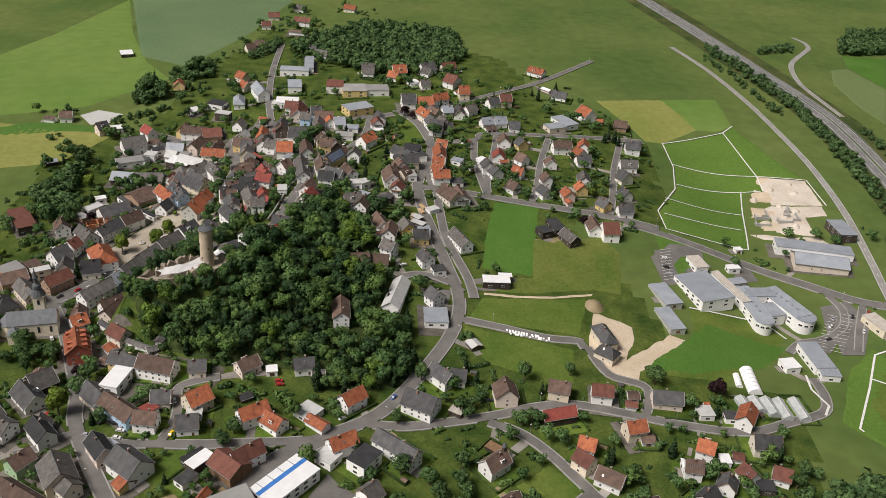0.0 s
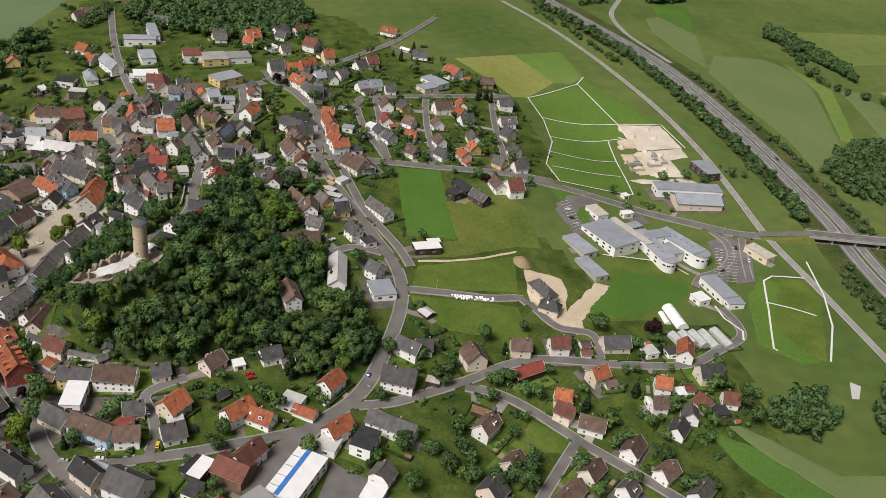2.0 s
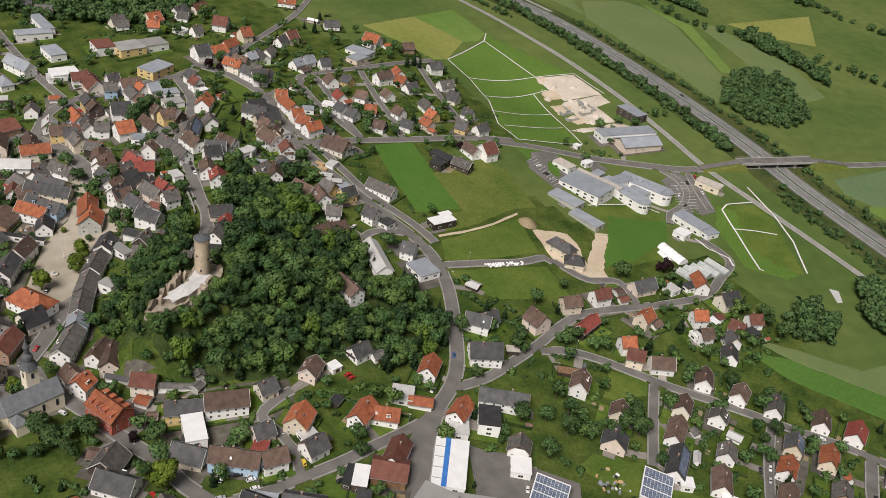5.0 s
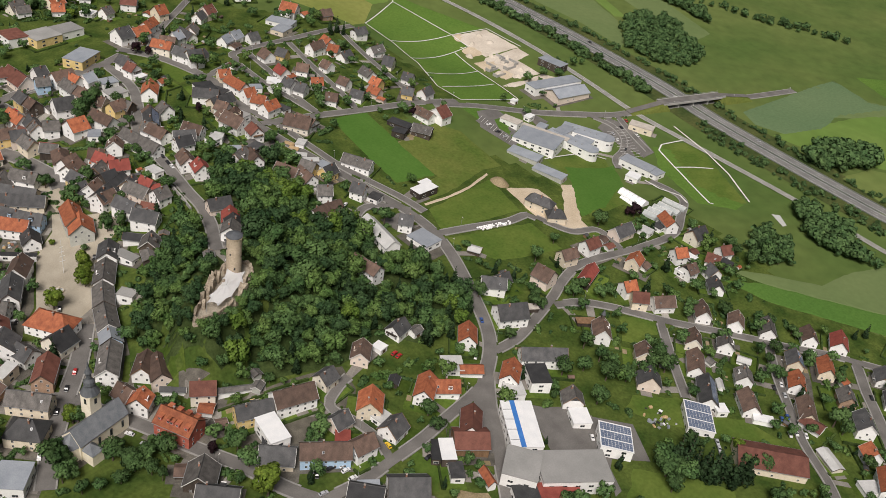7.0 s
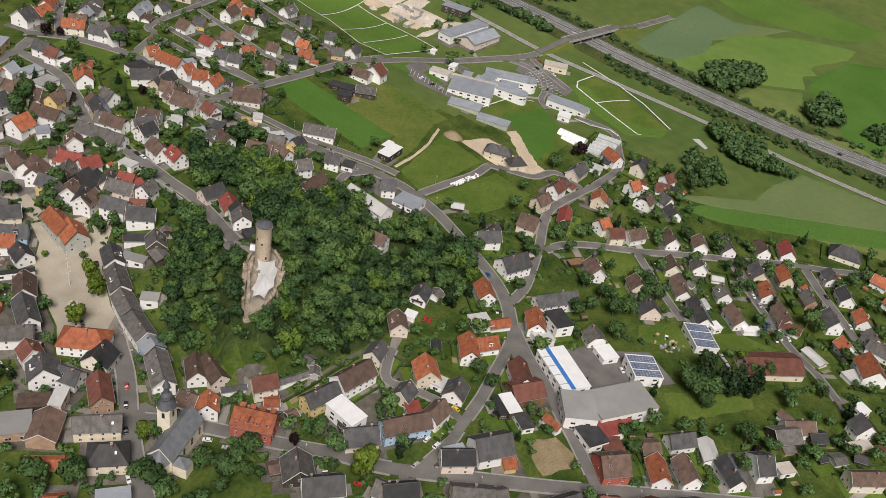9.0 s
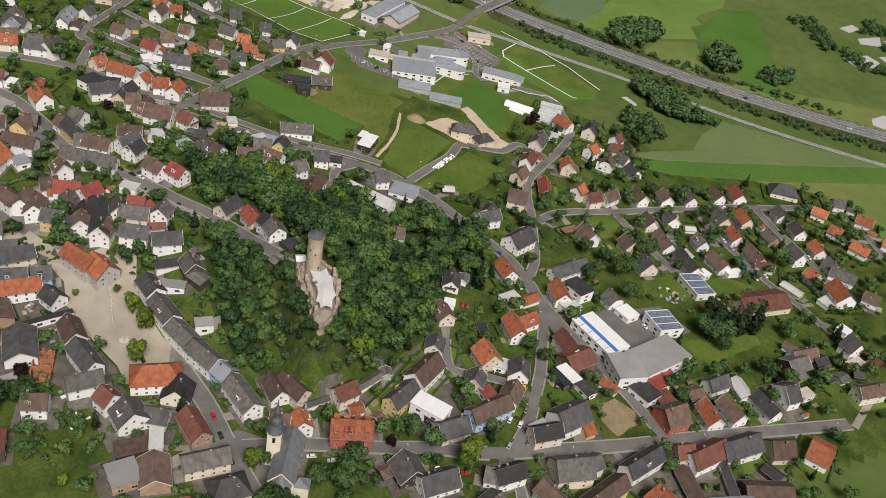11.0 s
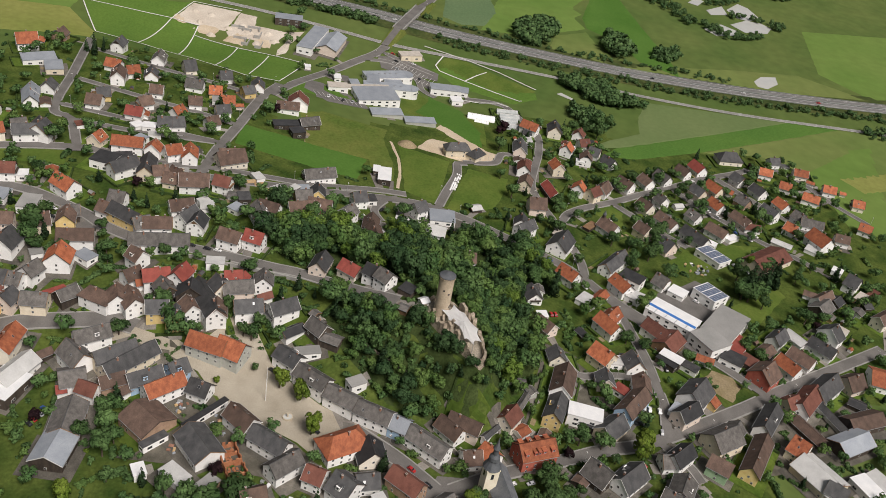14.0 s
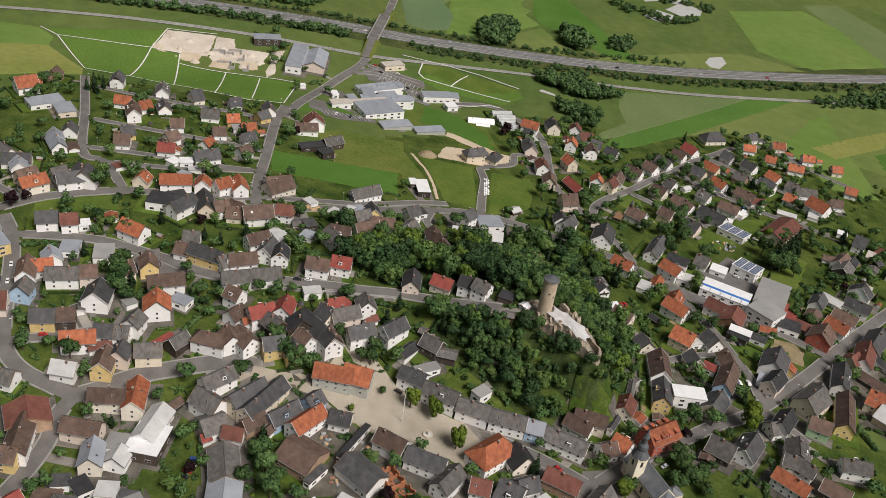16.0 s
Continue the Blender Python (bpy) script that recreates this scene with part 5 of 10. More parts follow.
h(-63.3, 500.3, 6, 10.5, 7.0, 4.2, 7.4, "n", "w")
h(-59.6, 496.4, 104, 8.4, 6.9, 3.0, 6.2, "r", "w")
h(-53.9, 493.9, 19, 6.4, 6.9, 3.0, 6.2, "b", "w")
barn(-156.6, 426.8, 178, 11.9, 10.1, 3.4, 6.2, "b", "k")
barn(-144.2, 427.4, 7, 14.0, 9.4, 3.4, 6.2, "g", "w")
shed(-132.4, 433.9, 116, 3.1, 4.0, 2.3, 4.0, "R", "w")
barn(-128.0, 432.0, 115, 8.1, 9.4, 3.4, 6.2, "g", "w")
barn(-132.2, 425.4, 76, 6.5, 6.0, 3.4, 6.2, "m", "w")
barn(-128.0, 419.6, 125, 8.1, 6.0, 3.4, 6.2, "n", "e")
barn(-141.1, 404.5, 52, 12.2, 13.0, 3.4, 6.2, "n", "e")
hall(-148.4, 400.5, 139, 8.5, 2.4, 2.6, 2.6, "d", "w")
h(-128.4, 403.3, 134, 13.1, 7.0, 4.2, 7.4, "r", "w")
h(-126.3, 392.3, 73, 7.1, 6.9, 3.0, 6.2, "d", "w")
hall(-135.1, 388.5, 145, 17.1, 1.8, 2.6, 2.6, "k", "w")
barn(-148.7, 386.8, 41, 14.0, 9.9, 3.4, 6.2, "d", "w")
hall(-160.1, 401.3, 120, 3.5, 4.7, 2.6, 2.6, "w", "w")
hall(-160.1, 390.9, 145, 5.0, 8.3, 2.6, 2.6, "z", "w")
hall(-162.0, 381.2, 148, 6.4, 4.2, 2.4, 2.4, "g", "e")
h(-124.7, 410.5, 127, 11.3, 6.9, 3.0, 6.2, "d", "b")
h(-120.6, 401.2, 134, 6.4, 7.0, 4.2, 7.4, "d", "b")
shed(-129.2, 413.8, 142, 7.0, 3.2, 2.3, 4.0, "n", "w")
h(-137.2, 376.8, 52, 10.6, 7.3, 4.2, 7.6, "n", "w")
h(-144.4, 366.7, 62, 13.0, 7.0, 4.2, 7.4, "d", "w")
h(-152.6, 361.0, 137, 10.6, 7.0, 4.2, 7.4, "g", "w")
h(-165.8, 367.5, 117, 7.5, 7.0, 4.2, 7.4, "n", "w")
villa(-139.9, 344.8, 124, 15.5, 9.9, 4.2, 8.4, "r", "w")
h(-141.7, 336.0, 19, 8.0, 9.4, 3.0, 7.2, "k", "w")
h(-154.9, 351.2, 72, 6.4, 7.0, 4.2, 7.4, "m", "w")
h(-157.3, 342.2, 55, 8.0, 9.7, 4.2, 8.4, "d", "w")
h(-152.8, 335.9, 106, 7.1, 6.9, 3.0, 6.2, "d", "w")
h(-151.7, 324.2, 55, 11.6, 7.0, 4.2, 7.4, "m", "e")
hall(-113.7, 344.0, 126, 5.8, 4.3, 3.3, 3.3, "g", "w")
h(-99.3, 454.7, 95, 8.8, 7.0, 4.2, 7.4, "g", "c")
barn(-94.5, 445.9, 139, 7.4, 6.0, 3.4, 6.2, "g", "k")
hall(-93.0, 451.0, 136, 7.9, 2.1, 3.0, 3.0, "R", "k")
villa(-94.5, 435.4, 71, 11.7, 7.0, 4.2, 7.4, "n", "w")
h(-95.0, 423.8, 35, 9.0, 7.4, 4.2, 7.6, "n", "w")
h(-97.2, 414.5, 104, 7.6, 7.0, 4.2, 7.4, "d", "y")
shed(-119.0, 444.3, 139, 4.9, 3.3, 2.3, 4.0, "n", "k")
h(-111.1, 431.8, 126, 11.6, 7.0, 4.2, 7.4, "g", "w")
h(-120.2, 433.7, 50, 10.5, 8.3, 4.2, 8.0, "g", "w")
h(-117.5, 422.2, 132, 14.2, 7.0, 4.2, 7.4, "d", "c")
h(-82.5, 427.8, 140, 6.4, 6.9, 3.0, 6.2, "n", "w")
shed(-85.2, 423.8, 120, 3.6, 3.2, 2.3, 4.0, "r", "w")
h(-83.0, 419.1, 115, 9.5, 7.0, 4.2, 7.4, "R", "w")
h(-88.7, 414.2, 39, 7.3, 7.0, 4.2, 7.4, "g", "k")
h(-109.2, 394.2, 76, 13.2, 7.8, 4.2, 7.8, "r", "g")
h(-95.9, 403.9, 34, 7.0, 7.3, 4.2, 7.6, "n", "w")
h(-91.3, 399.2, 32, 18.9, 7.1, 4.2, 7.5, "d", "w")
h(-84.2, 390.2, 111, 10.7, 7.0, 4.2, 7.4, "g", "w")
h(-91.9, 384.9, 110, 9.9, 7.0, 4.2, 7.4, "d", "w")
shed(-91.3, 377.1, 44, 7.5, 3.2, 2.3, 4.0, "d", "w")
h(-78.6, 393.1, 108, 6.4, 6.9, 3.0, 6.2, "R", "w")
h(-84.3, 396.4, 39, 6.4, 7.0, 4.2, 7.4, "d", "w")
shed(-97.4, 368.5, 135, 8.3, 4.8, 2.3, 4.0, "k", "w")
h(-96.1, 359.7, 50, 7.6, 6.9, 3.0, 6.2, "g", "k")
hall(-104.2, 362.0, 110, 8.6, 3.9, 2.6, 2.6, "g", "w")
h(-60.9, 467.9, 120, 6.4, 7.5, 4.2, 7.6, "n", "c")
h(-66.9, 452.9, 104, 12.9, 7.0, 4.2, 7.4, "n", "w")
h(-78.6, 454.5, 7, 8.5, 9.4, 4.2, 8.4, "r", "w")
h(-86.8, 461.1, 159, 6.8, 7.0, 4.2, 7.4, "g", "w")
h(-46.9, 448.4, 70, 6.4, 6.9, 3.0, 6.2, "n", "w")
h(-50.9, 439.9, 63, 14.2, 7.0, 4.2, 7.4, "p", "y")
h(-55.6, 432.7, 125, 6.4, 7.0, 4.2, 7.4, "g", "w")
h(-54.9, 426.8, 104, 10.4, 7.0, 4.2, 7.4, "n", "w")
h(-74.1, 428.4, 56, 6.4, 7.0, 4.2, 7.4, "n", "w")
h(-52.0, 460.1, 112, 6.4, 6.9, 3.0, 6.2, "g", "k")
hall(-74.3, 446.7, 151, 5.1, 6.6, 2.6, 2.6, "b", "w")
hall(-75.0, 464.1, 124, 4.2, 4.0, 2.0, 2.0, "g", "w")
h(-40.4, 446.3, 85, 6.4, 7.0, 4.2, 7.4, "g", "w")
h(-0.2, 497.9, 112, 11.1, 7.0, 4.2, 7.4, "d", "w")
h(5.6, 503.6, 126, 6.4, 6.9, 3.0, 6.2, "g", "w")
h(5.9, 470.7, 166, 6.4, 6.9, 3.0, 6.2, "r", "c")
h(4.6, 457.0, 95, 13.2, 7.0, 4.2, 7.4, "r", "w")
hall(-10.6, 461.5, 170, 9.2, 9.3, 4.0, 4.0, "k", "w")
h(-15.5, 452.5, 141, 12.1, 7.0, 4.2, 7.4, "d", "w")
h(-35.9, 468.1, 57, 10.7, 7.7, 4.2, 7.7, "r", "w")
h(-15.7, 437.4, 116, 6.4, 7.0, 4.2, 7.4, "n", "w")
hall(28.1, 460.5, 138, 4.8, 4.9, 2.0, 2.0, "w", "w")
hall(14.4, 455.0, 157, 5.8, 5.0, 2.6, 2.6, "b", "w")
h(30.6, 448.9, 105, 6.4, 7.0, 4.2, 7.4, "d", "w")
hall(19.1, 481.9, 126, 5.5, 4.4, 2.0, 2.0, "m", "w")
h(5.0, 438.0, 125, 7.1, 7.0, 4.2, 7.4, "r", "w")
h(11.2, 414.6, 125, 12.7, 9.4, 3.0, 7.2, "n", "w")
hall(2.6, 400.7, 128, 4.0, 5.7, 2.0, 2.0, "z", "w")
h(16.5, 376.0, 117, 14.4, 6.9, 3.0, 6.2, "g", "w")
h(-19.3, 422.5, 102, 12.0, 8.6, 4.2, 8.2, "n", "w")
hall(-32.7, 414.6, 136, 4.3, 5.9, 3.3, 3.3, "z", "w")
h(-40.7, 421.9, 119, 9.4, 7.0, 4.2, 7.4, "n", "w")
h(-47.7, 417.7, 158, 9.5, 7.0, 4.2, 7.4, "d", "w")
h(-18.6, 431.7, 86, 6.4, 6.9, 3.0, 6.2, "n", "c")
hall(-32.0, 402.3, 152, 5.4, 5.3, 2.6, 2.6, "b", "w")
shed(-20.3, 405.5, 86, 5.6, 4.9, 1.8, 2.7, "g", "w")
h(-36.0, 392.6, 26, 8.6, 7.0, 4.2, 7.4, "g", "w")
h(-21.4, 378.3, 113, 10.7, 6.9, 3.0, 6.2, "n", "w")
hall(-4.6, 391.1, 139, 5.2, 3.3, 2.0, 2.0, "z", "k")
hall(-3.8, 384.7, 149, 7.0, 3.3, 3.0, 3.0, "z", "k")
h(-9.2, 379.3, 114, 7.4, 6.9, 3.0, 6.2, "g", "y")
h(-110.6, 216.5, 124, 12.5, 10.4, 4.2, 8.4, "g", "c")
h(-122.7, 234.0, 135, 10.3, 7.0, 4.2, 7.4, "k", "w")
h(-124.1, 220.4, 59, 7.9, 7.0, 4.2, 7.4, "n", "m")
h(-124.5, 237.7, 101, 6.4, 6.9, 3.0, 6.2, "g", "w")
h(-116.2, 205.4, 151, 20.7, 7.0, 4.2, 7.4, "n", "y")
h(-95.7, 195.6, 148, 16.1, 7.0, 4.2, 7.4, "d", "w")
h(-83.2, 183.4, 124, 6.4, 7.0, 4.2, 7.4, "m", "c")
h(-80.2, 176.0, 142, 15.9, 8.5, 4.2, 8.1, "m", "w")
h(-70.3, 165.5, 135, 16.4, 9.0, 4.2, 8.4, "d", "w")
h(-62.3, 151.0, 119, 8.8, 9.4, 3.0, 7.2, "n", "w")
barn(-56.1, 136.8, 77, 8.1, 13.0, 3.4, 6.2, "r", "w")
shed(-84.1, 167.1, 23, 18.1, 3.2, 2.3, 4.0, "p", "g")
shed(-94.9, 179.0, 32, 14.0, 6.0, 2.3, 4.0, "n", "k")
h(-107.6, 187.3, 48, 6.4, 9.7, 4.2, 8.4, "r", "w")
barn(-118.4, 183.0, 35, 16.2, 12.6, 3.4, 6.2, "z", "c")
h(-126.1, 180.0, 56, 7.0, 7.0, 4.2, 7.4, "d", "w")
hall(-119.9, 165.7, 117, 7.1, 10.7, 3.0, 3.0, "w", "w")
hall(-115.8, 159.9, 124, 6.8, 8.7, 3.0, 3.0, "z", "w")
barn(-170.4, 325.2, 36, 11.0, 8.7, 3.4, 6.2, "n", "e")
hall(-166.0, 335.6, 136, 8.8, 5.6, 3.3, 3.3, "n", "k")
hall(-161.2, 330.7, 122, 3.7, 7.5, 4.5, 4.5, "z", "c")
h(-160.4, 315.1, 134, 13.4, 7.0, 4.2, 7.4, "g", "c")
villa(-165.9, 304.7, 135, 11.4, 9.0, 4.2, 8.4, "d", "c")
hall(-175.9, 291.3, 139, 8.9, 9.8, 4.0, 4.0, "b", "w")
shed(-177.3, 316.0, 130, 12.7, 4.4, 1.8, 2.7, "r", "e")
shed(-183.8, 304.9, 134, 5.7, 4.0, 1.8, 2.7, "r", "w")
h(-133.6, 298.4, 41, 6.4, 7.0, 4.2, 7.4, "r", "w")
h(-135.5, 304.3, 106, 6.4, 6.9, 3.0, 6.2, "n", "w")
shed(-122.7, 297.9, 143, 8.2, 2.4, 1.8, 2.7, "d", "w")
h(-125.1, 311.4, 49, 9.5, 6.9, 3.0, 6.2, "n", "w")
h(-115.6, 291.8, 148, 8.1, 7.0, 4.2, 7.4, "m", "w")
shed(-106.2, 286.5, 156, 12.9, 2.4, 1.8, 2.7, "g", "w")
shed(-117.5, 286.7, 134, 4.9, 4.7, 1.8, 2.7, "r", "w")
shed(-117.1, 278.8, 160, 3.6, 3.9, 1.8, 2.7, "n", "k")
h(-107.8, 275.1, 163, 12.1, 7.0, 4.2, 7.4, "d", "y")
h(-95.0, 271.9, 167, 14.2, 8.3, 4.2, 8.0, "n", "w")
hall(-107.9, 264.7, 80, 11.9, 6.5, 5.0, 5.0, "w", "w")
hall(-110.5, 262.7, 146, 4.1, 3.8, 2.6, 2.6, "k", "k")
h(-112.3, 255.8, 138, 10.9, 8.1, 3.0, 6.7, "d", "c")
h(-100.9, 247.2, 145, 15.7, 7.5, 4.2, 7.6, "n", "b")
h(-90.5, 242.5, 177, 8.1, 7.0, 4.2, 7.4, "n", "w")
hall(-92.0, 249.9, 140, 4.6, 5.4, 2.6, 2.6, "R", "w")
h(-89.0, 255.6, 4, 6.9, 6.9, 3.0, 6.2, "d", "w")
h(-76.4, 255.4, 45, 9.0, 8.4, 4.2, 8.1, "r", "c")
hall(-76.1, 250.2, 98, 5.6, 5.2, 2.6, 2.6, "z", "w")
h(-76.8, 243.3, 14, 7.7, 7.7, 3.0, 6.6, "d", "w")
h(-134.2, 262.3, 47, 9.2, 9.4, 3.0, 7.2, "g", "k")
h(-134.6, 252.8, 136, 12.3, 8.5, 3.0, 6.9, "d", "w")
shed(-136.9, 268.3, 144, 4.4, 5.0, 1.8, 2.7, "n", "k")
hall(-98.4, 229.4, 145, 6.4, 5.8, 2.6, 2.6, "b", "w")
h(-101.1, 227.7, 131, 10.6, 7.0, 4.2, 7.4, "k", "w")
h(-54.1, 230.5, 43, 11.3, 7.2, 4.2, 7.5, "m", "w")
barn(-58.7, 226.0, 144, 11.5, 9.9, 3.4, 6.2, "m", "n")
hall(-68.5, 226.8, 145, 4.5, 8.7, 3.5, 3.5, "w", "k")
hall(-71.2, 229.1, 139, 2.8, 8.3, 2.6, 2.6, "k", "k")
hall(-71.2, 219.6, 145, 4.3, 6.5, 2.6, 2.6, "d", "w")
shed(-64.5, 212.2, 72, 6.9, 3.2, 2.3, 4.0, "r", "w")
h(-89.7, 222.0, 144, 12.4, 10.4, 4.2, 8.4, "d", "w")
shed(-89.7, 215.6, 140, 4.4, 6.5, 2.3, 4.0, "r", "y")
hall(-52.5, 196.9, 145, 9.5, 7.2, 3.0, 3.0, "R", "w")
hall(-45.1, 194.3, 143, 5.4, 3.1, 3.0, 3.0, "R", "w")
hall(-59.9, 199.6, 149, 7.8, 9.0, 3.3, 3.3, "k", "w")
hall(-59.3, 191.7, 137, 6.8, 9.1, 2.6, 2.6, "m", "k")
h(-67.8, 189.0, 136, 9.9, 10.4, 4.2, 8.4, "n", "r")
h(-58.4, 176.0, 36, 10.4, 6.9, 3.0, 6.2, "r", "w")
shed(-49.6, 182.6, 136, 6.9, 6.5, 2.3, 4.0, "n", "k")
h(-39.9, 175.2, 139, 9.7, 6.9, 3.0, 6.2, "d", "w")
hall(-16.4, 213.3, 146, 6.6, 7.3, 2.6, 2.6, "w", "w")
h(-51.7, 168.5, 44, 10.8, 6.9, 3.0, 6.2, "n", "w")
shed(-36.6, 165.7, 36, 9.9, 6.0, 2.3, 4.0, "z", "w")
h(-41.9, 156.5, 47, 11.6, 6.9, 3.0, 6.2, "p", "w")
h(-31.7, 149.4, 134, 6.4, 10.4, 4.2, 8.4, "d", "w")
hall(-25.7, 141.9, 139, 6.0, 4.5, 2.6, 2.6, "c", "w")
barn(-10.9, 146.2, 136, 10.1, 8.7, 3.4, 6.2, "g", "k")
shed(-14.8, 143.9, 141, 4.7, 5.0, 1.8, 2.7, "g", "y")
shed(-2.2, 136.5, 135, 6.8, 6.3, 2.3, 4.0, "k", "k")
h(-3.5, 143.4, 131, 11.8, 6.9, 3.0, 6.2, "n", "w")
shed(-0.2, 148.0, 69, 6.0, 3.2, 2.3, 4.0, "n", "w")
barn(25.0, 161.2, 130, 24.2, 13.0, 3.4, 6.2, "m", "c")
shed(45.1, 147.7, 61, 10.2, 5.0, 1.8, 2.7, "z", "w")
h(50.2, 127.5, 31, 11.7, 10.3, 4.2, 8.4, "r", "w")
h(59.5, 139.3, 48, 6.4, 6.9, 3.0, 6.2, "r", "w")
hall(44.1, 132.6, 146, 6.6, 5.6, 2.0, 2.0, "z", "w")
hall(25.9, 125.9, 148, 5.0, 4.8, 2.6, 2.6, "w", "w")
h(12.9, 123.9, 48, 6.4, 8.7, 4.2, 8.2, "d", "w")
hall(4.2, 122.3, 139, 8.4, 3.9, 3.0, 3.0, "c", "y")
shed(-0.7, 121.1, 109, 4.7, 5.0, 1.8, 2.7, "d", "k")
shed(-7.1, 127.4, 139, 5.4, 5.0, 1.8, 2.7, "g", "w")
shed(-10.5, 133.0, 142, 3.8, 5.0, 1.8, 2.7, "k", "k")
hall(9.4, 114.4, 134, 7.8, 3.4, 2.6, 2.6, "m", "k")
h(9.8, 280.9, 137, 10.2, 7.0, 4.2, 7.4, "d", "w")
h(2.7, 264.7, 155, 12.4, 10.0, 4.2, 8.4, "d", "w")
hall(15.8, 264.5, 152, 5.0, 3.5, 2.0, 2.0, "c", "k")
h(-22.5, 263.5, 45, 9.5, 7.0, 4.2, 7.4, "r", "w")
hall(-37.4, 256.3, 145, 7.5, 7.8, 2.6, 2.6, "z", "w")
shed(-33.3, 250.7, 145, 8.5, 5.1, 2.3, 4.0, "r", "w")
h(-55.9, 250.7, 37, 10.9, 7.0, 4.2, 7.4, "r", "w")
h(-48.5, 248.4, 145, 9.7, 6.9, 3.0, 6.2, "r", "w")
h(-23.6, 240.5, 34, 10.0, 7.0, 4.2, 7.4, "r", "w")
hall(-27.6, 234.8, 149, 6.8, 6.4, 3.0, 3.0, "z", "w")
hall(-15.4, 234.4, 147, 7.4, 9.9, 5.0, 5.0, "k", "w")
h(-4.8, 241.1, 144, 17.8, 7.0, 4.2, 7.4, "d", "w")
hall(30.1, 247.3, 144, 7.8, 3.6, 2.0, 2.0, "o", "k")
h(33.4, 221.1, 42, 7.6, 7.0, 4.2, 7.4, "n", "c")
h(22.9, 211.0, 41, 7.3, 9.1, 3.0, 7.2, "d", "w")
h(-12.2, 220.3, 49, 6.4, 7.8, 3.0, 6.6, "g", "w")
h(60.4, 243.0, 136, 7.0, 7.0, 4.2, 7.4, "m", "c")
h(68.8, 236.6, 151, 9.8, 7.3, 3.0, 6.4, "n", "w")
h(79.3, 223.2, 43, 9.6, 6.9, 3.0, 6.2, "n", "w")
h(86.5, 211.0, 30, 8.5, 6.9, 3.0, 6.2, "n", "w")
h(94.4, 200.5, 37, 9.6, 6.9, 3.0, 6.2, "g", "w")
h(105.7, 187.1, 39, 8.3, 6.9, 3.0, 6.2, "n", "w")
h(113.5, 177.1, 28, 9.8, 7.5, 3.0, 6.5, "R", "w")
villa(135.1, 153.8, 100, 14.7, 9.4, 3.0, 7.2, "d", "w")
h(60.3, 215.3, 37, 8.8, 6.9, 3.0, 6.2, "n", "w")
h(69.3, 205.4, 34, 6.4, 6.9, 3.0, 6.2, "g", "w")
h(48.3, 206.2, 36, 12.4, 6.9, 3.0, 6.2, "n", "w")
h(58.0, 190.4, 38, 7.3, 6.9, 3.0, 6.2, "g", "w")
h(85.1, 182.9, 36, 8.6, 6.9, 3.0, 6.2, "p", "c")
h(92.0, 172.6, 35, 9.9, 6.9, 3.0, 6.2, "r", "c")
h(72.9, 175.6, 32, 9.1, 6.9, 3.0, 6.2, "r", "w")
h(81.9, 158.9, 38, 7.7, 6.9, 3.0, 6.2, "g", "e")
shed(91.8, 164.2, 62, 5.3, 3.2, 2.3, 4.0, "r", "w")
h(37.2, 194.0, 38, 14.8, 7.2, 3.0, 6.3, "p", "w")
hall(34.3, 186.2, 146, 4.4, 4.5, 2.6, 2.6, "w", "w")
h(45.7, 181.1, 45, 10.9, 6.9, 3.0, 6.2, "n", "w")
hall(43.7, 173.6, 128, 7.3, 3.7, 2.0, 2.0, "w", "w")
h(60.9, 165.2, 36, 11.5, 6.9, 3.0, 6.2, "n", "c")
shed(56.6, 160.4, 91, 8.5, 6.5, 2.3, 4.0, "m", "w")
h(71.8, 147.7, 39, 9.8, 7.4, 4.2, 7.6, "d", "w")
h(97.1, 146.5, 30, 9.0, 6.9, 3.0, 6.2, "p", "w")
h(108.0, 155.2, 34, 7.6, 6.9, 3.0, 6.2, "p", "w")
h(85.1, 136.9, 29, 8.4, 6.9, 3.0, 6.2, "r", "w")
h(73.9, 130.5, 38, 7.0, 6.9, 3.0, 6.2, "g", "w")
shed(56.5, 203.9, 79, 3.6, 3.3, 1.8, 2.7, "g", "w")
shed(68.8, 196.2, 116, 5.5, 4.2, 1.8, 2.7, "z", "w")
shed(47.3, 194.1, 43, 5.2, 2.4, 1.8, 2.7, "z", "w")
h(117.9, 242.3, 114, 6.4, 6.9, 3.0, 6.2, "m", "w")
h(109.0, 236.9, 67, 6.4, 6.9, 3.0, 6.2, "d", "w")
h(100.6, 230.0, 44, 7.9, 6.9, 3.0, 6.2, "d", "w")
hall(-186.8, 373.7, 36, 8.3, 20.6, 4.0, 4.0, "m", "k")
shed(-199.8, 440.4, 34, 6.4, 5.0, 1.8, 2.7, "b", "k")
hall(-161.5, 450.2, 29, 13.9, 7.4, 3.0, 3.0, "g", "w")
h(-164.7, 467.7, 34, 12.9, 10.2, 4.2, 8.4, "g", "w")
hall(-214.8, 614.4, 24, 7.9, 9.8, 2.6, 2.6, "w", "k")
h(-161.1, 550.7, 98, 6.4, 7.3, 3.0, 6.4, "r", "y")
h(-125.1, 568.3, 139, 7.9, 6.9, 3.0, 6.2, "r", "c")
h(-120.0, 552.2, 138, 6.4, 6.9, 3.0, 6.2, "r", "c")
shed(-144.0, 516.9, 42, 5.0, 5.9, 2.3, 4.0, "w", "w")
h(-160.9, 483.9, 136, 8.8, 7.0, 4.2, 7.4, "R", "w")
h(-135.5, 486.4, 0, 15.0, 7.0, 4.2, 7.4, "n", "w")
h(-187.1, 483.0, 44, 6.4, 7.0, 4.2, 7.4, "d", "w")
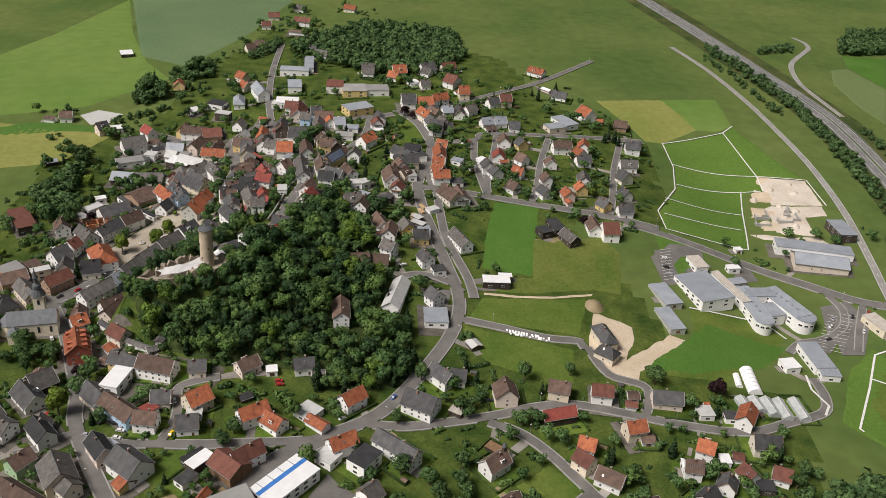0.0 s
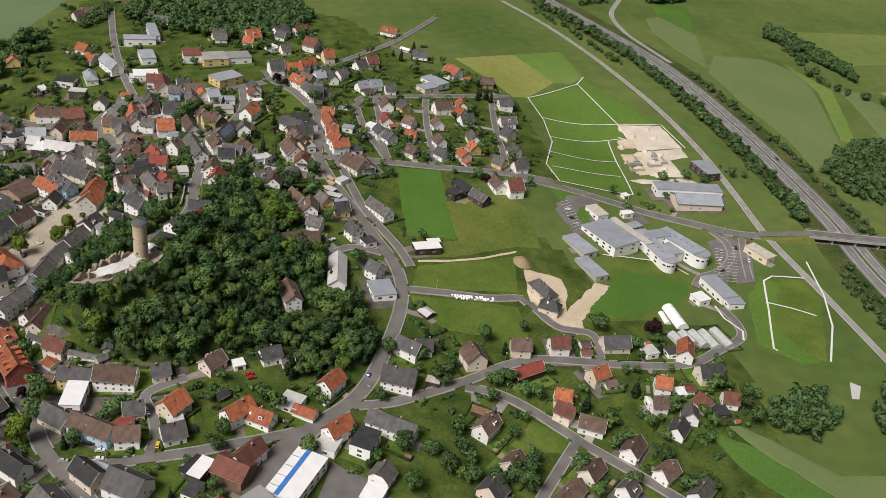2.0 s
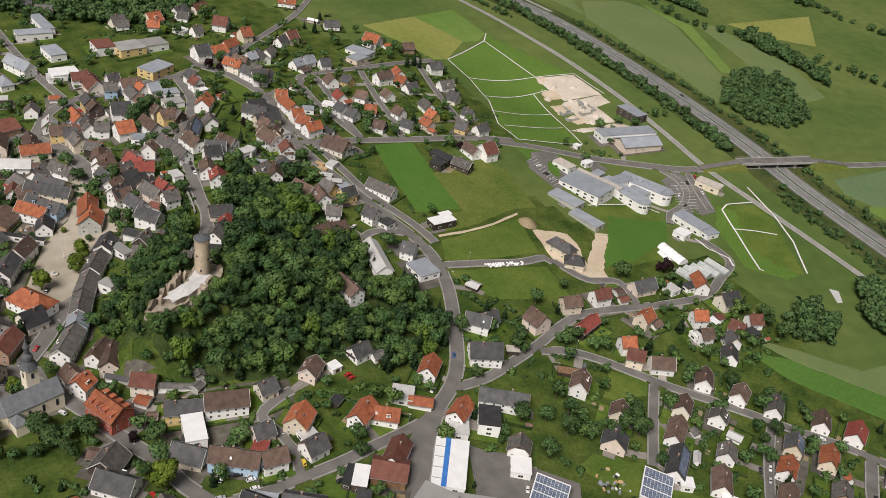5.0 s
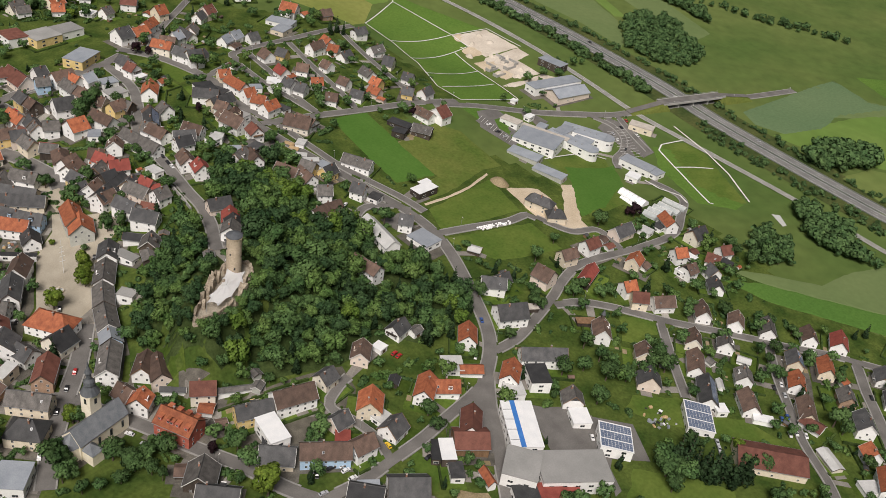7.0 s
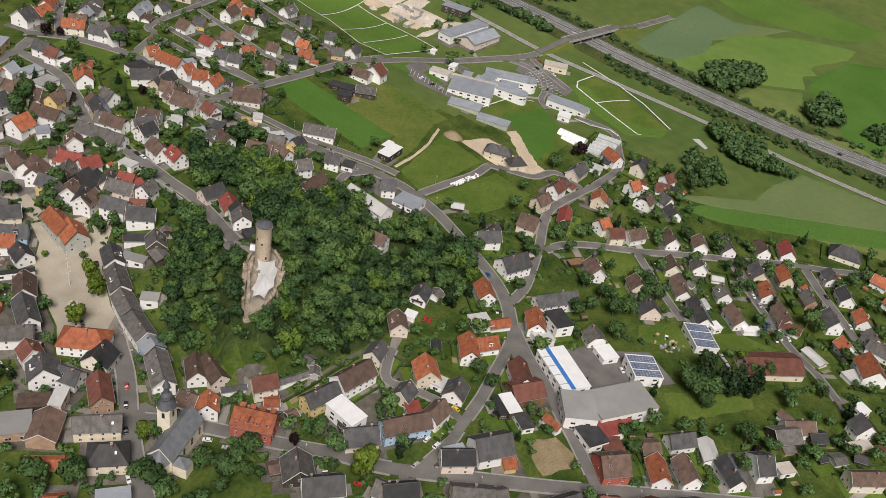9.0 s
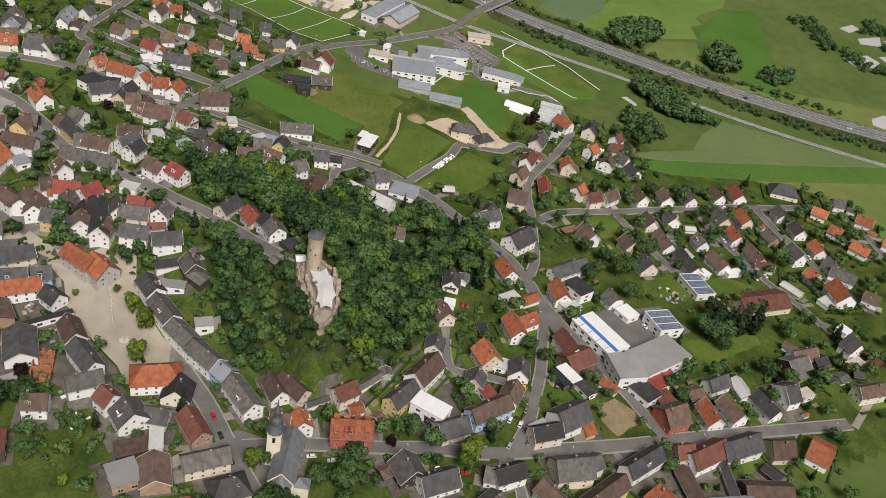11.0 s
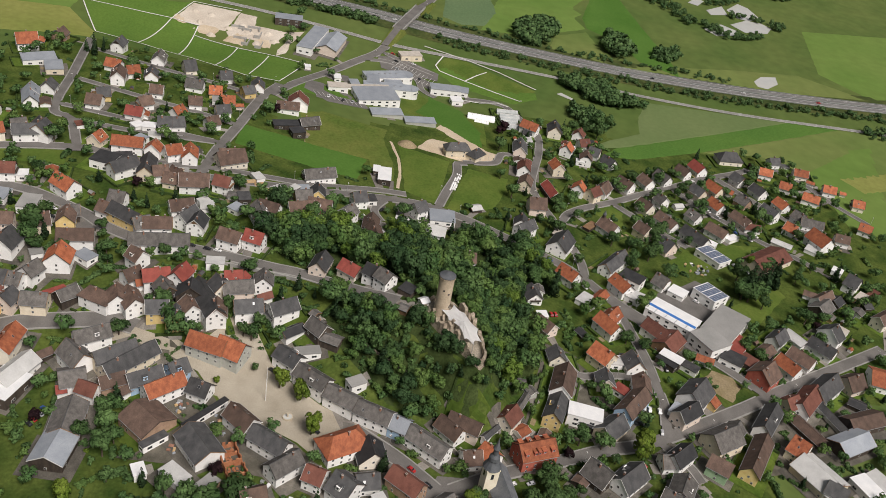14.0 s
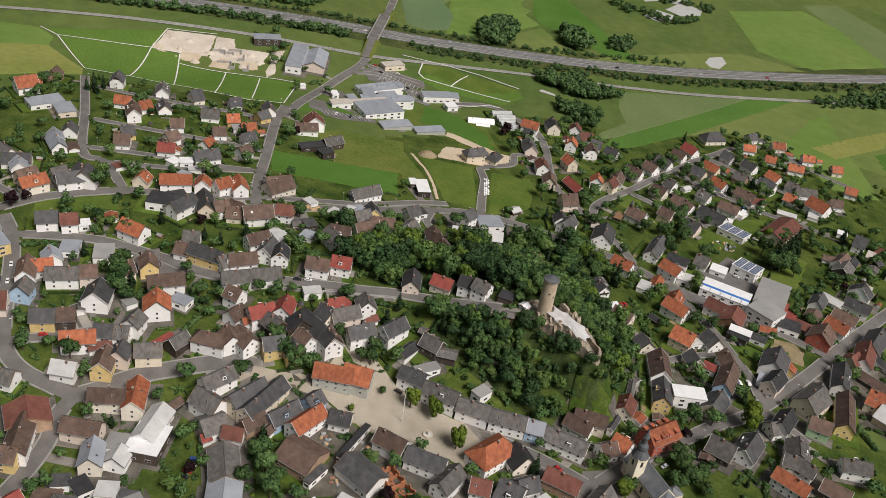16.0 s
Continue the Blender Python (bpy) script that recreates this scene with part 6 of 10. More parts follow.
hall(-180.5, 488.0, 27, 6.2, 5.8, 2.6, 2.6, "w", "w")
hall(-93.7, 584.6, 3, 18.7, 8.2, 4.0, 4.0, "b", "w")
hall(-86.3, 599.1, 8, 5.8, 25.1, 4.0, 4.0, "b", "w")
h(-46.1, 592.0, 9, 8.6, 9.4, 3.0, 7.2, "g", "w")
h(-25.2, 592.6, 18, 9.4, 9.4, 3.0, 7.2, "r", "c")
h(-6.5, 601.3, 33, 10.7, 9.4, 3.0, 7.2, "d", "w")
h(7.6, 607.5, 27, 10.3, 6.9, 3.0, 6.2, "m", "w")
hall(-14.4, 573.5, 32, 6.4, 7.4, 2.6, 2.6, "w", "w")
h(33.9, 274.0, 98, 8.5, 8.9, 4.2, 8.3, "n", "w")
h(54.7, 278.6, 169, 8.3, 7.0, 4.2, 7.4, "n", "c")
barn(53.2, 265.4, 19, 13.3, 6.0, 3.4, 6.2, "R", "k")
shed(22.4, 303.6, 120, 5.6, 5.0, 1.8, 2.7, "z", "k")
h(16.2, 282.1, 173, 6.4, 6.9, 3.0, 6.2, "d", "w")
hall(-131.5, 525.5, 166, 9.9, 8.0, 3.3, 3.3, "k", "w")
villa(-118.8, 528.4, 102, 13.2, 6.9, 3.0, 6.2, "b", "w")
hall(-124.1, 509.4, 171, 8.6, 5.3, 4.5, 4.5, "z", "k")
h(-108.3, 541.3, 116, 17.5, 7.9, 4.2, 7.8, "b", "w")
hall(-89.1, 555.1, 10, 8.4, 14.7, 4.0, 4.0, "b", "w")
hall(-89.4, 528.7, 5, 13.2, 10.1, 3.3, 3.3, "w", "w")
hall(-95.0, 526.5, 0, 6.3, 7.2, 2.6, 2.6, "z", "w")
h(-84.5, 516.3, 176, 7.9, 7.0, 4.2, 7.4, "m", "w")
h(-79.7, 510.9, 95, 17.0, 9.4, 3.0, 7.2, "m", "w")
hall(-63.5, 554.9, 4, 10.4, 12.7, 5.0, 5.0, "m", "w")
hall(-51.0, 550.0, 12, 14.9, 12.9, 4.5, 4.5, "g", "y")
h(-69.5, 511.0, 9, 6.4, 7.2, 3.0, 6.3, "d", "w")
shed(-99.3, 505.1, 170, 5.1, 5.0, 1.8, 2.7, "r", "w")
h(-100.5, 463.4, 168, 6.4, 7.0, 4.2, 7.4, "d", "w")
shed(-79.4, 480.7, 15, 3.4, 5.0, 1.8, 2.7, "g", "w")
hall(-37.0, 553.3, 11, 14.6, 10.9, 4.0, 4.0, "g", "w")
hall(-45.6, 517.5, 33, 16.1, 10.6, 4.5, 4.5, "b", "y")
h(-6.9, 568.2, 18, 6.4, 6.9, 3.0, 6.2, "g", "w")
h(10.7, 575.3, 143, 8.9, 10.4, 4.2, 8.4, "m", "w")
shed(15.4, 562.2, 29, 6.3, 5.0, 1.8, 2.7, "r", "w")
h(18.1, 555.2, 9, 6.9, 8.8, 4.2, 8.3, "r", "c")
h(3.0, 539.9, 32, 10.7, 7.0, 4.2, 7.4, "r", "w")
h(-6.1, 534.0, 13, 11.0, 7.8, 3.0, 6.6, "r", "w")
h(-16.0, 532.6, 10, 8.8, 10.4, 4.2, 8.4, "d", "w")
h(-5.1, 511.1, 126, 11.0, 7.0, 4.2, 7.4, "r", "w")
h(0.3, 514.8, 132, 8.6, 7.0, 4.2, 7.4, "n", "c")
h(7.8, 519.4, 20, 6.4, 7.0, 4.2, 7.4, "b", "w")
h(2.2, 492.5, 173, 7.9, 9.9, 4.2, 8.4, "d", "w")
h(8.1, 495.4, 26, 6.4, 6.9, 3.0, 6.2, "d", "w")
h(15.3, 522.1, 95, 11.9, 6.9, 3.0, 6.2, "d", "w")
h(21.9, 527.8, 44, 8.1, 6.9, 3.0, 6.2, "g", "w")
h(36.3, 543.7, 31, 7.8, 6.9, 3.0, 6.2, "d", "w")
h(43.9, 547.3, 17, 7.7, 8.1, 4.2, 7.9, "m", "w")
h(34.3, 510.7, 24, 13.4, 6.9, 3.0, 6.2, "b", "w")
shed(33.9, 503.8, 23, 6.6, 5.0, 1.8, 2.7, "n", "w")
shed(-23.9, 478.4, 12, 5.0, 5.0, 1.8, 2.7, "r", "w")
hall(-46.4, 489.1, 0, 7.9, 6.5, 2.6, 2.6, "b", "w")
hall(-49.0, 476.9, 5, 9.6, 6.9, 3.0, 3.0, "g", "w")
h(-57.1, 460.0, 13, 7.5, 7.0, 4.2, 7.4, "n", "y")
hall(-9.2, 456.4, 24, 10.9, 11.4, 3.5, 3.5, "d", "w")
h(-28.1, 581.2, 160, 7.0, 6.9, 3.0, 6.2, "r", "w")
h(39.4, 512.0, 21, 7.8, 6.9, 3.0, 6.2, "b", "w")
h(47.9, 507.6, 2, 6.5, 6.9, 3.0, 6.2, "d", "w")
hall(79.9, 525.3, 31, 9.4, 15.8, 3.0, 3.0, "b", "w")
hall(72.8, 515.1, 25, 11.1, 8.1, 3.0, 3.0, "b", "c")
h(94.2, 536.9, 121, 10.4, 9.4, 4.2, 8.4, "r", "w")
shed(103.2, 534.2, 14, 6.0, 5.0, 1.8, 2.7, "r", "w")
h(114.5, 528.0, 176, 7.9, 6.9, 3.0, 6.2, "n", "e")
h(40.9, 484.0, 91, 7.0, 7.9, 3.0, 6.6, "n", "w")
h(37.2, 464.5, 88, 7.8, 6.9, 3.0, 6.2, "R", "w")
shed(39.9, 461.3, 9, 5.0, 5.0, 1.8, 2.7, "r", "w")
hall(28.5, 455.2, 8, 5.0, 5.6, 2.6, 2.6, "w", "w")
h(34.9, 444.6, 117, 6.4, 7.4, 3.0, 6.4, "d", "w")
h(50.9, 483.5, 115, 6.4, 6.9, 3.0, 6.2, "d", "y")
h(50.1, 463.9, 133, 6.4, 6.9, 3.0, 6.2, "n", "w")
h(47.1, 447.7, 153, 6.4, 6.9, 3.0, 6.2, "r", "w")
h(43.9, 430.9, 133, 6.4, 6.9, 3.0, 6.2, "n", "w")
h(65.8, 463.0, 97, 6.4, 6.9, 3.0, 6.2, "n", "w")
h(62.2, 443.4, 105, 6.4, 6.9, 3.0, 6.2, "n", "w")
h(73.8, 484.1, 12, 10.9, 7.0, 4.2, 7.4, "n", "w")
h(87.4, 490.8, 83, 8.1, 6.9, 3.0, 6.2, "r", "w")
h(83.9, 480.3, 121, 6.4, 6.9, 3.0, 6.2, "r", "w")
h(84.9, 471.3, 14, 8.5, 6.9, 3.0, 6.2, "d", "w")
h(82.8, 448.9, 89, 8.9, 6.9, 3.0, 6.2, "g", "w")
h(80.2, 437.9, 101, 6.4, 6.9, 3.0, 6.2, "r", "y")
h(117.4, 498.3, 179, 8.8, 7.0, 4.2, 7.4, "d", "w")
h(111.4, 475.3, 5, 9.9, 6.9, 3.0, 6.2, "g", "w")
h(106.5, 458.1, 122, 6.4, 8.9, 3.0, 7.1, "d", "w")
h(103.9, 438.4, 115, 6.4, 6.9, 3.0, 6.2, "d", "w")
hall(73.0, 435.0, 13, 5.7, 5.4, 2.6, 2.6, "g", "w")
hall(22.4, 451.0, 11, 3.4, 5.3, 2.0, 2.0, "z", "w")
h(90.0, 397.7, 7, 8.4, 10.4, 4.2, 8.4, "m", "w")
h(101.2, 420.9, 11, 8.1, 6.9, 3.0, 6.2, "d", "w")
hall(-133.9, 450.4, 165, 12.6, 10.1, 4.0, 4.0, "w", "k")
h(-119.6, 416.8, 143, 19.3, 7.0, 4.2, 7.4, "d", "c")
h(-109.8, 386.1, 69, 9.8, 9.3, 4.2, 8.4, "r", "g")
h(-94.2, 428.8, 20, 7.6, 7.1, 4.2, 7.5, "n", "w")
h(-100.1, 407.4, 12, 6.4, 7.0, 4.2, 7.4, "d", "y")
h(-89.1, 405.1, 9, 6.4, 10.4, 4.2, 8.4, "k", "k")
shed(-91.5, 406.1, 171, 4.2, 5.3, 2.3, 4.0, "R", "w")
h(-95.5, 394.8, 13, 8.0, 7.0, 4.2, 7.4, "n", "w")
h(-90.1, 373.3, 128, 10.3, 7.0, 4.2, 7.4, "d", "w")
shed(-84.8, 380.8, 129, 5.8, 3.2, 2.3, 4.0, "m", "w")
h(-81.3, 411.1, 165, 8.0, 7.0, 4.2, 7.4, "R", "w")
h(-79.1, 382.3, 9, 6.4, 7.0, 4.2, 7.4, "g", "w")
shed(-77.7, 390.3, 167, 5.3, 5.1, 2.3, 4.0, "R", "w")
hall(-70.9, 401.3, 9, 4.3, 6.3, 3.0, 3.0, "z", "w")
h(-64.6, 423.3, 103, 21.5, 7.0, 4.2, 7.4, "g", "w")
h(-50.9, 413.1, 177, 7.9, 7.0, 4.2, 7.4, "k", "w")
hall(-35.8, 413.3, 17, 6.2, 5.0, 3.3, 3.3, "z", "w")
h(-57.8, 399.0, 76, 8.8, 7.0, 4.2, 7.4, "n", "w")
h(-56.3, 390.2, 76, 7.6, 7.0, 4.2, 7.4, "R", "w")
h(-13.3, 431.0, 55, 6.4, 6.9, 3.0, 6.2, "n", "c")
hall(-9.7, 431.6, 16, 4.8, 7.8, 3.0, 3.0, "g", "w")
h(-12.8, 443.7, 9, 13.2, 7.0, 4.2, 7.4, "d", "c")
h(5.9, 431.0, 13, 9.0, 7.0, 4.2, 7.4, "r", "w")
hall(14.4, 432.3, 13, 5.6, 6.4, 2.0, 2.0, "d", "w")
h(4.1, 446.0, 0, 6.4, 7.0, 4.2, 7.4, "r", "w")
h(-15.5, 411.7, 80, 7.2, 7.0, 4.2, 7.4, "m", "w")
h(-30.9, 389.6, 76, 8.7, 7.0, 4.2, 7.4, "n", "w")
hall(-21.6, 401.6, 20, 6.3, 4.8, 3.0, 3.0, "d", "k")
h(-16.7, 371.1, 86, 10.0, 7.0, 4.2, 7.4, "n", "w")
hall(-20.5, 371.5, 16, 5.2, 3.6, 2.6, 2.6, "m", "w")
hall(-23.3, 373.2, 15, 2.9, 5.2, 2.6, 2.6, "z", "w")
h(-64.2, 364.2, 169, 9.3, 6.9, 3.0, 6.2, "d", "w")
h(-15.9, 359.2, 150, 6.5, 7.0, 4.2, 7.4, "g", "w")
h(-19.9, 349.1, 0, 9.1, 6.9, 3.0, 6.2, "n", "w")
h(-27.8, 347.1, 13, 8.3, 6.9, 3.0, 6.2, "n", "w")
shed(-24.8, 343.7, 12, 3.9, 2.4, 1.8, 2.7, "z", "w")
h(0.9, 356.4, 119, 6.4, 7.0, 4.2, 7.4, "d", "w")
hall(6.8, 351.8, 20, 5.8, 5.1, 2.6, 2.6, "d", "w")
hall(32.6, 347.4, 3, 11.9, 5.9, 3.3, 3.3, "w", "k")
hall(36.7, 351.6, 3, 5.8, 3.0, 3.0, 3.0, "w", "k")
barn(-10.6, 328.2, 80, 22.2, 7.5, 3.4, 6.2, "z", "w")
h(5.6, 329.8, 131, 6.4, 7.0, 4.2, 7.4, "d", "w")
hall(6.6, 318.9, 5, 9.7, 11.2, 2.6, 2.6, "b", "w")
hall(-0.8, 380.2, 13, 5.4, 4.4, 3.0, 3.0, "b", "w")
h(-2.2, 374.1, 10, 7.5, 6.9, 3.0, 6.2, "d", "y")
h(71.0, 278.6, 176, 8.2, 7.0, 4.2, 7.4, "m", "w")
shed(83.6, 280.7, 1, 4.5, 5.0, 1.8, 2.7, "n", "w")
shed(82.1, 275.6, 175, 4.5, 4.0, 1.8, 2.7, "m", "w")
h(96.3, 279.4, 178, 11.8, 7.6, 3.0, 6.5, "d", "w")
hall(110.3, 274.9, 8, 5.7, 5.9, 2.6, 2.6, "z", "w")
h(125.3, 272.6, 63, 10.1, 7.0, 4.2, 7.4, "r", "w")
hall(120.3, 274.0, 0, 5.5, 4.7, 2.6, 2.6, "d", "w")
h(128.5, 258.2, 179, 10.0, 8.1, 4.2, 7.9, "d", "w")
h(80.7, 260.6, 18, 7.9, 7.0, 4.2, 7.4, "r", "c")
shed(85.3, 257.9, 5, 5.1, 5.0, 1.8, 2.7, "n", "w")
h(62.2, 250.4, 162, 6.4, 7.0, 4.2, 7.4, "r", "w")
h(105.2, 253.0, 159, 6.5, 7.0, 4.2, 7.4, "r", "w")
hall(111.7, 249.8, 1, 3.5, 4.7, 2.6, 2.6, "w", "w")
shed(117.2, 252.3, 169, 4.1, 4.5, 1.8, 2.7, "m", "w")
h(98.5, 243.0, 174, 6.4, 7.0, 4.2, 7.4, "n", "w")
hall(97.2, 245.8, 179, 3.6, 4.6, 2.6, 2.6, "w", "w")
hall(123.0, 238.1, 179, 5.8, 5.3, 2.6, 2.6, "k", "k")
h(130.1, 243.6, 161, 6.4, 6.9, 3.0, 6.2, "m", "w")
hall(129.3, 360.6, 21, 17.2, 23.7, 4.6, 4.6, "b", "w")
hall(143.7, 367.4, 19, 4.3, 27.4, 3.0, 3.0, "c", "w")
hall(131.0, 382.2, 14, 6.4, 11.0, 3.3, 3.3, "c", "w")
hall(109.9, 352.8, 17, 8.3, 17.2, 2.2, 2.2, "b", "g")
hall(108.4, 334.3, 14, 7.0, 16.8, 2.2, 2.2, "b", "g")
hall(157.1, 364.5, 7, 12.1, 7.1, 4.6, 4.6, "b", "w")
hall(157.9, 351.8, 19, 10.9, 10.3, 4.6, 4.6, "b", "w")
hall(149.5, 384.6, 13, 6.2, 3.8, 2.6, 2.6, "w", "w")
hall(149.3, 374.5, 19, 7.5, 5.1, 2.0, 2.0, "b", "g")
hall(169.7, 321.4, 7, 8.5, 18.3, 4.0, 4.0, "b", "w")
hall(171.7, 310.3, 178, 8.0, 5.7, 3.0, 3.0, "b", "w")
hall(156.2, 314.4, 15, 6.7, 6.7, 3.0, 3.0, "w", "w")
hall(195.6, 406.0, 172, 37.6, 9.3, 4.0, 4.0, "b", "w")
barn(195.2, 394.5, 172, 26.0, 13.0, 3.4, 6.2, "b", "w")
hall(216.1, 424.7, 7, 8.9, 16.7, 4.5, 4.5, "b", "k")
hall(156.7, 402.9, 11, 3.5, 3.2, 2.0, 2.0, "w", "w")
villa(76.5, 313.7, 106, 13.4, 7.0, 4.2, 7.4, "d", "c")
villa(76.4, 303.7, 144, 9.1, 6.9, 3.0, 6.2, "d", "c")
works_hall(-39.7, 220.8, 54, 20.9, 10.6, 4.6, 4.6, "w", "w")
hall(-53.6, 208.2, 34, 12.6, 11.2, 5.9, 5.9, "g", "w")
hall(-39.4, 198.3, 145, 23.0, 13.2, 5.3, 5.3, "g", "w")
town_hall(-128.8, 283.5, 114, 13.1, 9.2, 5.6, 9.2, "r", "r")
hall(-54.0, 276.7, 13, 4.0, 4.0, 2.0, 2.0, "w", "w")
h(-136.9, 235.8, 156, 9.3, 7.9, 4.2, 7.0, "g", "w")
h(-42.5, 280.1, 15, 7.7, 6.8, 3.0, 5.9, "d", "w")
shed(-36.4, 277.0, 6, 4.8, 4.0, 2.3, 3.3, "g", "w")
h(-44.9, 587.0, 176, 7.5, 6.8, 3.0, 5.9, "g", "w")
h(-6.7, 594.0, 153, 6.6, 6.8, 3.0, 5.9, "g", "w")
h(68.8, 611.5, 147, 11.8, 6.8, 3.0, 5.9, "r", "w")
h(80.3, 567.0, 165, 9.9, 6.8, 3.0, 5.9, "d", "w")
shed(73.3, 579.9, 135, 7.0, 3.6, 1.8, 2.6, "w", "w")
h(-80.7, 621.8, 163, 10.0, 6.8, 3.0, 5.9, "g", "w")
h(-116.1, 754.8, 161, 8.8, 6.8, 3.0, 5.9, "g", "w")
h(-106.8, 707.2, 172, 12.7, 6.9, 4.2, 7.0, "m", "w")
h(-132.5, 725.2, 9, 8.9, 6.8, 3.0, 5.9, "m", "w")
h(-132.9, 694.9, 8, 7.3, 6.8, 3.0, 5.9, "m", "w")
h(-132.8, 632.0, 33, 6.6, 6.8, 3.0, 5.9, "n", "w")
h(-127.7, 639.9, 7, 6.6, 6.8, 3.0, 5.9, "n", "w")
shed(-107.2, 681.1, 172, 12.3, 4.6, 2.3, 3.3, "n", "w")
h(-89.8, 631.6, 168, 8.4, 6.8, 3.0, 5.9, "d", "w")
h(-75.6, 762.7, 166, 10.0, 6.8, 3.0, 5.9, "r", "w")
h(-211.7, 495.8, 10, 7.1, 6.8, 3.0, 5.9, "n", "w")
shed(-220.1, 493.3, 173, 6.2, 4.6, 2.3, 3.3, "n", "w")
h(-106.5, 211.9, 143, 8.9, 6.9, 4.2, 7.0, "g", "w")
hall(-174.5, 332.4, 140, 8.1, 8.6, 3.3, 3.3, "g", "e")
shed(-98.7, 287.2, 86, 3.0, 3.3, 1.8, 2.6, "g", "g")
shed(-100.6, 283.3, 34, 3.8, 3.3, 1.8, 2.6, "g", "g")

def roofless_ruin(x, y, turn, length, width):
    """Bare brick walls of a roofless building, broken along the top, with a cross wall and rubble between."""
    rnd = random.Random(77)
    ruin = thing("ruin", pose(x, y, h1(x, y), 0, 0, turn), "roofless orange brick ruin with broken walls and rubble", "ruin")
    L, W = length / 2, width / 2
    for ax, ay, bx, by in ((-L, -W, L, -W), (L, -W, L, W), (L, W, -L, W), (-L, W, -L, -W), (-L * 0.2, -W, -L * 0.2, W), (L * 0.45, -W, L * 0.45, W)):
        bm = bmesh.new()
        d = Vector((bx - ax, by - ay, 0))
        n = max(2, int(d.length / 0.8))
        s = Vector((-d.y, d.x, 0)).normalized() * 0.2
        for i in range(n):
            p, q, top = Vector((ax, ay, 0)) + d * i / n, Vector((ax, ay, 0)) + d * (i + 1) / n, rnd.uniform(1.2, 3.1)
            low = [bm.verts.new(c - Vector((0, 0, 1.5))) for c in (p - s, q - s, q + s, p + s)]
            high = [bm.verts.new(c + Vector((0, 0, top + rnd.uniform(-0.2, 0.2)))) for c in (p - s, q - s, q + s, p + s)]
            bm.faces.new(high)
            for k in range(4):
                bm.faces.new((low[k], low[(k + 1) % 4], high[(k + 1) % 4], high[k]))
        part("brick_wall", bm, "brick_orange", ruin)
    bm = bmesh.new()
    for i in range(60):
        u, v, r = rnd.uniform(-L, L) * 0.9, rnd.uniform(-W, W) * 0.85, rnd.uniform(0.15, 0.5)
        box(bm, u - r, v - r * 0.7, -0.3, u + r, v + r * 0.7, rnd.uniform(0.25, 0.7))
    tagged(part("rubble", bm, "brick_orange", ruin, "fallen brick rubble"), kind="stuff")


roofless_ruin(-151.6, 376.6, 30, 12.6, 5.6)


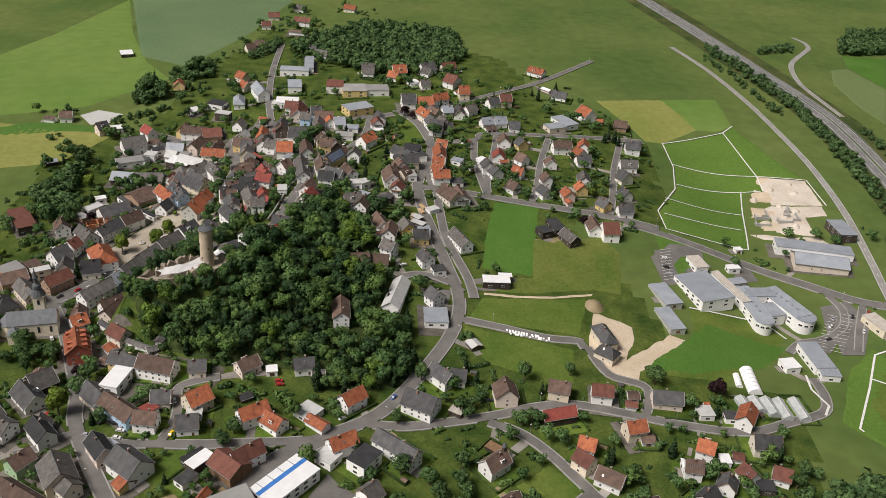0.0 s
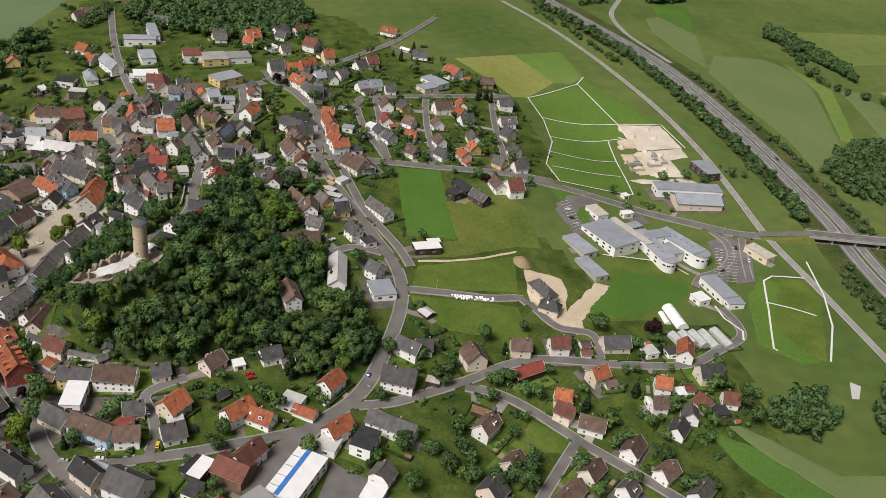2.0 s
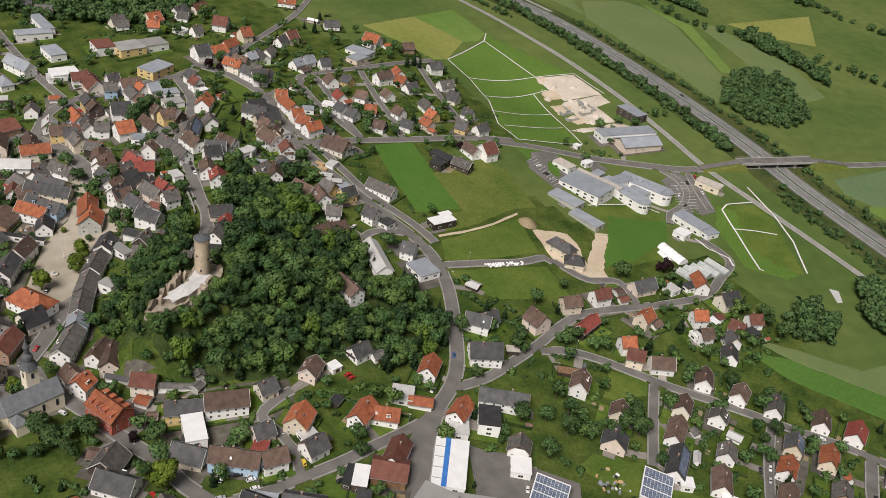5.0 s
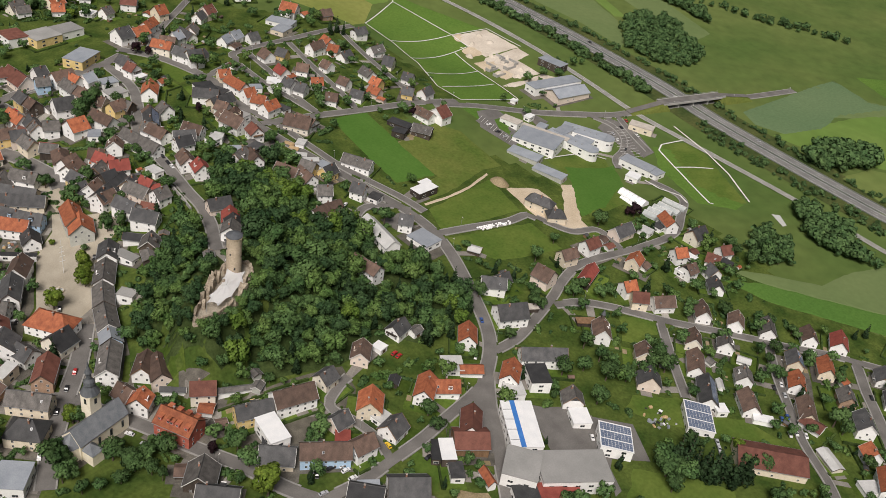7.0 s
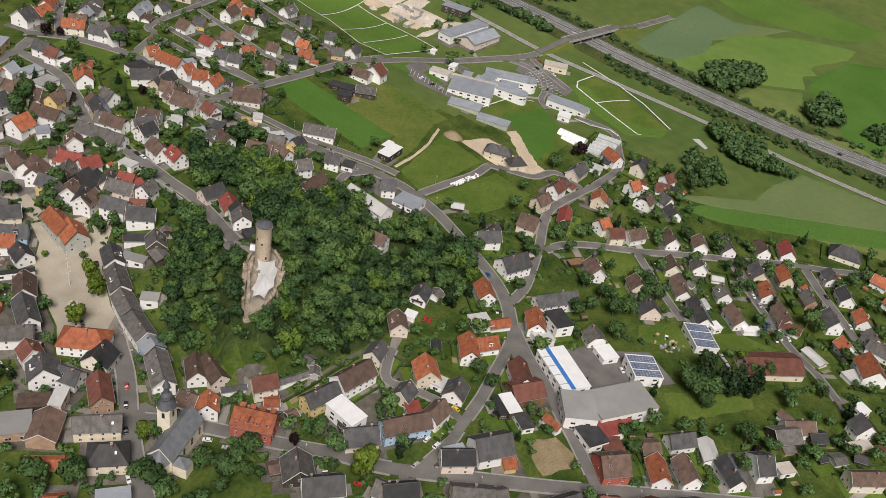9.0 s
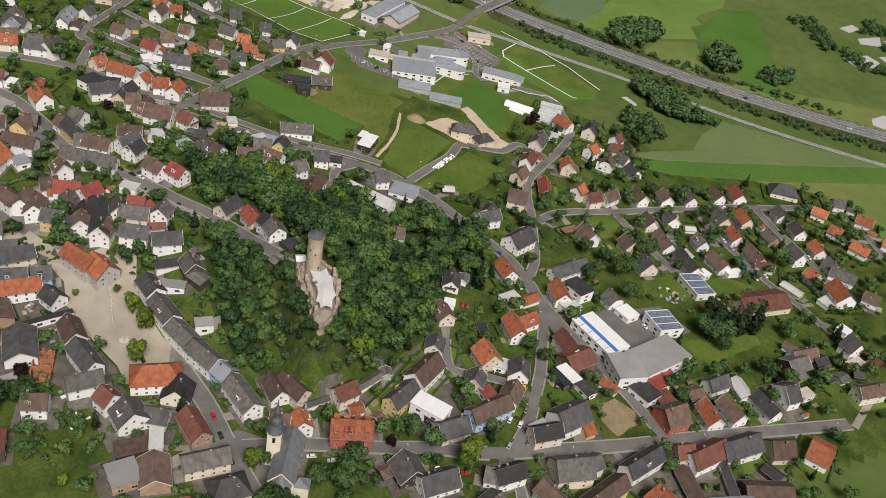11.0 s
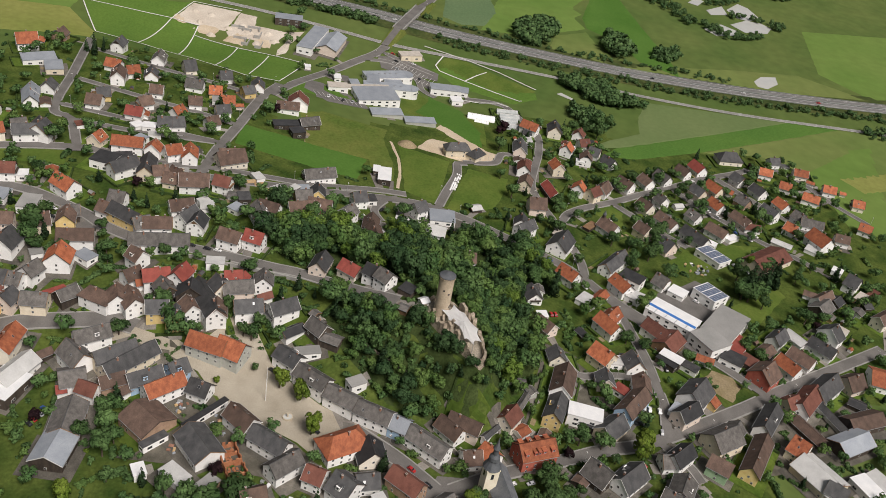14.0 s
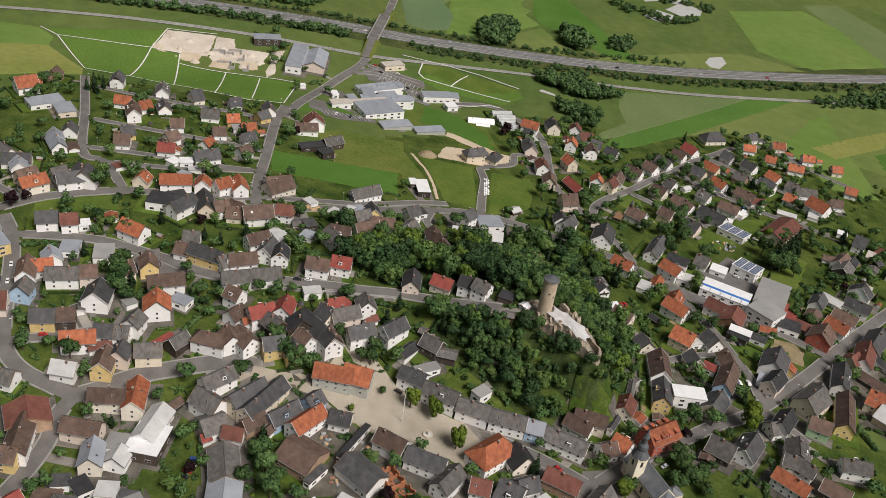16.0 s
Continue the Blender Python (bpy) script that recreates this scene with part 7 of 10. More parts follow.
# ---- castle ruin ----
def castle():
    ruin = thing("castle_ruin", pose(0, 0, 0), "ruined pale stone castle with a round tower on a hill", "castle")
    RING = ((-85.5, 325.0), (-91.5, 322.6), (-98.0, 317.2), (-104.3, 311.7), (-109.6, 306.9), (-110.6, 304.6), (-107.8, 303.2), (-103.5, 303.4), (-97.0, 304.8), (-90.7, 307.4), (-85.2, 310.6), (-81.8, 315.2), (-79.4, 320.6), (-81.4, 323.6), (-85.5, 325.0))
    pts = curve_points(RING, 0.9)
    centre = Vector((-94, 313, 0))
    bm = bmesh.new()
    rows = []
    for i, q in enumerate(pts):
        out = (q - centre).normalized()
        top = 31.0 + 1.3 * noise.noise(q * 0.35) + 0.8 * noise.noise(q * 1.3)
        if -103 < q.x < -93 and q.y > 311:
            top += 1.7 + 2.2 * noise.noise(q * 0.9)
        if -92 < q.x < -83 and q.y < 312:
            top += 1.8 + 2.0 * noise.noise(q * 0.8)
        foot = h1(q.x + out.x * 1.2, q.y + out.y * 1.2) - 2
        inner = q - out * (1.0 + 0.4 * noise.noise(q * 0.8))
        outer = q + out * (0.5 + 0.45 * noise.noise(q * 0.9 + Vector((9, 0, 0))))
        rows.append([bm.verts.new(p) for p in ((outer.x + out.x * 0.8, outer.y + out.y * 0.8, foot), (outer.x + out.x * 0.45 * noise.noise(q * 1.7), outer.y + out.y * 0.45 * noise.noise(q * 1.7), (foot + top) / 2 + 1), (outer.x, outer.y, top + 0.25 * noise.noise(q * 2.7)), (inner.x, inner.y, top + 0.25 * noise.noise(q * 3.1)), (inner.x, inner.y, 28.2))])
    for i in range(len(rows) - 1):
        for j in range(4):
            bm.faces.new((rows[i][j], rows[i + 1][j], rows[i + 1][j + 1], rows[i][j + 1]))
    bmesh.ops.recalc_face_normals(bm, faces=bm.faces)
    part("ring_wall", bm, "castle_stone", ruin, "broken ring wall of rough pale stone")
    for x, y, turn, w, top in ((-96.8, 316.2, 42, 3.2, 34.6), (-100.2, 313.2, 42, 2.6, 34.2), (-93.2, 318.4, 38, 1.8, 33.8), (-86.6, 311.3, 30, 4.2, 35.0), (-90.2, 309.2, 26, 2.4, 33.6), (-104.2, 309.6, 42, 2.0, 32.6), (-93.6, 314.4, -48, 1.4, 33.4), (-88.6, 321.6, 20, 2.2, 32.8)):
        bm = bmesh.new()
        n = 9
        front, back = [], []
        for i in range(n + 1):
            s = -w / 2 + w * i / n
            z = top - 2.2 * abs(s / w) + 0.9 * noise.noise(Vector((x + s * 1.7, y, 3)))
            front.append((s, z))
        for dy in (-0.5, 0.5):
            low = [bm.verts.new((s, dy, 27)) for s, z in front]
            high = [bm.verts.new((s, dy + 0.15 * noise.noise(Vector((s, dy, x))), z)) for s, z in front]
            back.append((low, high))
        (l0, t0), (l1, t1) = back
        for i in range(n):
            bm.faces.new((l0[i], l0[i + 1], t0[i + 1], t0[i]))
            bm.faces.new((l1[i + 1], l1[i], t1[i], t1[i + 1]))
            bm.faces.new((t0[i], t0[i + 1], t1[i + 1], t1[i]))
        bm.faces.new((l0[0], t0[0], t1[0], l1[0]))
        bm.faces.new((l1[n], t1[n], t0[n], l0[n]))
        ob = part("wall_fragment", bm, "castle_stone", ruin, "jagged remnant of a stone wall")
        ob.matrix_basis = pose(x, y, 0, 0, 0, turn)
    tower = bmesh.new()
    cyl(tower, 0, 0, -1.5, 3, 2.8, 2.64, 40)
    cyl(tower, 0, 0, 2.999, 17.2, 2.64, 2.55, 40)
    for i in range(28):
        a = 2 * math.pi * i / 28
        c, s = math.cos(a), math.sin(a)
        v = box(tower, -0.14, -0.16, 16.5, 0.26, 0.16, 17.05)
        bmesh.ops.transform(tower, matrix=pose(2.6 * c, 2.6 * s, 0, 0, 0, math.degrees(a)), verts=v)
    keep = part("tower", tower, "tower_stone", ruin, "tall round tower of warm pale stone")
    keep.matrix_basis = pose(-86.95, 318.95, 29.0)
    bm = bmesh.new()
    cyl(bm, 0, 0, 17.05, 17.3, 2.82, 2.86, 40)
    cyl(bm, 0, 0, 17.3, 18.7, 2.86, 0.05, 40)
    part("tower_roof", bm, "slate", keep, "low grey conical slate roof")
    for a, z in ((-118, 4.6), (-150, 10.5), (-60, 9.0), (170, 12.0), (20, 11)):
        bm = bmesh.new()
        box(bm, -0.1, -0.28, 0, 0.12, 0.28, 1.0 if z < 6 else 0.6)
        ob = part("tower_window", bm, "window_glass", keep, "dark slit opening")
        ob.matrix_basis = pose(2.6 * math.cos(radians(a)), 2.6 * math.sin(radians(a)), z, 0, 0, a)
    # tent roof over the ward
    tent = thing("tent_roof", pose(0, 0, 0), "white stretched membrane tent roof over the castle ward", "tent")
    bm = bmesh.new()
    corners = ((-89.6, 319.0, 33.4), (-85.2, 314.8, 33.2), (-87.8, 310.8, 32.4), (-96.2, 306.0, 32.6), (-102.2, 304.6, 32.0), (-104.6, 307.6, 32.4), (-102.0, 310.6, 32.2), (-96.8, 312.6, 32.8), (-93.0, 316.4, 32.2))
    middle = Vector((-94.8, 311.2, 33.6))
    outline = []
    for k, p in enumerate(corners):
        p, q = Vector(p), Vector(corners[(k + 1) % len(corners)])
        for i in range(6):
            f = i / 6
            m = p.lerp(q, f)
            outline.append(m + (middle - m) * 0.16 * math.sin(math.pi * f) - Vector((0, 0, 0.25 * math.sin(math.pi * f))))
    rings = []
    for i in range(1, 8):
        f = i / 7
        ring = []
        for m in outline:
            spot = middle.lerp(m, f)
            sag = 0.22 * math.sin(math.pi * f)
            ring.append(bm.verts.new((spot.x, spot.y, spot.z - sag + 0.3 * noise.noise(spot * 0.25))))
        rings.append(ring)
    hub = bm.verts.new(middle)
    n = len(outline)
    for k in range(n):
        bm.faces.new((hub, rings[0][k], rings[0][(k + 1) % n]))
        for r0, r1 in zip(rings, rings[1:]):
            bm.faces.new((r0[k], r1[k], r1[(k + 1) % n], r0[(k + 1) % n]))
    bmesh.ops.solidify(bm, geom=bm.faces[:], thickness=0.04)
    part("membrane", bm, "membrane_white", tent, smooth=True)
    for x, y, z in (*corners[1::2], tuple(middle)):
        bm = bmesh.new()
        cyl(bm, x, y, 28.2, z + 0.3, 0.1, 0.07, 8)
        part("mast", bm, "galvanised_steel", tent)
    area("castle_ward", "trodden stony ground inside the castle walls", "rock", RING[:-1])


castle()


# ---- church ----
def church():
    x, y, z = -149.8, 294.9, h1(-149.8, 294.9)
    turn = 15.8
    FOOTPRINTS.append((x, y, radians(turn), 13, 5))
    body = thing("church", pose(x, y, z, 0, 0, turn), "cream church with a slate roof and an onion-domed tower", "church")
    L, W, e, r = 9.0, 3.8, 5.6, 9.6
    bm = bmesh.new()
    prism(bm, ((-W, -2), (W, -2), (W, e), (0, r - 0.1), (-W, e)), -L, L)
    part("nave", bm, "render_church", body)
    bm = bmesh.new()
    prism(bm, ((-W - 0.25, e - 0.25), (0, r), (W + 0.25, e - 0.25), (W + 0.25, e), (0, r + 0.25), (-W - 0.25, e)), -L - 0.1, L + 0.1)
    part("nave_roof", bm, "church_slate", body, "steep grey slate roof")
    sgn = (-1)
    bm = bmesh.new()
    ring = [(sgn * L, -3.2), (sgn * (L + 2.6), -2.4), (sgn * (L + 4.2), 0), (sgn * (L + 2.6), 2.4), (sgn * L, 3.2)]
    lo = [bm.verts.new((a, b, -2)) for a, b in ring]
    hi = [bm.verts.new((a, b, 5.2)) for a, b in ring]
    for i in range(4):
        bm.faces.new((lo[i], lo[i + 1], hi[i + 1], hi[i]))
    bmesh.ops.recalc_face_normals(bm, faces=bm.faces)
    part("choir", bm, "render_church", body)
    bm = bmesh.new()
    top = bm.verts.new((sgn * L, 0, r - 0.6))
    hi = [bm.verts.new((a + (0.2 * sgn if i not in (0, 4) else 0), b * 1.08, 5.15)) for i, (a, b) in enumerate(ring)]
    for i in range(4):
        bm.faces.new((hi[i], hi[i + 1], top))
    part("choir_roof", bm, "church_slate", body)
    bm = bmesh.new()
    box(bm, -2.0, -2.0, -2, 2.0, 2.0, 12.0)
    box(bm, -2.15, -2.15, 11.7, 2.15, 2.15, 12.05)
    tower = part("church_tower", bm, "render_church", body, "square cream bell tower")
    m = body.matrix_basis.inverted() @ pose(-148.5, 299.8, z, 0, 0, turn)
    tower.matrix_basis = m @ Matrix.Diagonal((1, 1, 1.18, 1))
    bm = bmesh.new()
    profile = ((12.0, 2.9), (14.2, 1.5), (14.7, 1.75), (15.6, 1.6), (16.4, 0.85), (17.9, 0.8), (18.4, 1.15), (19.2, 0.75), (20.2, 0.35), (22.4, 0.05))
    rings = [[bm.verts.new((r * math.cos(math.pi * i / 6), r * math.sin(math.pi * i / 6), z1)) for i in range(12)] for z1, r in profile]
    for a, b in zip(rings, rings[1:]):
        for i in range(12):
            bm.faces.new((a[i], a[(i + 1) % 12], b[(i + 1) % 12], b[i]))
    bm.faces.new(rings[-1])
    bm.faces.new(rings[0][::-1])
    part("spire", bm, "slate", tower, "dark stepped onion spire")
    for k in range(4):
        bm = bmesh.new()
        box(bm, -0.45, -0.08, 8.9, 0.45, 0.1, 10.6)
        ob = part("belfry_opening", bm, "window_glass", tower)
        ob.matrix_basis = pose(0, 0, 0, 0, 0, 90 * k) @ pose(0, -2.0, 0)
    for sy in (-1, 1):
        for i in range(4):
            bm = bmesh.new()
            box(bm, -0.42, -0.07, 1.6, 0.42, 0.07, 4.2)
            cyl(bm, 0, 0, 4.0, 4.3, 0.4, 0.2, 10)
            ob = part("arched_window", bm, "window_glass", body)
            ob.matrix_basis = pose(-6.6 + 4.4 * i, sy * W, 0, 0, 0, 0 if sy < 0 else 180)
    bm = bmesh.new()
    prism(bm, ((-2.2, -2), (2.2, -2), (2.2, 4.0), (-2.2, 4.0)), -2.0, 2.0)
    sac = part("sacristy", bm, "render_church", body, "low cream side chapel")
    sac.matrix_basis = pose(sgn * 6.5, -W - 2.0, 0)
    bm = bmesh.new()
    a = [bm.verts.new(p) for p in ((-2.2, -2.4, 3.95), (2.2, -2.4, 3.95), (2.2, 2.4, 3.95), (-2.2, 2.4, 3.95))]
    t = bm.verts.new((0, 1.0, 6.0))
    for i in range(4):
        bm.faces.new((a[i], a[(i + 1) % 4], t))
    part("sacristy_roof", bm, "church_slate", sac)


church()


# ---- motorway and bridge ----
def motorway():
    pts = curve_points(((185, 950), (237, 700), (254, 630), (266, 573), (270, 500), (270, 430), (267, 370), (261, 330), (256, 260), (253, 190), (256, 100), (267, -10), (285, -120), (330, -400)), 8)
    bm = bmesh.new()
    for side in (1, -1):
        strip(bm, pts, ((side * 1.1, 0.0), (side * 4.0, 0.05), (side * 7.0, 0.0), (side * 7.6, -0.6)), 0.5)
    verge = bmesh.new()
    for side in (1, -1):
        strip(verge, pts, ((side * 7.4, -0.05), (side * 12.5, 0.05), (side * 21, 0.0)), 0.16)
    tagged(link("motorway_verge", verge, "verge_grass"), "dark rough grass verge beside the motorway", "verge", kind="structure")
    tagged(link("motorway", bm, "motorway_asphalt"), "two grey motorway carriageways with a planted median", "road", kind="structure")
    bm = bmesh.new()
    for side in (1, -1):
        for o in (1.4, 6.5):
            strip(bm, pts, ((side * (o - 0.1), 0), (side * (o + 0.12), 0)), 0.53)
    tagged(link("lane_edge_line", bm, "road_paint"), "white edge lines painted along the motorway", "road marking", kind="structure")
    bm = bmesh.new()
    fine = curve_points([(p.x, p.y) for p in pts[::2]], 4)
    for side in (1, -1):
        for k in range(0, len(fine) - 2, 3):
            strip(bm, fine[k:k + 2], ((side * 3.95, 0), (side * 4.1, 0)), 0.57)
    tagged(link("lane_dash", bm, "road_paint"), "dashed white lane line on the motorway", "road marking", kind="structure")
    bm = bmesh.new()
    for o in (-0.8, 0.8, 8.0, -8.0):
        strip(bm, pts, ((o - 0.05, 0), (o - 0.05, 0.45), (o + 0.05, 0.45), (o + 0.05, 0)), 0.3)
    tagged(link("crash_barrier", bm, "galvanised_steel"), "galvanised steel crash barrier along the motorway", "barrier", kind="structure")
    # bridge over the motorway
    over = thing("road_bridge", pose(265, 350.5, h1(265, 350) + 0.2, 0, 0, -14), "concrete road bridge over the motorway", "bridge")
    bm = bmesh.new()
    prism(bm, ((-3.4, 3.2), (3.4, 3.2), (3.4, 4.0), (-3.4, 4.0)), -26, 26)
    part("deck", bm, "asphalt", over)
    for s in (-1, 1):
        bm = bmesh.new()
        box(bm, -26, s * 3.5 - 0.25, 3.0, 26, s * 3.5 + 0.25, 4.25)
        part("parapet", bm, "concrete", over)
        for x in (-26.0,):
            bm = bmesh.new()
            for k in range(27):
                box(bm, x + 2 * k - 0.03, s * 3.5 - 0.03, 4.25, x + 2 * k + 0.03, s * 3.5 + 0.03, 4.95)
            box(bm, -26, s * 3.5 - 0.04, 4.9, 26, s * 3.5 + 0.04, 5.0)
            part("railing", bm, "galvanised_steel", over)
    for x in (-12.5, 0.0, 12.5):
        bm = bmesh.new()
        box(bm, x - 0.4, -2.8, -1.5, x + 0.4, 2.8, 3.2)
        part("pier", bm, "concrete", over)
    for s in (-1, 1):
        bm = bmesh.new()
        v = [bm.verts.new(p) for p in ((s * 20, -6, -1.5), (s * 20, 6, -1.5), (s * 52, 5, -1.5), (s * 52, -5, -1.5), (s * 24, -3.6, 3.9), (s * 24, 3.6, 3.9), (s * 50, 3.4, 0.4), (s * 50, -3.4, 0.4))]
        for q in ((0, 1, 5, 4), (1, 2, 6, 5), (2, 3, 7, 6), (3, 0, 4, 7), (4, 5, 6, 7)):
            bm.faces.new([v[i] for i in q])
        bmesh.ops.recalc_face_normals(bm, faces=bm.faces)
        part("ramp", bm, "rough_grass", over, "grassy embankment leading up to the bridge")
        bm = bmesh.new()
        v = [bm.verts.new(p) for p in ((s * 24, -2.3, 4.05), (s * 24, 2.3, 4.05), (s * 51, 2.3, 0.5), (s * 51, -2.3, 0.5))]
        bm.faces.new(v)
        bmesh.ops.recalc_face_normals(bm, faces=bm.faces)
        bmesh.ops.solidify(bm, geom=bm.faces[:], thickness=0.1)
        part("ramp_road", bm, "asphalt", over)


motorway()

# open ground on which no garden trees stand
OPEN = []
OPEN.append(((-26.9, 227.1), (-13.1, 219.6), (-11.8, 207.6), (-17.4, 197.1), (-24.6, 192.9), (-29.3, 184.7), (-32.9, 184.4), (-27.7, 190.6), (-34.7, 208.1)))
OPEN.append(((-101.1, 422.3), (-103.5, 407.3), (-112.0, 399.7), (-118.6, 392.4), (-127.7, 385.4), (-132.6, 374.8), (-139.4, 359.0), (-144.8, 352.2), (-135.9, 347.7), (-128.3, 337.7), (-121.3, 354.6), (-112.1, 369.3), (-102.7, 380.1), (-95.5, 383.1), (-89.7, 389.5), (-95.8, 391.2), (-105.0, 382.5), (-111.4, 384.7), (-111.8, 392.2), (-108.0, 399.7), (-103.0, 411.0)))
OPEN.append(((-143.3, 314.5), (-141.7, 302.3), (-148.7, 300.6), (-156.0, 306.7), (-156.4, 320.0)))
OPEN.append(((-46.2, 467.2), (-49.0, 453.6), (-55.8, 446.9), (-62.3, 447.2), (-62.6, 462.0), (-56.3, 464.8)))
OPEN.append(((109.0, 384.8), (121.6, 398.8), (139.3, 404.4), (139.0, 401.4), (124.1, 391.7), (118.3, 382.3), (118.9, 365.5), (111.7, 361.9)))
OPEN.append(((151.4, 387.2), (158.7, 390.0), (161.5, 379.4), (152.5, 376.9)))
OPEN.append(((-0.4, 339.3), (1.4, 329.6), (11.4, 328.7), (13.0, 340.4)))
OPEN.append(((-73.4, 350.0), (-75.4, 337.9), (-83.4, 333.2), (-85.2, 337.5), (-79.7, 348.8)))
OPEN.append(((185.6, 360.0), (196.1, 356.8), (191.4, 345.1), (179.0, 328.0), (170.2, 330.3), (182.6, 342.7)))
OPEN.append(((139.4, 385.5), (128.8, 395.4), (111.7, 391.2), (111.3, 373.7), (124.9, 372.9), (121.7, 383.1)))
OPEN.append(((-27.0, 229.3), (-0.0, 201.3), (-9.9, 186.8), (-36.9, 207.9), (-32.4, 217.3)))
OPEN.append(((201.5, 491.7), (224.8, 484.5), (230.1, 465.6), (228.9, 452.8), (220.7, 428.1), (212.3, 422.8), (200.1, 427.4), (180.2, 416.8), (182.3, 437.5), (182.9, 472.6), (198.0, 474.5)))
OPEN.append(((75.0, 348.3), (85.2, 348.5), (80.1, 328.3), (90.4, 318.6), (85.3, 298.2), (100.1, 309.1), (120.1, 328.4), (114.5, 317.0), (97.6, 300.9), (91.5, 287.6), (75.9, 292.8), (67.3, 296.7), (70.8, 316.3), (75.7, 333.1)))
OPEN.append(((27.1, 341.4), (43.7, 341.2), (58.8, 343.2), (76.3, 348.6), (75.6, 346.8), (57.4, 341.4), (42.4, 339.7), (27.2, 339.7)))
OPEN.append(((-74.0, 214.9), (-66.9, 208.2), (-69.3, 201.8), (-74.2, 198.8), (-84.4, 204.6), (-81.3, 210.8)))
OPEN.append(((65.8, 392.5), (68.7, 374.0), (59.3, 371.8), (50.2, 386.2)))
OPEN.append(((34.0, 417.8), (56.5, 418.6), (49.5, 357.6), (26.9, 359.6), (28.6, 383.3)))
OPEN.append(((26.4, 336.9), (48.3, 339.7), (73.4, 343.4), (66.5, 316.8), (34.2, 319.9), (20.5, 322.0)))
OPEN.append(((19.2, 316.8), (63.7, 307.0), (62.0, 295.6), (61.3, 286.5), (46.5, 289.0), (28.2, 294.1), (18.0, 312.4)))
OPEN.append(((50.8, 387.2), (86.2, 396.0), (94.1, 385.1), (89.4, 350.6), (77.4, 351.4), (44.2, 343.2), (28.8, 342.9), (30.7, 351.3), (49.8, 356.2)))
OPEN.append(((120.2, 347.4), (155.4, 347.3), (164.2, 339.2), (129.2, 298.1), (95.8, 297.0), (118.8, 323.7)))
OPEN.append(((196.9, 326.2), (203.6, 329.3), (224.3, 319.4), (190.8, 264.7), (170.4, 274.8)))
OPEN.append(((190.6, 551.1), (216.6, 485.4), (191.8, 491.3), (189.9, 474.4), (179.6, 472.7), (163.0, 406.1), (121.7, 413.9), (122.2, 432.0), (139.3, 466.1), (143.3, 493.4), (139.9, 518.9), (182.4, 541.3)))
OPEN.append(((151.3, 586.0), (165.8, 542.8), (139.5, 519.4), (129.2, 518.2), (105.3, 572.5)))
OPEN.append(((191.2, 597.6), (190.8, 552.7), (178.9, 542.6), (165.8, 542.8), (151.3, 586.0)))
OPEN.append(((205.9, 190.7), (214.6, 90.7), (128.4, 219.8), (120.8, 237.9), (135.0, 226.1), (153.7, 203.4), (178.6, 200.5)))
OPEN.append(((215.6, 90.3), (215.2, 57.9), (142.4, 169.2), (117.3, 210.9), (112.9, 232.6), (128.4, 219.8)))
OPEN.append(((215.2, 57.9), (216.7, -39.8), (92.4, 39.2), (118.2, 69.8), (132.2, 93.4), (152.5, 130.5), (141.5, 169.5)))
OPEN.append(((75.5, 100.2), (145.1, 104.3), (186.3, 63.5), (196.1, 43.4), (70.6, 76.1)))
OPEN.append(((301.3, 604.4), (347.9, 637.2), (378.8, 600.0), (372.3, 541.2), (344.7, 482.0), (334.7, 463.0), (300.8, 435.5), (300.1, 519.6)))
OPEN.append(((383.9, 606.6), (393.0, 552.7), (350.0, 464.1), (341.2, 468.8), (376.8, 546.8)))
OPEN.append(((399.9, 547.1), (414.3, 530.6), (384.7, 404.3), (350.8, 371.6), (381.4, 420.4), (389.2, 490.1)))
OPEN.append(((427.1, 688.9), (642.1, 700.5), (576.3, 626.7), (459.9, 610.2), (441.1, 602.9), (436.2, 658.8)))
OPEN.append(((434.5, 553.1), (546.1, 558.0), (481.3, 496.5), (450.8, 519.1)))
OPEN.append(((281.8, 299.9), (288.3, 265.2), (326.9, 240.2), (359.5, 219.4), (381.9, 233.9), (405.2, 249.0), (393.7, 279.8)))
OPEN.append(((247.5, 235.8), (274.3, 177.3), (294.5, 116.3), (306.5, 59.3), (275.4, 11.5), (264.5, 82.1), (261.3, 172.6)))
OPEN.append(((413.1, 24.3), (434.0, -58.2), (336.0, -87.0), (301.2, -66.3), (277.9, 10.2), (316.4, 40.3)))
OPEN.append(((451.9, -67.1), (463.1, -108.7), (350.3, -124.0), (293.6, -88.3), (301.2, -66.3)))
OPEN.append(((-262.7, 779.2), (-128.8, 800.7), (-142.9, 675.9), (-168.2, 594.1), (-204.8, 614.2)))
OPEN.append(((-304.9, 601.4), (-284.0, 666.6), (-265.0, 778.8), (-228.5, 671.0), (-197.1, 601.8), (-172.5, 568.5), (-209.0, 516.6), (-252.0, 498.9)))
OPEN.append(((-254.6, 490.0), (-226.5, 484.6), (-181.2, 482.7), (-197.4, 441.6), (-227.3, 428.8)))
OPEN.append(((-251.0, 482.0), (-220.4, 493.6), (-183.4, 489.5), (-222.0, 473.3), (-244.1, 466.6)))
OPEN.append(((428.1, 115.6), (456.2, 99.7), (481.8, 69.5), (456.6, 78.0), (407.1, 107.7)))
OPEN.append(((472.3, 90.5), (481.5, 54.9), (440.7, 54.4), (439.5, 71.0), (455.4, 73.4)))
OPEN.append(((283.0, 102.2), (292.1, 90.4), (291.0, 81.3), (276.8, 84.8), (269.7, 98.0)))
OPEN.append(((192.4, 251.3), (195.7, 248.2), (189.4, 240.8), (186.3, 241.4)))
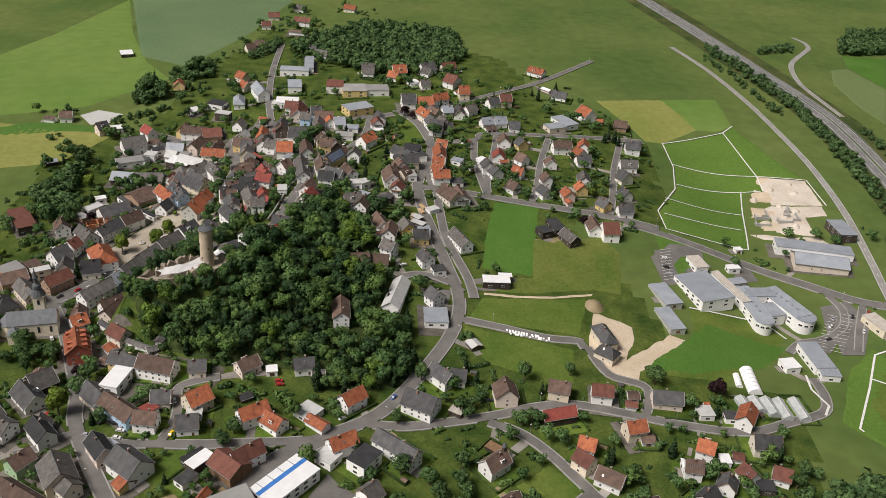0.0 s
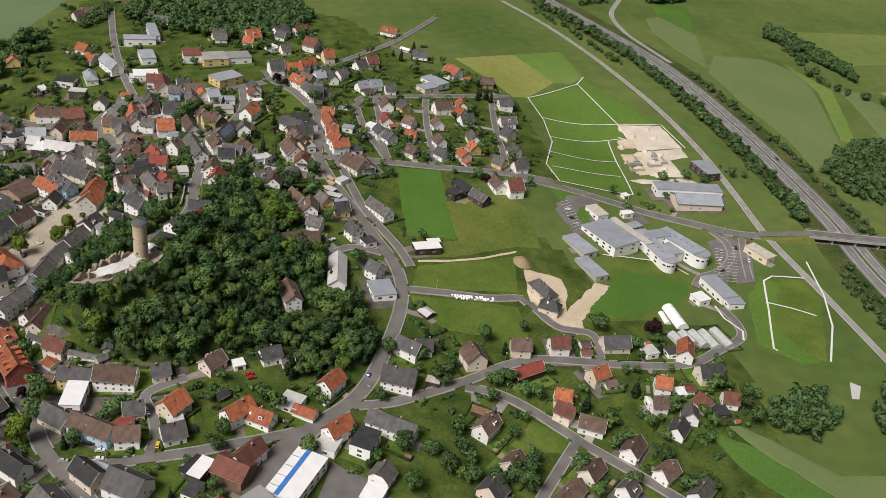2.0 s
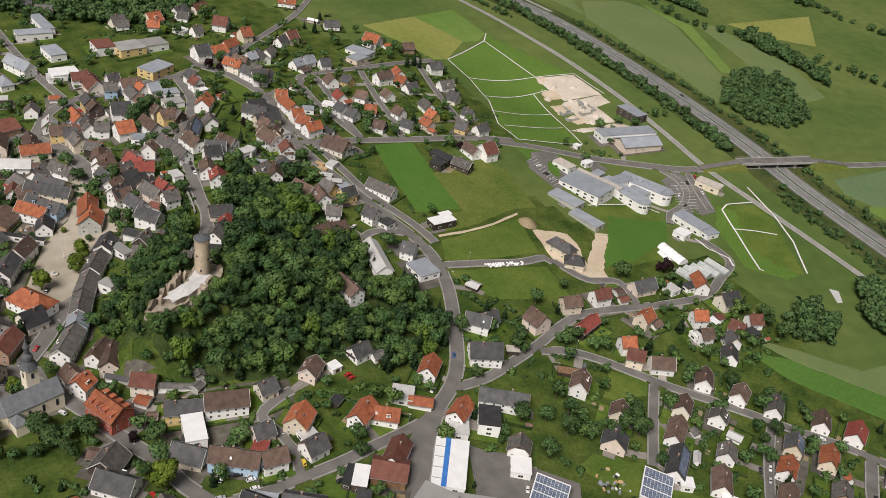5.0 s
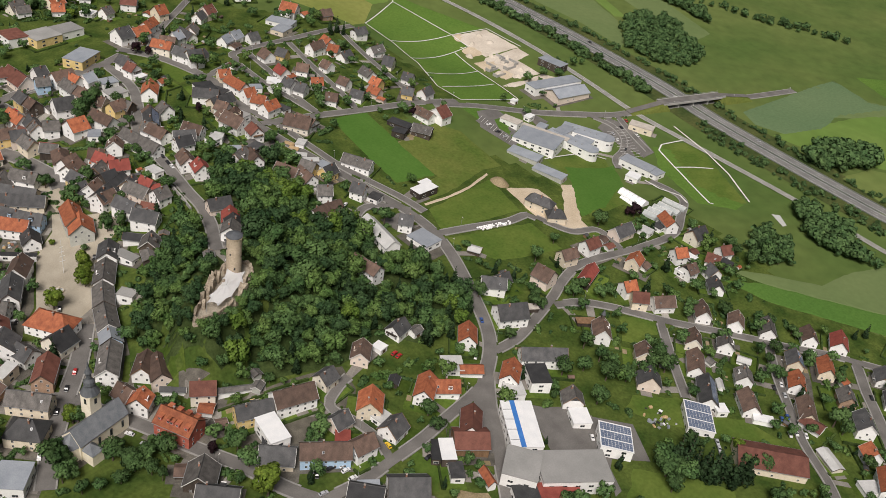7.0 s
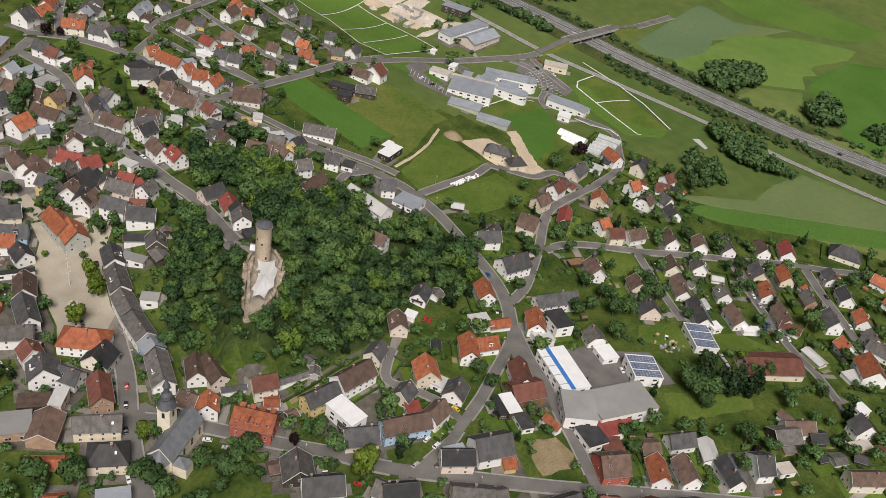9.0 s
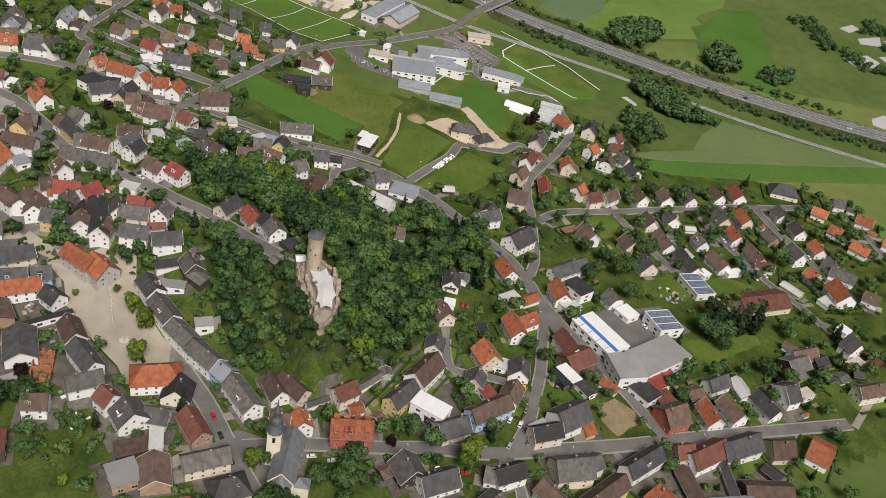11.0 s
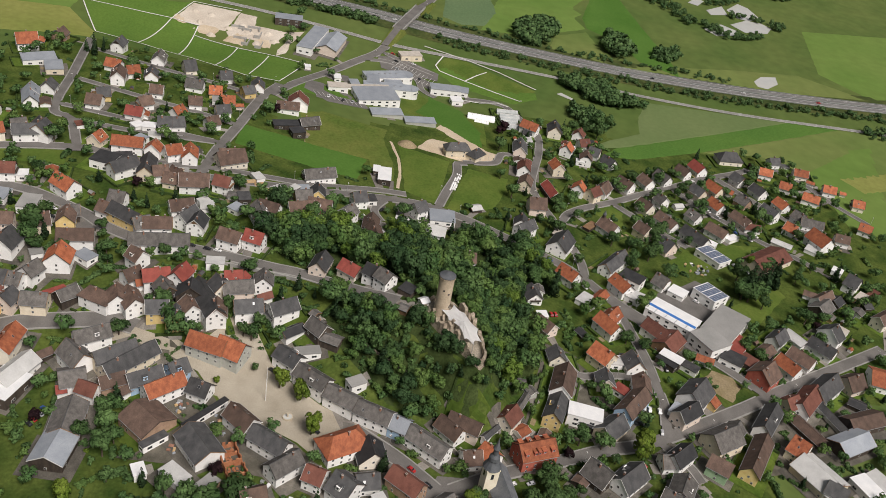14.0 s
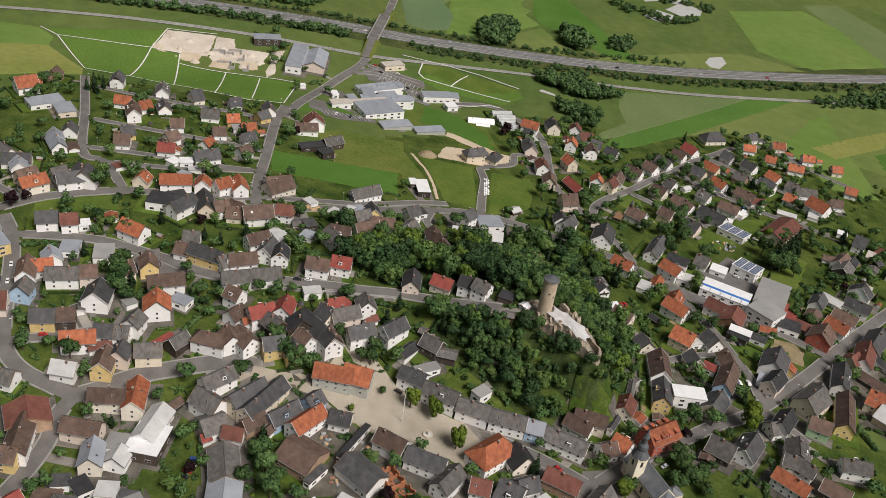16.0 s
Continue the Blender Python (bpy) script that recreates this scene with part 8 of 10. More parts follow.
OPEN.append(((13.4, 210.8), (28.0, 200.1), (27.2, 189.7), (17.2, 185.8), (6.8, 201.0), (4.9, 207.3)))
OPEN.append(((29.1, 188.4), (39.4, 177.7), (41.4, 160.4), (23.3, 173.2), (19.5, 182.6)))
OPEN.append(((-17.9, 188.4), (-6.5, 177.7), (3.5, 161.7), (-1.0, 159.1), (-31.6, 180.7)))
OPEN.append(((36.5, 232.9), (48.4, 243.4), (60.4, 234.1), (54.0, 227.5), (39.8, 228.0)))
OPEN.append(((-10.1, 509.9), (-4.1, 481.0), (-15.1, 477.1), (-20.7, 507.6)))
OPEN.append(((-80.0, 232.0), (-74.9, 233.9), (-72.7, 225.4), (-79.6, 217.5), (-86.2, 221.5)))
OPEN.append(((292.3, 327.9), (387.3, 325.4), (413.0, 323.1), (402.3, 292.1), (428.8, 255.5), (379.4, 276.2), (350.0, 292.4), (324.9, 286.0), (291.3, 296.5), (283.9, 314.0)))
OPEN.append(((437.1, 317.3), (500.4, 274.5), (498.3, 197.0), (466.1, 203.2), (443.4, 224.3), (432.4, 256.5), (423.1, 289.6)))
OPEN.append(((322.9, 285.3), (366.6, 280.8), (414.6, 251.8), (431.4, 221.6), (434.5, 207.5), (409.9, 208.5), (374.9, 225.0), (346.8, 226.0), (327.5, 219.2), (305.6, 245.9), (339.7, 260.0)))
OPEN.append(((352.4, 219.5), (405.4, 207.6), (421.8, 183.2), (256.6, 154.0), (279.6, 184.5), (310.5, 194.7), (329.3, 217.7)))
OPEN.append(((272.1, 250.9), (301.1, 244.6), (321.0, 219.5), (273.1, 207.5), (262.5, 211.9)))
OPEN.append(((197.9, 330.6), (205.7, 323.0), (183.5, 290.8), (187.8, 264.8), (178.6, 264.6), (166.4, 280.0), (182.5, 315.3)))
OPEN.append(((123.5, 339.9), (161.1, 330.2), (143.6, 311.1), (114.1, 298.8), (92.9, 299.8), (98.3, 309.1), (116.6, 325.6)))
OPEN.append(((115.4, 407.1), (142.5, 403.5), (134.1, 385.9), (118.0, 367.0), (114.1, 384.9)))
OPEN.append(((-207.2, 504.0), (-199.3, 512.9), (-183.9, 509.9), (-184.5, 498.2), (-197.2, 492.3)))
OPEN.append(((292.3, 327.9), (387.3, 325.4), (413.0, 323.1), (402.3, 292.1), (415.0, 273.8), (350.0, 292.4), (324.9, 286.0), (291.3, 296.5), (283.9, 314.0)))
OPEN.append(((113.3, 388.4), (121.1, 399.4), (137.3, 400.4), (136.4, 390.3), (124.8, 389.1), (119.4, 380.5), (120.5, 371.7), (113.7, 367.7)))
OPEN.append(((185.3, 361.7), (199.5, 365.6), (204.5, 350.6), (193.0, 326.3), (183.5, 326.6), (185.4, 338.9), (187.0, 351.3)))
OPEN.append(((138.0, 86.5), (157.4, 47.9), (174.1, 8.8), (168.3, -0.5), (140.3, 33.3), (121.3, 75.9)))
OPEN.append(((133.3, 43.5), (147.9, 12.2), (92.4, 39.2), (99.4, 54.0)))
OPEN.append(((334.9, 745.2), (374.1, 749.5), (338.0, 663.4), (327.0, 711.9)))
OPEN.append(((308.4, 698.7), (325.7, 708.6), (336.8, 660.5), (304.4, 582.7), (297.9, 614.1), (296.8, 661.2)))
OPEN.append(((126.6, 400.1), (193.4, 366.0), (181.7, 331.2), (170.2, 298.9), (116.1, 310.0), (79.3, 288.2), (31.0, 295.8), (17.5, 349.6), (57.8, 343.3), (90.7, 372.6), (93.3, 396.2)))
OPEN.append(((219.4, 359.1), (215.9, 312.7), (187.7, 261.0), (155.4, 273.3), (178.3, 299.4), (181.0, 334.8), (195.8, 358.7)))
OPEN.append(((80.5, 400.7), (104.1, 334.4), (59.3, 337.3), (42.2, 375.7), (46.5, 401.1)))
OPEN.append(((155.1, 352.2), (203.7, 330.3), (186.6, 304.2), (127.5, 312.0)))
PAVED = []
PAVED.append(((-111.4, 439.7), (-101.6, 422.2), (-104.2, 407.3), (-113.2, 399.7), (-128.9, 385.5), (-133.4, 374.8), (-140.2, 359.1), (-146.1, 352.7), (-155.2, 336.3), (-154.8, 410.0), (-137.3, 400.0), (-121.0, 416.0)))
PAVED.append(((-91.0, 415.1), (-83.5, 399.7), (-85.9, 389.8), (-95.7, 388.1), (-100.5, 392.0), (-103.0, 411.0), (-100.5, 418.6)))
PAVED.append(((-91.2, 207.0), (-74.9, 182.9), (-56.6, 152.6), (-77.3, 143.6), (-97.9, 155.4), (-109.7, 172.7), (-122.9, 207.9)))
PAVED.append(((-117.8, 286.4), (-71.1, 276.5), (-73.1, 266.5), (-89.6, 246.4), (-106.2, 249.0), (-116.6, 260.7)))

# ---- trees ----
def leaf_cloud(rnd, blobs, count, size, flat=0.6):
    """Small leaf clumps spread over the outer part of several blobs: vertices, faces and the crown's own normals."""
    verts, faces, normals = [], [], []
    middle = Vector((0, 0, sum(b[2] * b[3] for b in blobs) / sum(b[3] for b in blobs)))
    weights = [b[3] ** 2 for b in blobs]
    for _ in range(count):
        bx, by, bz, br = rnd.choices(blobs, weights)[0]
        d = Vector((rnd.gauss(0, 1), rnd.gauss(0, 1), rnd.gauss(0.25, 1))).normalized()
        r = br * (0.62 + 0.42 * rnd.random() ** 0.6)
        c = Vector((bx, by, bz)) + Vector((d.x * r, d.y * r, d.z * r * 0.9))
        n = (d + 0.5 * Vector((rnd.uniform(-1, 1), rnd.uniform(-1, 1), rnd.uniform(-0.6, 1)))).normalized()
        normals.append((d * 0.55 + (c - middle).normalized() * 0.45 + n * 0.35).normalized())
        t = n.orthogonal().normalized()
        t = (t * math.cos(6.28 * rnd.random()) + n.cross(t) * math.sin(6.28 * rnd.random())).normalized()
        b = n.cross(t)
        s = size * rnd.uniform(0.6, 1.3)
        i = len(verts)
        verts += [c + t * s, c + b * s * 0.8 + n * s * 0.25, c - t * s, c - b * s * 0.8 + n * s * 0.25]
        faces.append((i, i + 1, i + 2, i + 3))
    return verts, faces, normals


def leafy(name, verts, faces, normals, material):
    """A mesh of leaves, shaded as the rounded crown that they make up."""
    me = bpy.data.meshes.new(name)
    me.from_pydata(verts, [], faces)
    me.materials.append(MATS[material])
    me.shade_smooth()
    me.normals_split_custom_set(np.repeat(np.asarray(normals, dtype=float), 4, axis=0).tolist())
    return me


def broad_blobs(rnd, high, spread, n=11):
    blobs = [(0, 0, high * 0.66, spread * 0.62)]
    for i in range(n):
        a = 2 * math.pi * (i / n + rnd.uniform(-0.05, 0.05)) * 2
        r = spread * rnd.uniform(0.35, 0.72)
        blobs.append((r * math.cos(a), r * math.sin(a), high * rnd.uniform(0.42, 0.86), spread * rnd.uniform(0.28, 0.45)))
    return blobs


def conifer_blobs(rnd, high, spread):
    out = []
    for k in range(9):
        f = k / 8
        r = spread * (1 - f) * 0.75 + 0.1
        for j in range(4 if f < 0.7 else 2):
            a = rnd.uniform(0, 6.28)
            out.append((r * 0.5 * math.cos(a), r * 0.5 * math.sin(a), high * (0.12 + 0.86 * f), r * 0.55 + 0.12))
    return out


def crown_mesh(seed, kind, high, spread, count, size, mat):
    rnd = random.Random(seed)
    blobs = conifer_blobs(rnd, high, spread) if kind == "conifer" else broad_blobs(rnd, high, spread)
    return leafy("crown", *leaf_cloud(rnd, blobs, count, size), mat)


def trunk_mesh(seed, high, spread, conifer):
    rnd = random.Random(seed)
    bm = bmesh.new()
    cyl(bm, 0, 0, -0.5, high * (0.95 if conifer else 0.5), 0.03 * high + 0.05, 0.03 if conifer else 0.018 * high + 0.03, 7)
    if not conifer:
        for i in range(5):
            a = 2 * math.pi * i / 5 + rnd.uniform(-0.3, 0.3)
            n = len(bm.verts)
            cyl(bm, 0, 0, 0, spread * 0.75, 0.014 * high + 0.02, 0.02, 5)
            bm.verts.ensure_lookup_table()
            bmesh.ops.transform(bm, matrix=pose(0, 0, high * rnd.uniform(0.3, 0.48), 0, 0, math.degrees(a)) @ pose(0, 0, 0, 0, rnd.uniform(35, 60), 0), verts=bm.verts[n:])
    return mesh_of("tree", bm, ("bark",))


KINDS = {"broad": [], "light": [], "conifer": [], "copper": [], "bush": []}
for i in range(5):
    KINDS["broad"].append((trunk_mesh(i, 7, 2.8, False), crown_mesh(i, "broad", 7, 2.8 + 0.15 * i, 850, 0.34, "leaf_summer")))
for i in range(2):
    KINDS["light"].append((trunk_mesh(20 + i, 6, 2.4, False), crown_mesh(20 + i, "broad", 6, 2.5, 1300, 0.29, "leaf_light")))
for i in range(3):
    KINDS["conifer"].append((trunk_mesh(30 + i, 9, 2, True), crown_mesh(30 + i, "conifer", 9, 2.1, 800, 0.3, "leaf_conifer")))
KINDS["copper"].append((trunk_mesh(40, 6, 2.4, False), crown_mesh(40, "broad", 6, 2.5, 1100, 0.3, "leaf_copper")))
LABELS = {"broad": "leafy green deciduous tree standing on grass", "light": "young tree with bright yellow-green leaves", "conifer": "dark green conifer with a pointed crown", "copper": "copper beech with dark purple leaves"}
CATEGORY = {"broad": "tree", "light": "tree", "conifer": "conifer", "copper": "tree"}


def tree(kind, x, y, size, rnd):
    trunk, crown = rnd.choice(KINDS[kind])
    ob = new("tree" if kind != "conifer" else "conifer", trunk)
    s = size
    ob.matrix_basis = pose(x, y, h1(x, y), 0, 0, rnd.uniform(0, 360)) @ Matrix.Diagonal((s * rnd.uniform(0.85, 1.15), s * rnd.uniform(0.85, 1.15), s * rnd.uniform(0.85, 1.15), 1))
    tagged(ob, LABELS[kind], CATEGORY[kind], "trees")
    shared("crown", crown, ob, Matrix())
    return ob


BUSHES = []
for i in range(4):
    rnd = random.Random(60 + i)
    cloud = leaf_cloud(rnd, [(0, 0, 0.45, 0.7), (0.5, 0.2, 0.4, 0.5), (-0.4, 0.4, 0.35, 0.5), (0.1, -0.5, 0.4, 0.45)], 190, 0.21)
    BUSHES.append(leafy("bush", *cloud, "leaf_light" if i == 3 else "leaf_summer"))


def bush(x, y, size, rnd):
    ob = new("bush", rnd.choice(BUSHES))
    ob.matrix_basis = pose(x, y, h1(x, y) - 0.05, 0, 0, rnd.uniform(0, 360)) @ Matrix.Diagonal((size, size, size * rnd.uniform(0.7, 1.1), 1))
    return tagged(ob, "low rounded green garden bush", "bush", "garden bushes")


HOUSE_CELLS = {}


def on_house(x, y, margin):
    if HOUSE_CELLS.get("known") != len(FOOTPRINTS):
        HOUSE_CELLS.clear()
        HOUSE_CELLS["known"] = len(FOOTPRINTS)
        for f in FOOTPRINTS:
            r = f[3] + f[4] + 4
            for i in range(int((f[0] - r) // 20), int((f[0] + r) // 20) + 1):
                for j in range(int((f[1] - r) // 20), int((f[1] + r) // 20) + 1):
                    HOUSE_CELLS.setdefault((i, j), []).append(f)
    for fx, fy, a, l, w in HOUSE_CELLS.get((int(x // 20), int(y // 20)), ()):
        dx, dy = x - fx, y - fy
        if dx * dx + dy * dy < (l + w + margin) ** 2:
            u, v = dx * math.cos(a) + dy * math.sin(a), -dx * math.sin(a) + dy * math.cos(a)
            if abs(u) < l + margin and abs(v) < w + margin:
                return True
    return False


def clear_of_open(x, y):
    return not any(inside(x, y, p) for p in OPEN)


def wood(name, label, poly, spacing, high, seed, mat="leaf_far"):
    """A far wood: many crowns in one mesh."""
    rnd = random.Random(seed)
    xs = [p[0] for p in poly]
    ys = [p[1] for p in poly]
    verts, faces, normals = [], [], []
    for i in range(int((max(xs) - min(xs)) / spacing) + 1):
        for j in range(int((max(ys) - min(ys)) / spacing) + 1):
            x = min(xs) + (i + rnd.uniform(0, 1)) * spacing
            y = min(ys) + (j + rnd.uniform(0, 1)) * spacing
            if inside(x, y, poly):
                s = high * rnd.uniform(0.7, 1.2)
                v, f, g = leaf_cloud(rnd, broad_blobs(rnd, s, s * 0.42, 6), 150, s * 0.095)
                n, z = len(verts), h1(x, y) - 0.2 * s
                verts += [(p.x + x, p.y + y, p.z + z) for p in v]
                faces += [tuple(q + n for q in k) for k in f]
                normals += g
    tagged(new(name, leafy(name, verts, faces, normals, mat)), label, "trees", kind="stuff")


def line_wood(name, label, points, width, spacing, high, seed, gap=0.25):
    rnd = random.Random(seed)
    verts, faces, normals = [], [], []
    for q in curve_points(points, spacing):
        if rnd.random() < gap:
            continue
        x, y = q.x + rnd.uniform(-1, 1) * width / 2, q.y + rnd.uniform(-1, 1) * width / 2
        s = high * rnd.uniform(0.4, 1.2)
        v, f, m = leaf_cloud(rnd, broad_blobs(rnd, s, s * 0.48, 6), 120, s * 0.1)
        normals += m
        n, z = len(verts), h1(x, y) - 0.25 * s
        verts += [(p.x + x, p.y + y, p.z + z) for p in v]
        faces += [tuple(k + n for k in g) for g in f]
    tagged(new(name, leafy(name, verts, faces, normals, "leaf_far")), label, "trees", kind="stuff")


# crowns laid out in numbers, for the joined woods and shrubs
PROTO = {}


def proto(kind):
    if kind not in PROTO:
        out = []
        for i in range(4):
            r = random.Random(100 + i + len(kind) * 10)
            if kind == "shrub":
                v, _, g = leaf_cloud(r, [(0, 0, 0.45, 0.7), (0.5, 0.2, 0.4, 0.5), (-0.4, 0.4, 0.35, 0.5), (0.1, -0.5, 0.4, 0.45)], 56, 0.33)
            elif kind == "conifer":
                v, _, g = leaf_cloud(r, conifer_blobs(r, 9, 2.1), 700, 0.33)
            elif kind == "thin":
                v, _, g = leaf_cloud(r, broad_blobs(r, 7, 3.0, 8), 400, 0.42)
            else:
                v, _, g = leaf_cloud(r, broad_blobs(r, 7.4, 3.1, 14), 950, 0.33)
            out.append((np.array([tuple(p) for p in v]), np.array([tuple(p) for p in g])))
        PROTO[kind] = out
    return PROTO[kind]


class Growth:
    """Many plants of one material, joined into one mesh."""

    def __init__(self):
        self.blocks, self.normals = [], []

    def add(self, kind, x, y, size, r, sink=0.0):
        p, g = r.choice(proto(kind))
        a = r.uniform(0, 6.28)
        sx, sy, sz = (size * r.uniform(0.85, 1.15) for _ in range(3))
        c, s = math.cos(a), math.sin(a)
        q = np.empty_like(p)
        q[:, 0] = (p[:, 0] * c - p[:, 1] * s) * sx + x
        q[:, 1] = (p[:, 0] * s + p[:, 1] * c) * sy + y
        q[:, 2] = p[:, 2] * sz + h1(x, y) - sink
        self.blocks.append(q)
        m = g.copy()
        m[:, 0], m[:, 1] = g[:, 0] * c - g[:, 1] * s, g[:, 0] * s + g[:, 1] * c
        self.normals.append(m)

    def done(self, name, label, category, material):
        v = np.concatenate(self.blocks)
        me = leafy(name, v.tolist(), np.arange(len(v)).reshape(-1, 4).tolist(), np.concatenate(self.normals), material)
        tagged(new(name, me), label, category, kind="stuff")


# the castle hill's wood
HILL = [(-105, 347), (-90, 362), (-74, 352), (-66, 368), (-53, 389), (-28, 398), (-18, 380), (-17, 341), (-7, 313), (2, 287), (-4, 275), (-36, 270), (-45, 280), (-73, 277), (-100, 285), (-112, 300), (-124, 308), (-118, 333)]
# ground sheet coloured dark for the shade beneath the crowns
area("wood_floor", "leaf-covered ground under the hill wood, tree shade in its dark colour", "forest_floor", HILL, 0.09)
rnd = random.Random(5)
WARD = [(-112.5, 303.5), (-108, 300.8), (-97, 302.6), (-84, 308.2), (-79, 314), (-76.5, 321.5), (-81, 326), (-86, 327), (-92.5, 324.6), (-99.5, 319), (-106, 313.4), (-111.5, 308.5)]
THIN = [(-125, 322), (-100, 322), (-84, 330), (-75, 352), (-105, 347), (-120, 335)]
placed = []
summer, light, dark, deep, fresh = Growth(), Growth(), Growth(), Growth(), Growth()
for _ in range(12000):
    x, y = rnd.uniform(-126, 4), rnd.uniform(268, 400)
    if not inside(x, y, HILL) or inside(x, y, WARD) or on_house(x, y, 3.6) or near_road(x, y, 1.9) or not clear_of_open(x, y):
        continue
    k = rnd.random()
    close = inside(x, y, THIN)
    if close and k < 0.4:
        continue
    beside = -119 < x < -73 and 297 < y < 331
    size = rnd.choice((0.75, 0.95, 1.1, 1.25, 1.45, 1.6)) * (0.72 if beside else 0.8 if close else 1.0)
    if any((x - a) ** 2 + (y - b) ** 2 < (3.0 * size) ** 2 for a, b in placed):
        continue
    placed.append((x, y))
    if y < 300 and x > -50 and rnd.random() < 0.3 or k > 0.97:
        dark.add("conifer", x, y, size * 0.95, rnd)
    else:
        rnd.choice((summer, summer, light, light, deep, deep, fresh) if size > 1 else (summer, light, deep)).add("full", x, y, size, rnd)
    if len(placed) > 460:
        break
for _ in range(1300):
    x, y = rnd.uniform(-126, 4), rnd.uniform(268, 400)
    if inside(x, y, HILL) and not inside(x, y, WARD) and not on_house(x, y, 0.8) and not near_road(x, y, 0.9) and clear_of_open(x, y):
        (light if rnd.random() < 0.2 else summer).add("shrub", x, y, rnd.uniform(0.8, 1.9), rnd)
deep.done("hill_wood", "deep green deciduous trees among the hill wood", "wood", "leaf_deep")
fresh.done("hill_wood", "fresh green tree crowns among the hill wood", "wood", "leaf_fresh")
summer.done("hill_wood", "dense mixed deciduous wood covering the castle hill", "wood", "leaf_summer")
light.done("hill_wood", "lighter green trees among the hill wood", "wood", "leaf_mid")
dark.done("hill_wood", "dark conifers among the hill wood", "wood", "leaf_conifer")

EXTRA_TREES = []
EXTRA_TREES.append(("conifer", -0.1, 172.3, 1.75))
EXTRA_TREES.append(("conifer", -0.2, 169.0, 1.75))
EXTRA_TREES.append(("conifer", 4.8, 167.2, 1.75))
EXTRA_TREES.append(("conifer", 4.9, 163.9, 1.75))
EXTRA_TREES.append(("conifer", 9.6, 161.9, 1.75))
EXTRA_TREES.append(("conifer", -3.1, 174.7, 1.75))
EXTRA_TREES.append(("conifer", -2.4, 178.3, 1.75))
EXTRA_TREES.append(("conifer", -7.9, 179.8, 1.75))
EXTRA_TREES.append(("light", 19.8, 171.6, 1.10))
EXTRA_TREES.append(("broad", -11.2, 179.8, 1.50))
EXTRA_TREES.append(("broad", -8.7, 175.1, 1.50))
EXTRA_TREES.append(("broad", -9.7, 182.5, 1.50))
EXTRA_TREES.append(("broad", 3.9, 181.5, 1.50))
EXTRA_TREES.append(("broad", 38.5, 217.8, 1.20))
EXTRA_TREES.append(("broad", 32.1, 216.0, 1.20))
EXTRA_TREES.append(("broad", 35.8, 211.9, 1.20))
EXTRA_TREES.append(("broad", 25.8, 214.3, 1.20))
EXTRA_TREES.append(("conifer", -15.1, 328.4, 0.90))
EXTRA_TREES.append(("conifer", -13.8, 324.8, 0.90))
EXTRA_TREES.append(("conifer", -5.2, 314.6, 0.90))
EXTRA_TREES.append(("conifer", -4.1, 310.3, 0.90))
EXTRA_TREES.append(("conifer", 19.1, 288.5, 0.90))
EXTRA_TREES.append(("conifer", 23.3, 281.7, 0.90))
EXTRA_TREES.append(("conifer", -18.2, 239.4, 0.90))
EXTRA_TREES.append(("broad", -0.9, 336.3, 1.10))
EXTRA_TREES.append(("broad", -11.4, 405.5, 1.10))
EXTRA_TREES.append(("broad", -97.4, 494.2, 1.10))
EXTRA_TREES.append(("broad", -99.7, 479.1, 1.10))
EXTRA_TREES.append(("broad", -149.5, 421.6, 1.10))
EXTRA_TREES.append(("broad", -152.0, 415.0, 1.10))
EXTRA_TREES.append(("broad", -145.5, 416.0, 1.10))
EXTRA_TREES.append(("broad", -164.0, 293.9, 1.25))
EXTRA_TREES.append(("broad", -164.0, 289.5, 1.25))
EXTRA_TREES.append(("broad", -182.5, 315.0, 1.25))
EXTRA_TREES.append(("broad", -175.8, 307.3, 1.25))
EXTRA_TREES.append(("broad", -3.2, 215.3, 1.25))
EXTRA_TREES.append(("broad", -150.2, 284.2, 1.20))
EXTRA_TREES.append(("broad", -118.9, 267.1, 1.20))
EXTRA_TREES.append(("broad", -35.0, 470.7, 1.00))
EXTRA_TREES.append(("broad", -71.9, 388.8, 1.00))
EXTRA_TREES.append(("broad", 46.0, 262.3, 1.00))
EXTRA_TREES.append(("broad", -151.7, 302.1, 1.00))
EXTRA_TREES.append(("broad", -163.1, 290.7, 1.20))
EXTRA_TREES.append(("broad", -162.7, 286.9, 1.00))
EXTRA_TREES.append(("broad", -147.6, 280.0, 1.10))
EXTRA_TREES.append(("broad", -147.2, 277.0, 1.00))
EXTRA_TREES.append(("broad", -141.9, 279.4, 1.00))
EXTRA_TREES.append(("broad", -181.5, 313.7, 1.10))
EXTRA_TREES.append(("broad", -176.8, 305.4, 1.30))
EXTRA_TREES.append(("broad", -61.0, 243.3, 1.00))
EXTRA_TREES.append(("broad", -63.4, 236.9, 0.90))
EXTRA_TREES.append(("broad", -50.0, 192.0, 0.90))
EXTRA_TREES.append(("broad", -54.4, 186.6, 0.90))
EXTRA_TREES.append(("broad", -7.2, 181.9, 1.40))
EXTRA_TREES.append(("broad", -15.6, 174.6, 1.00))
EXTRA_TREES.append(("broad", 17.1, 165.0, 1.00))
EXTRA_TREES.append(("broad", 21.3, 160.9, 1.00))
EXTRA_TREES.append(("broad", 11.2, 151.0, 0.90))
EXTRA_TREES.append(("broad", -21.5, 156.7, 1.10))
EXTRA_TREES.append(("copper", -23.9, 152.3, 0.70))
EXTRA_TREES.append(("broad", -19.5, 148.3, 1.00))
EXTRA_TREES.append(("broad", 23.2, 139.6, 0.80))
EXTRA_TREES.append(("broad", 10.2, 133.8, 0.70))
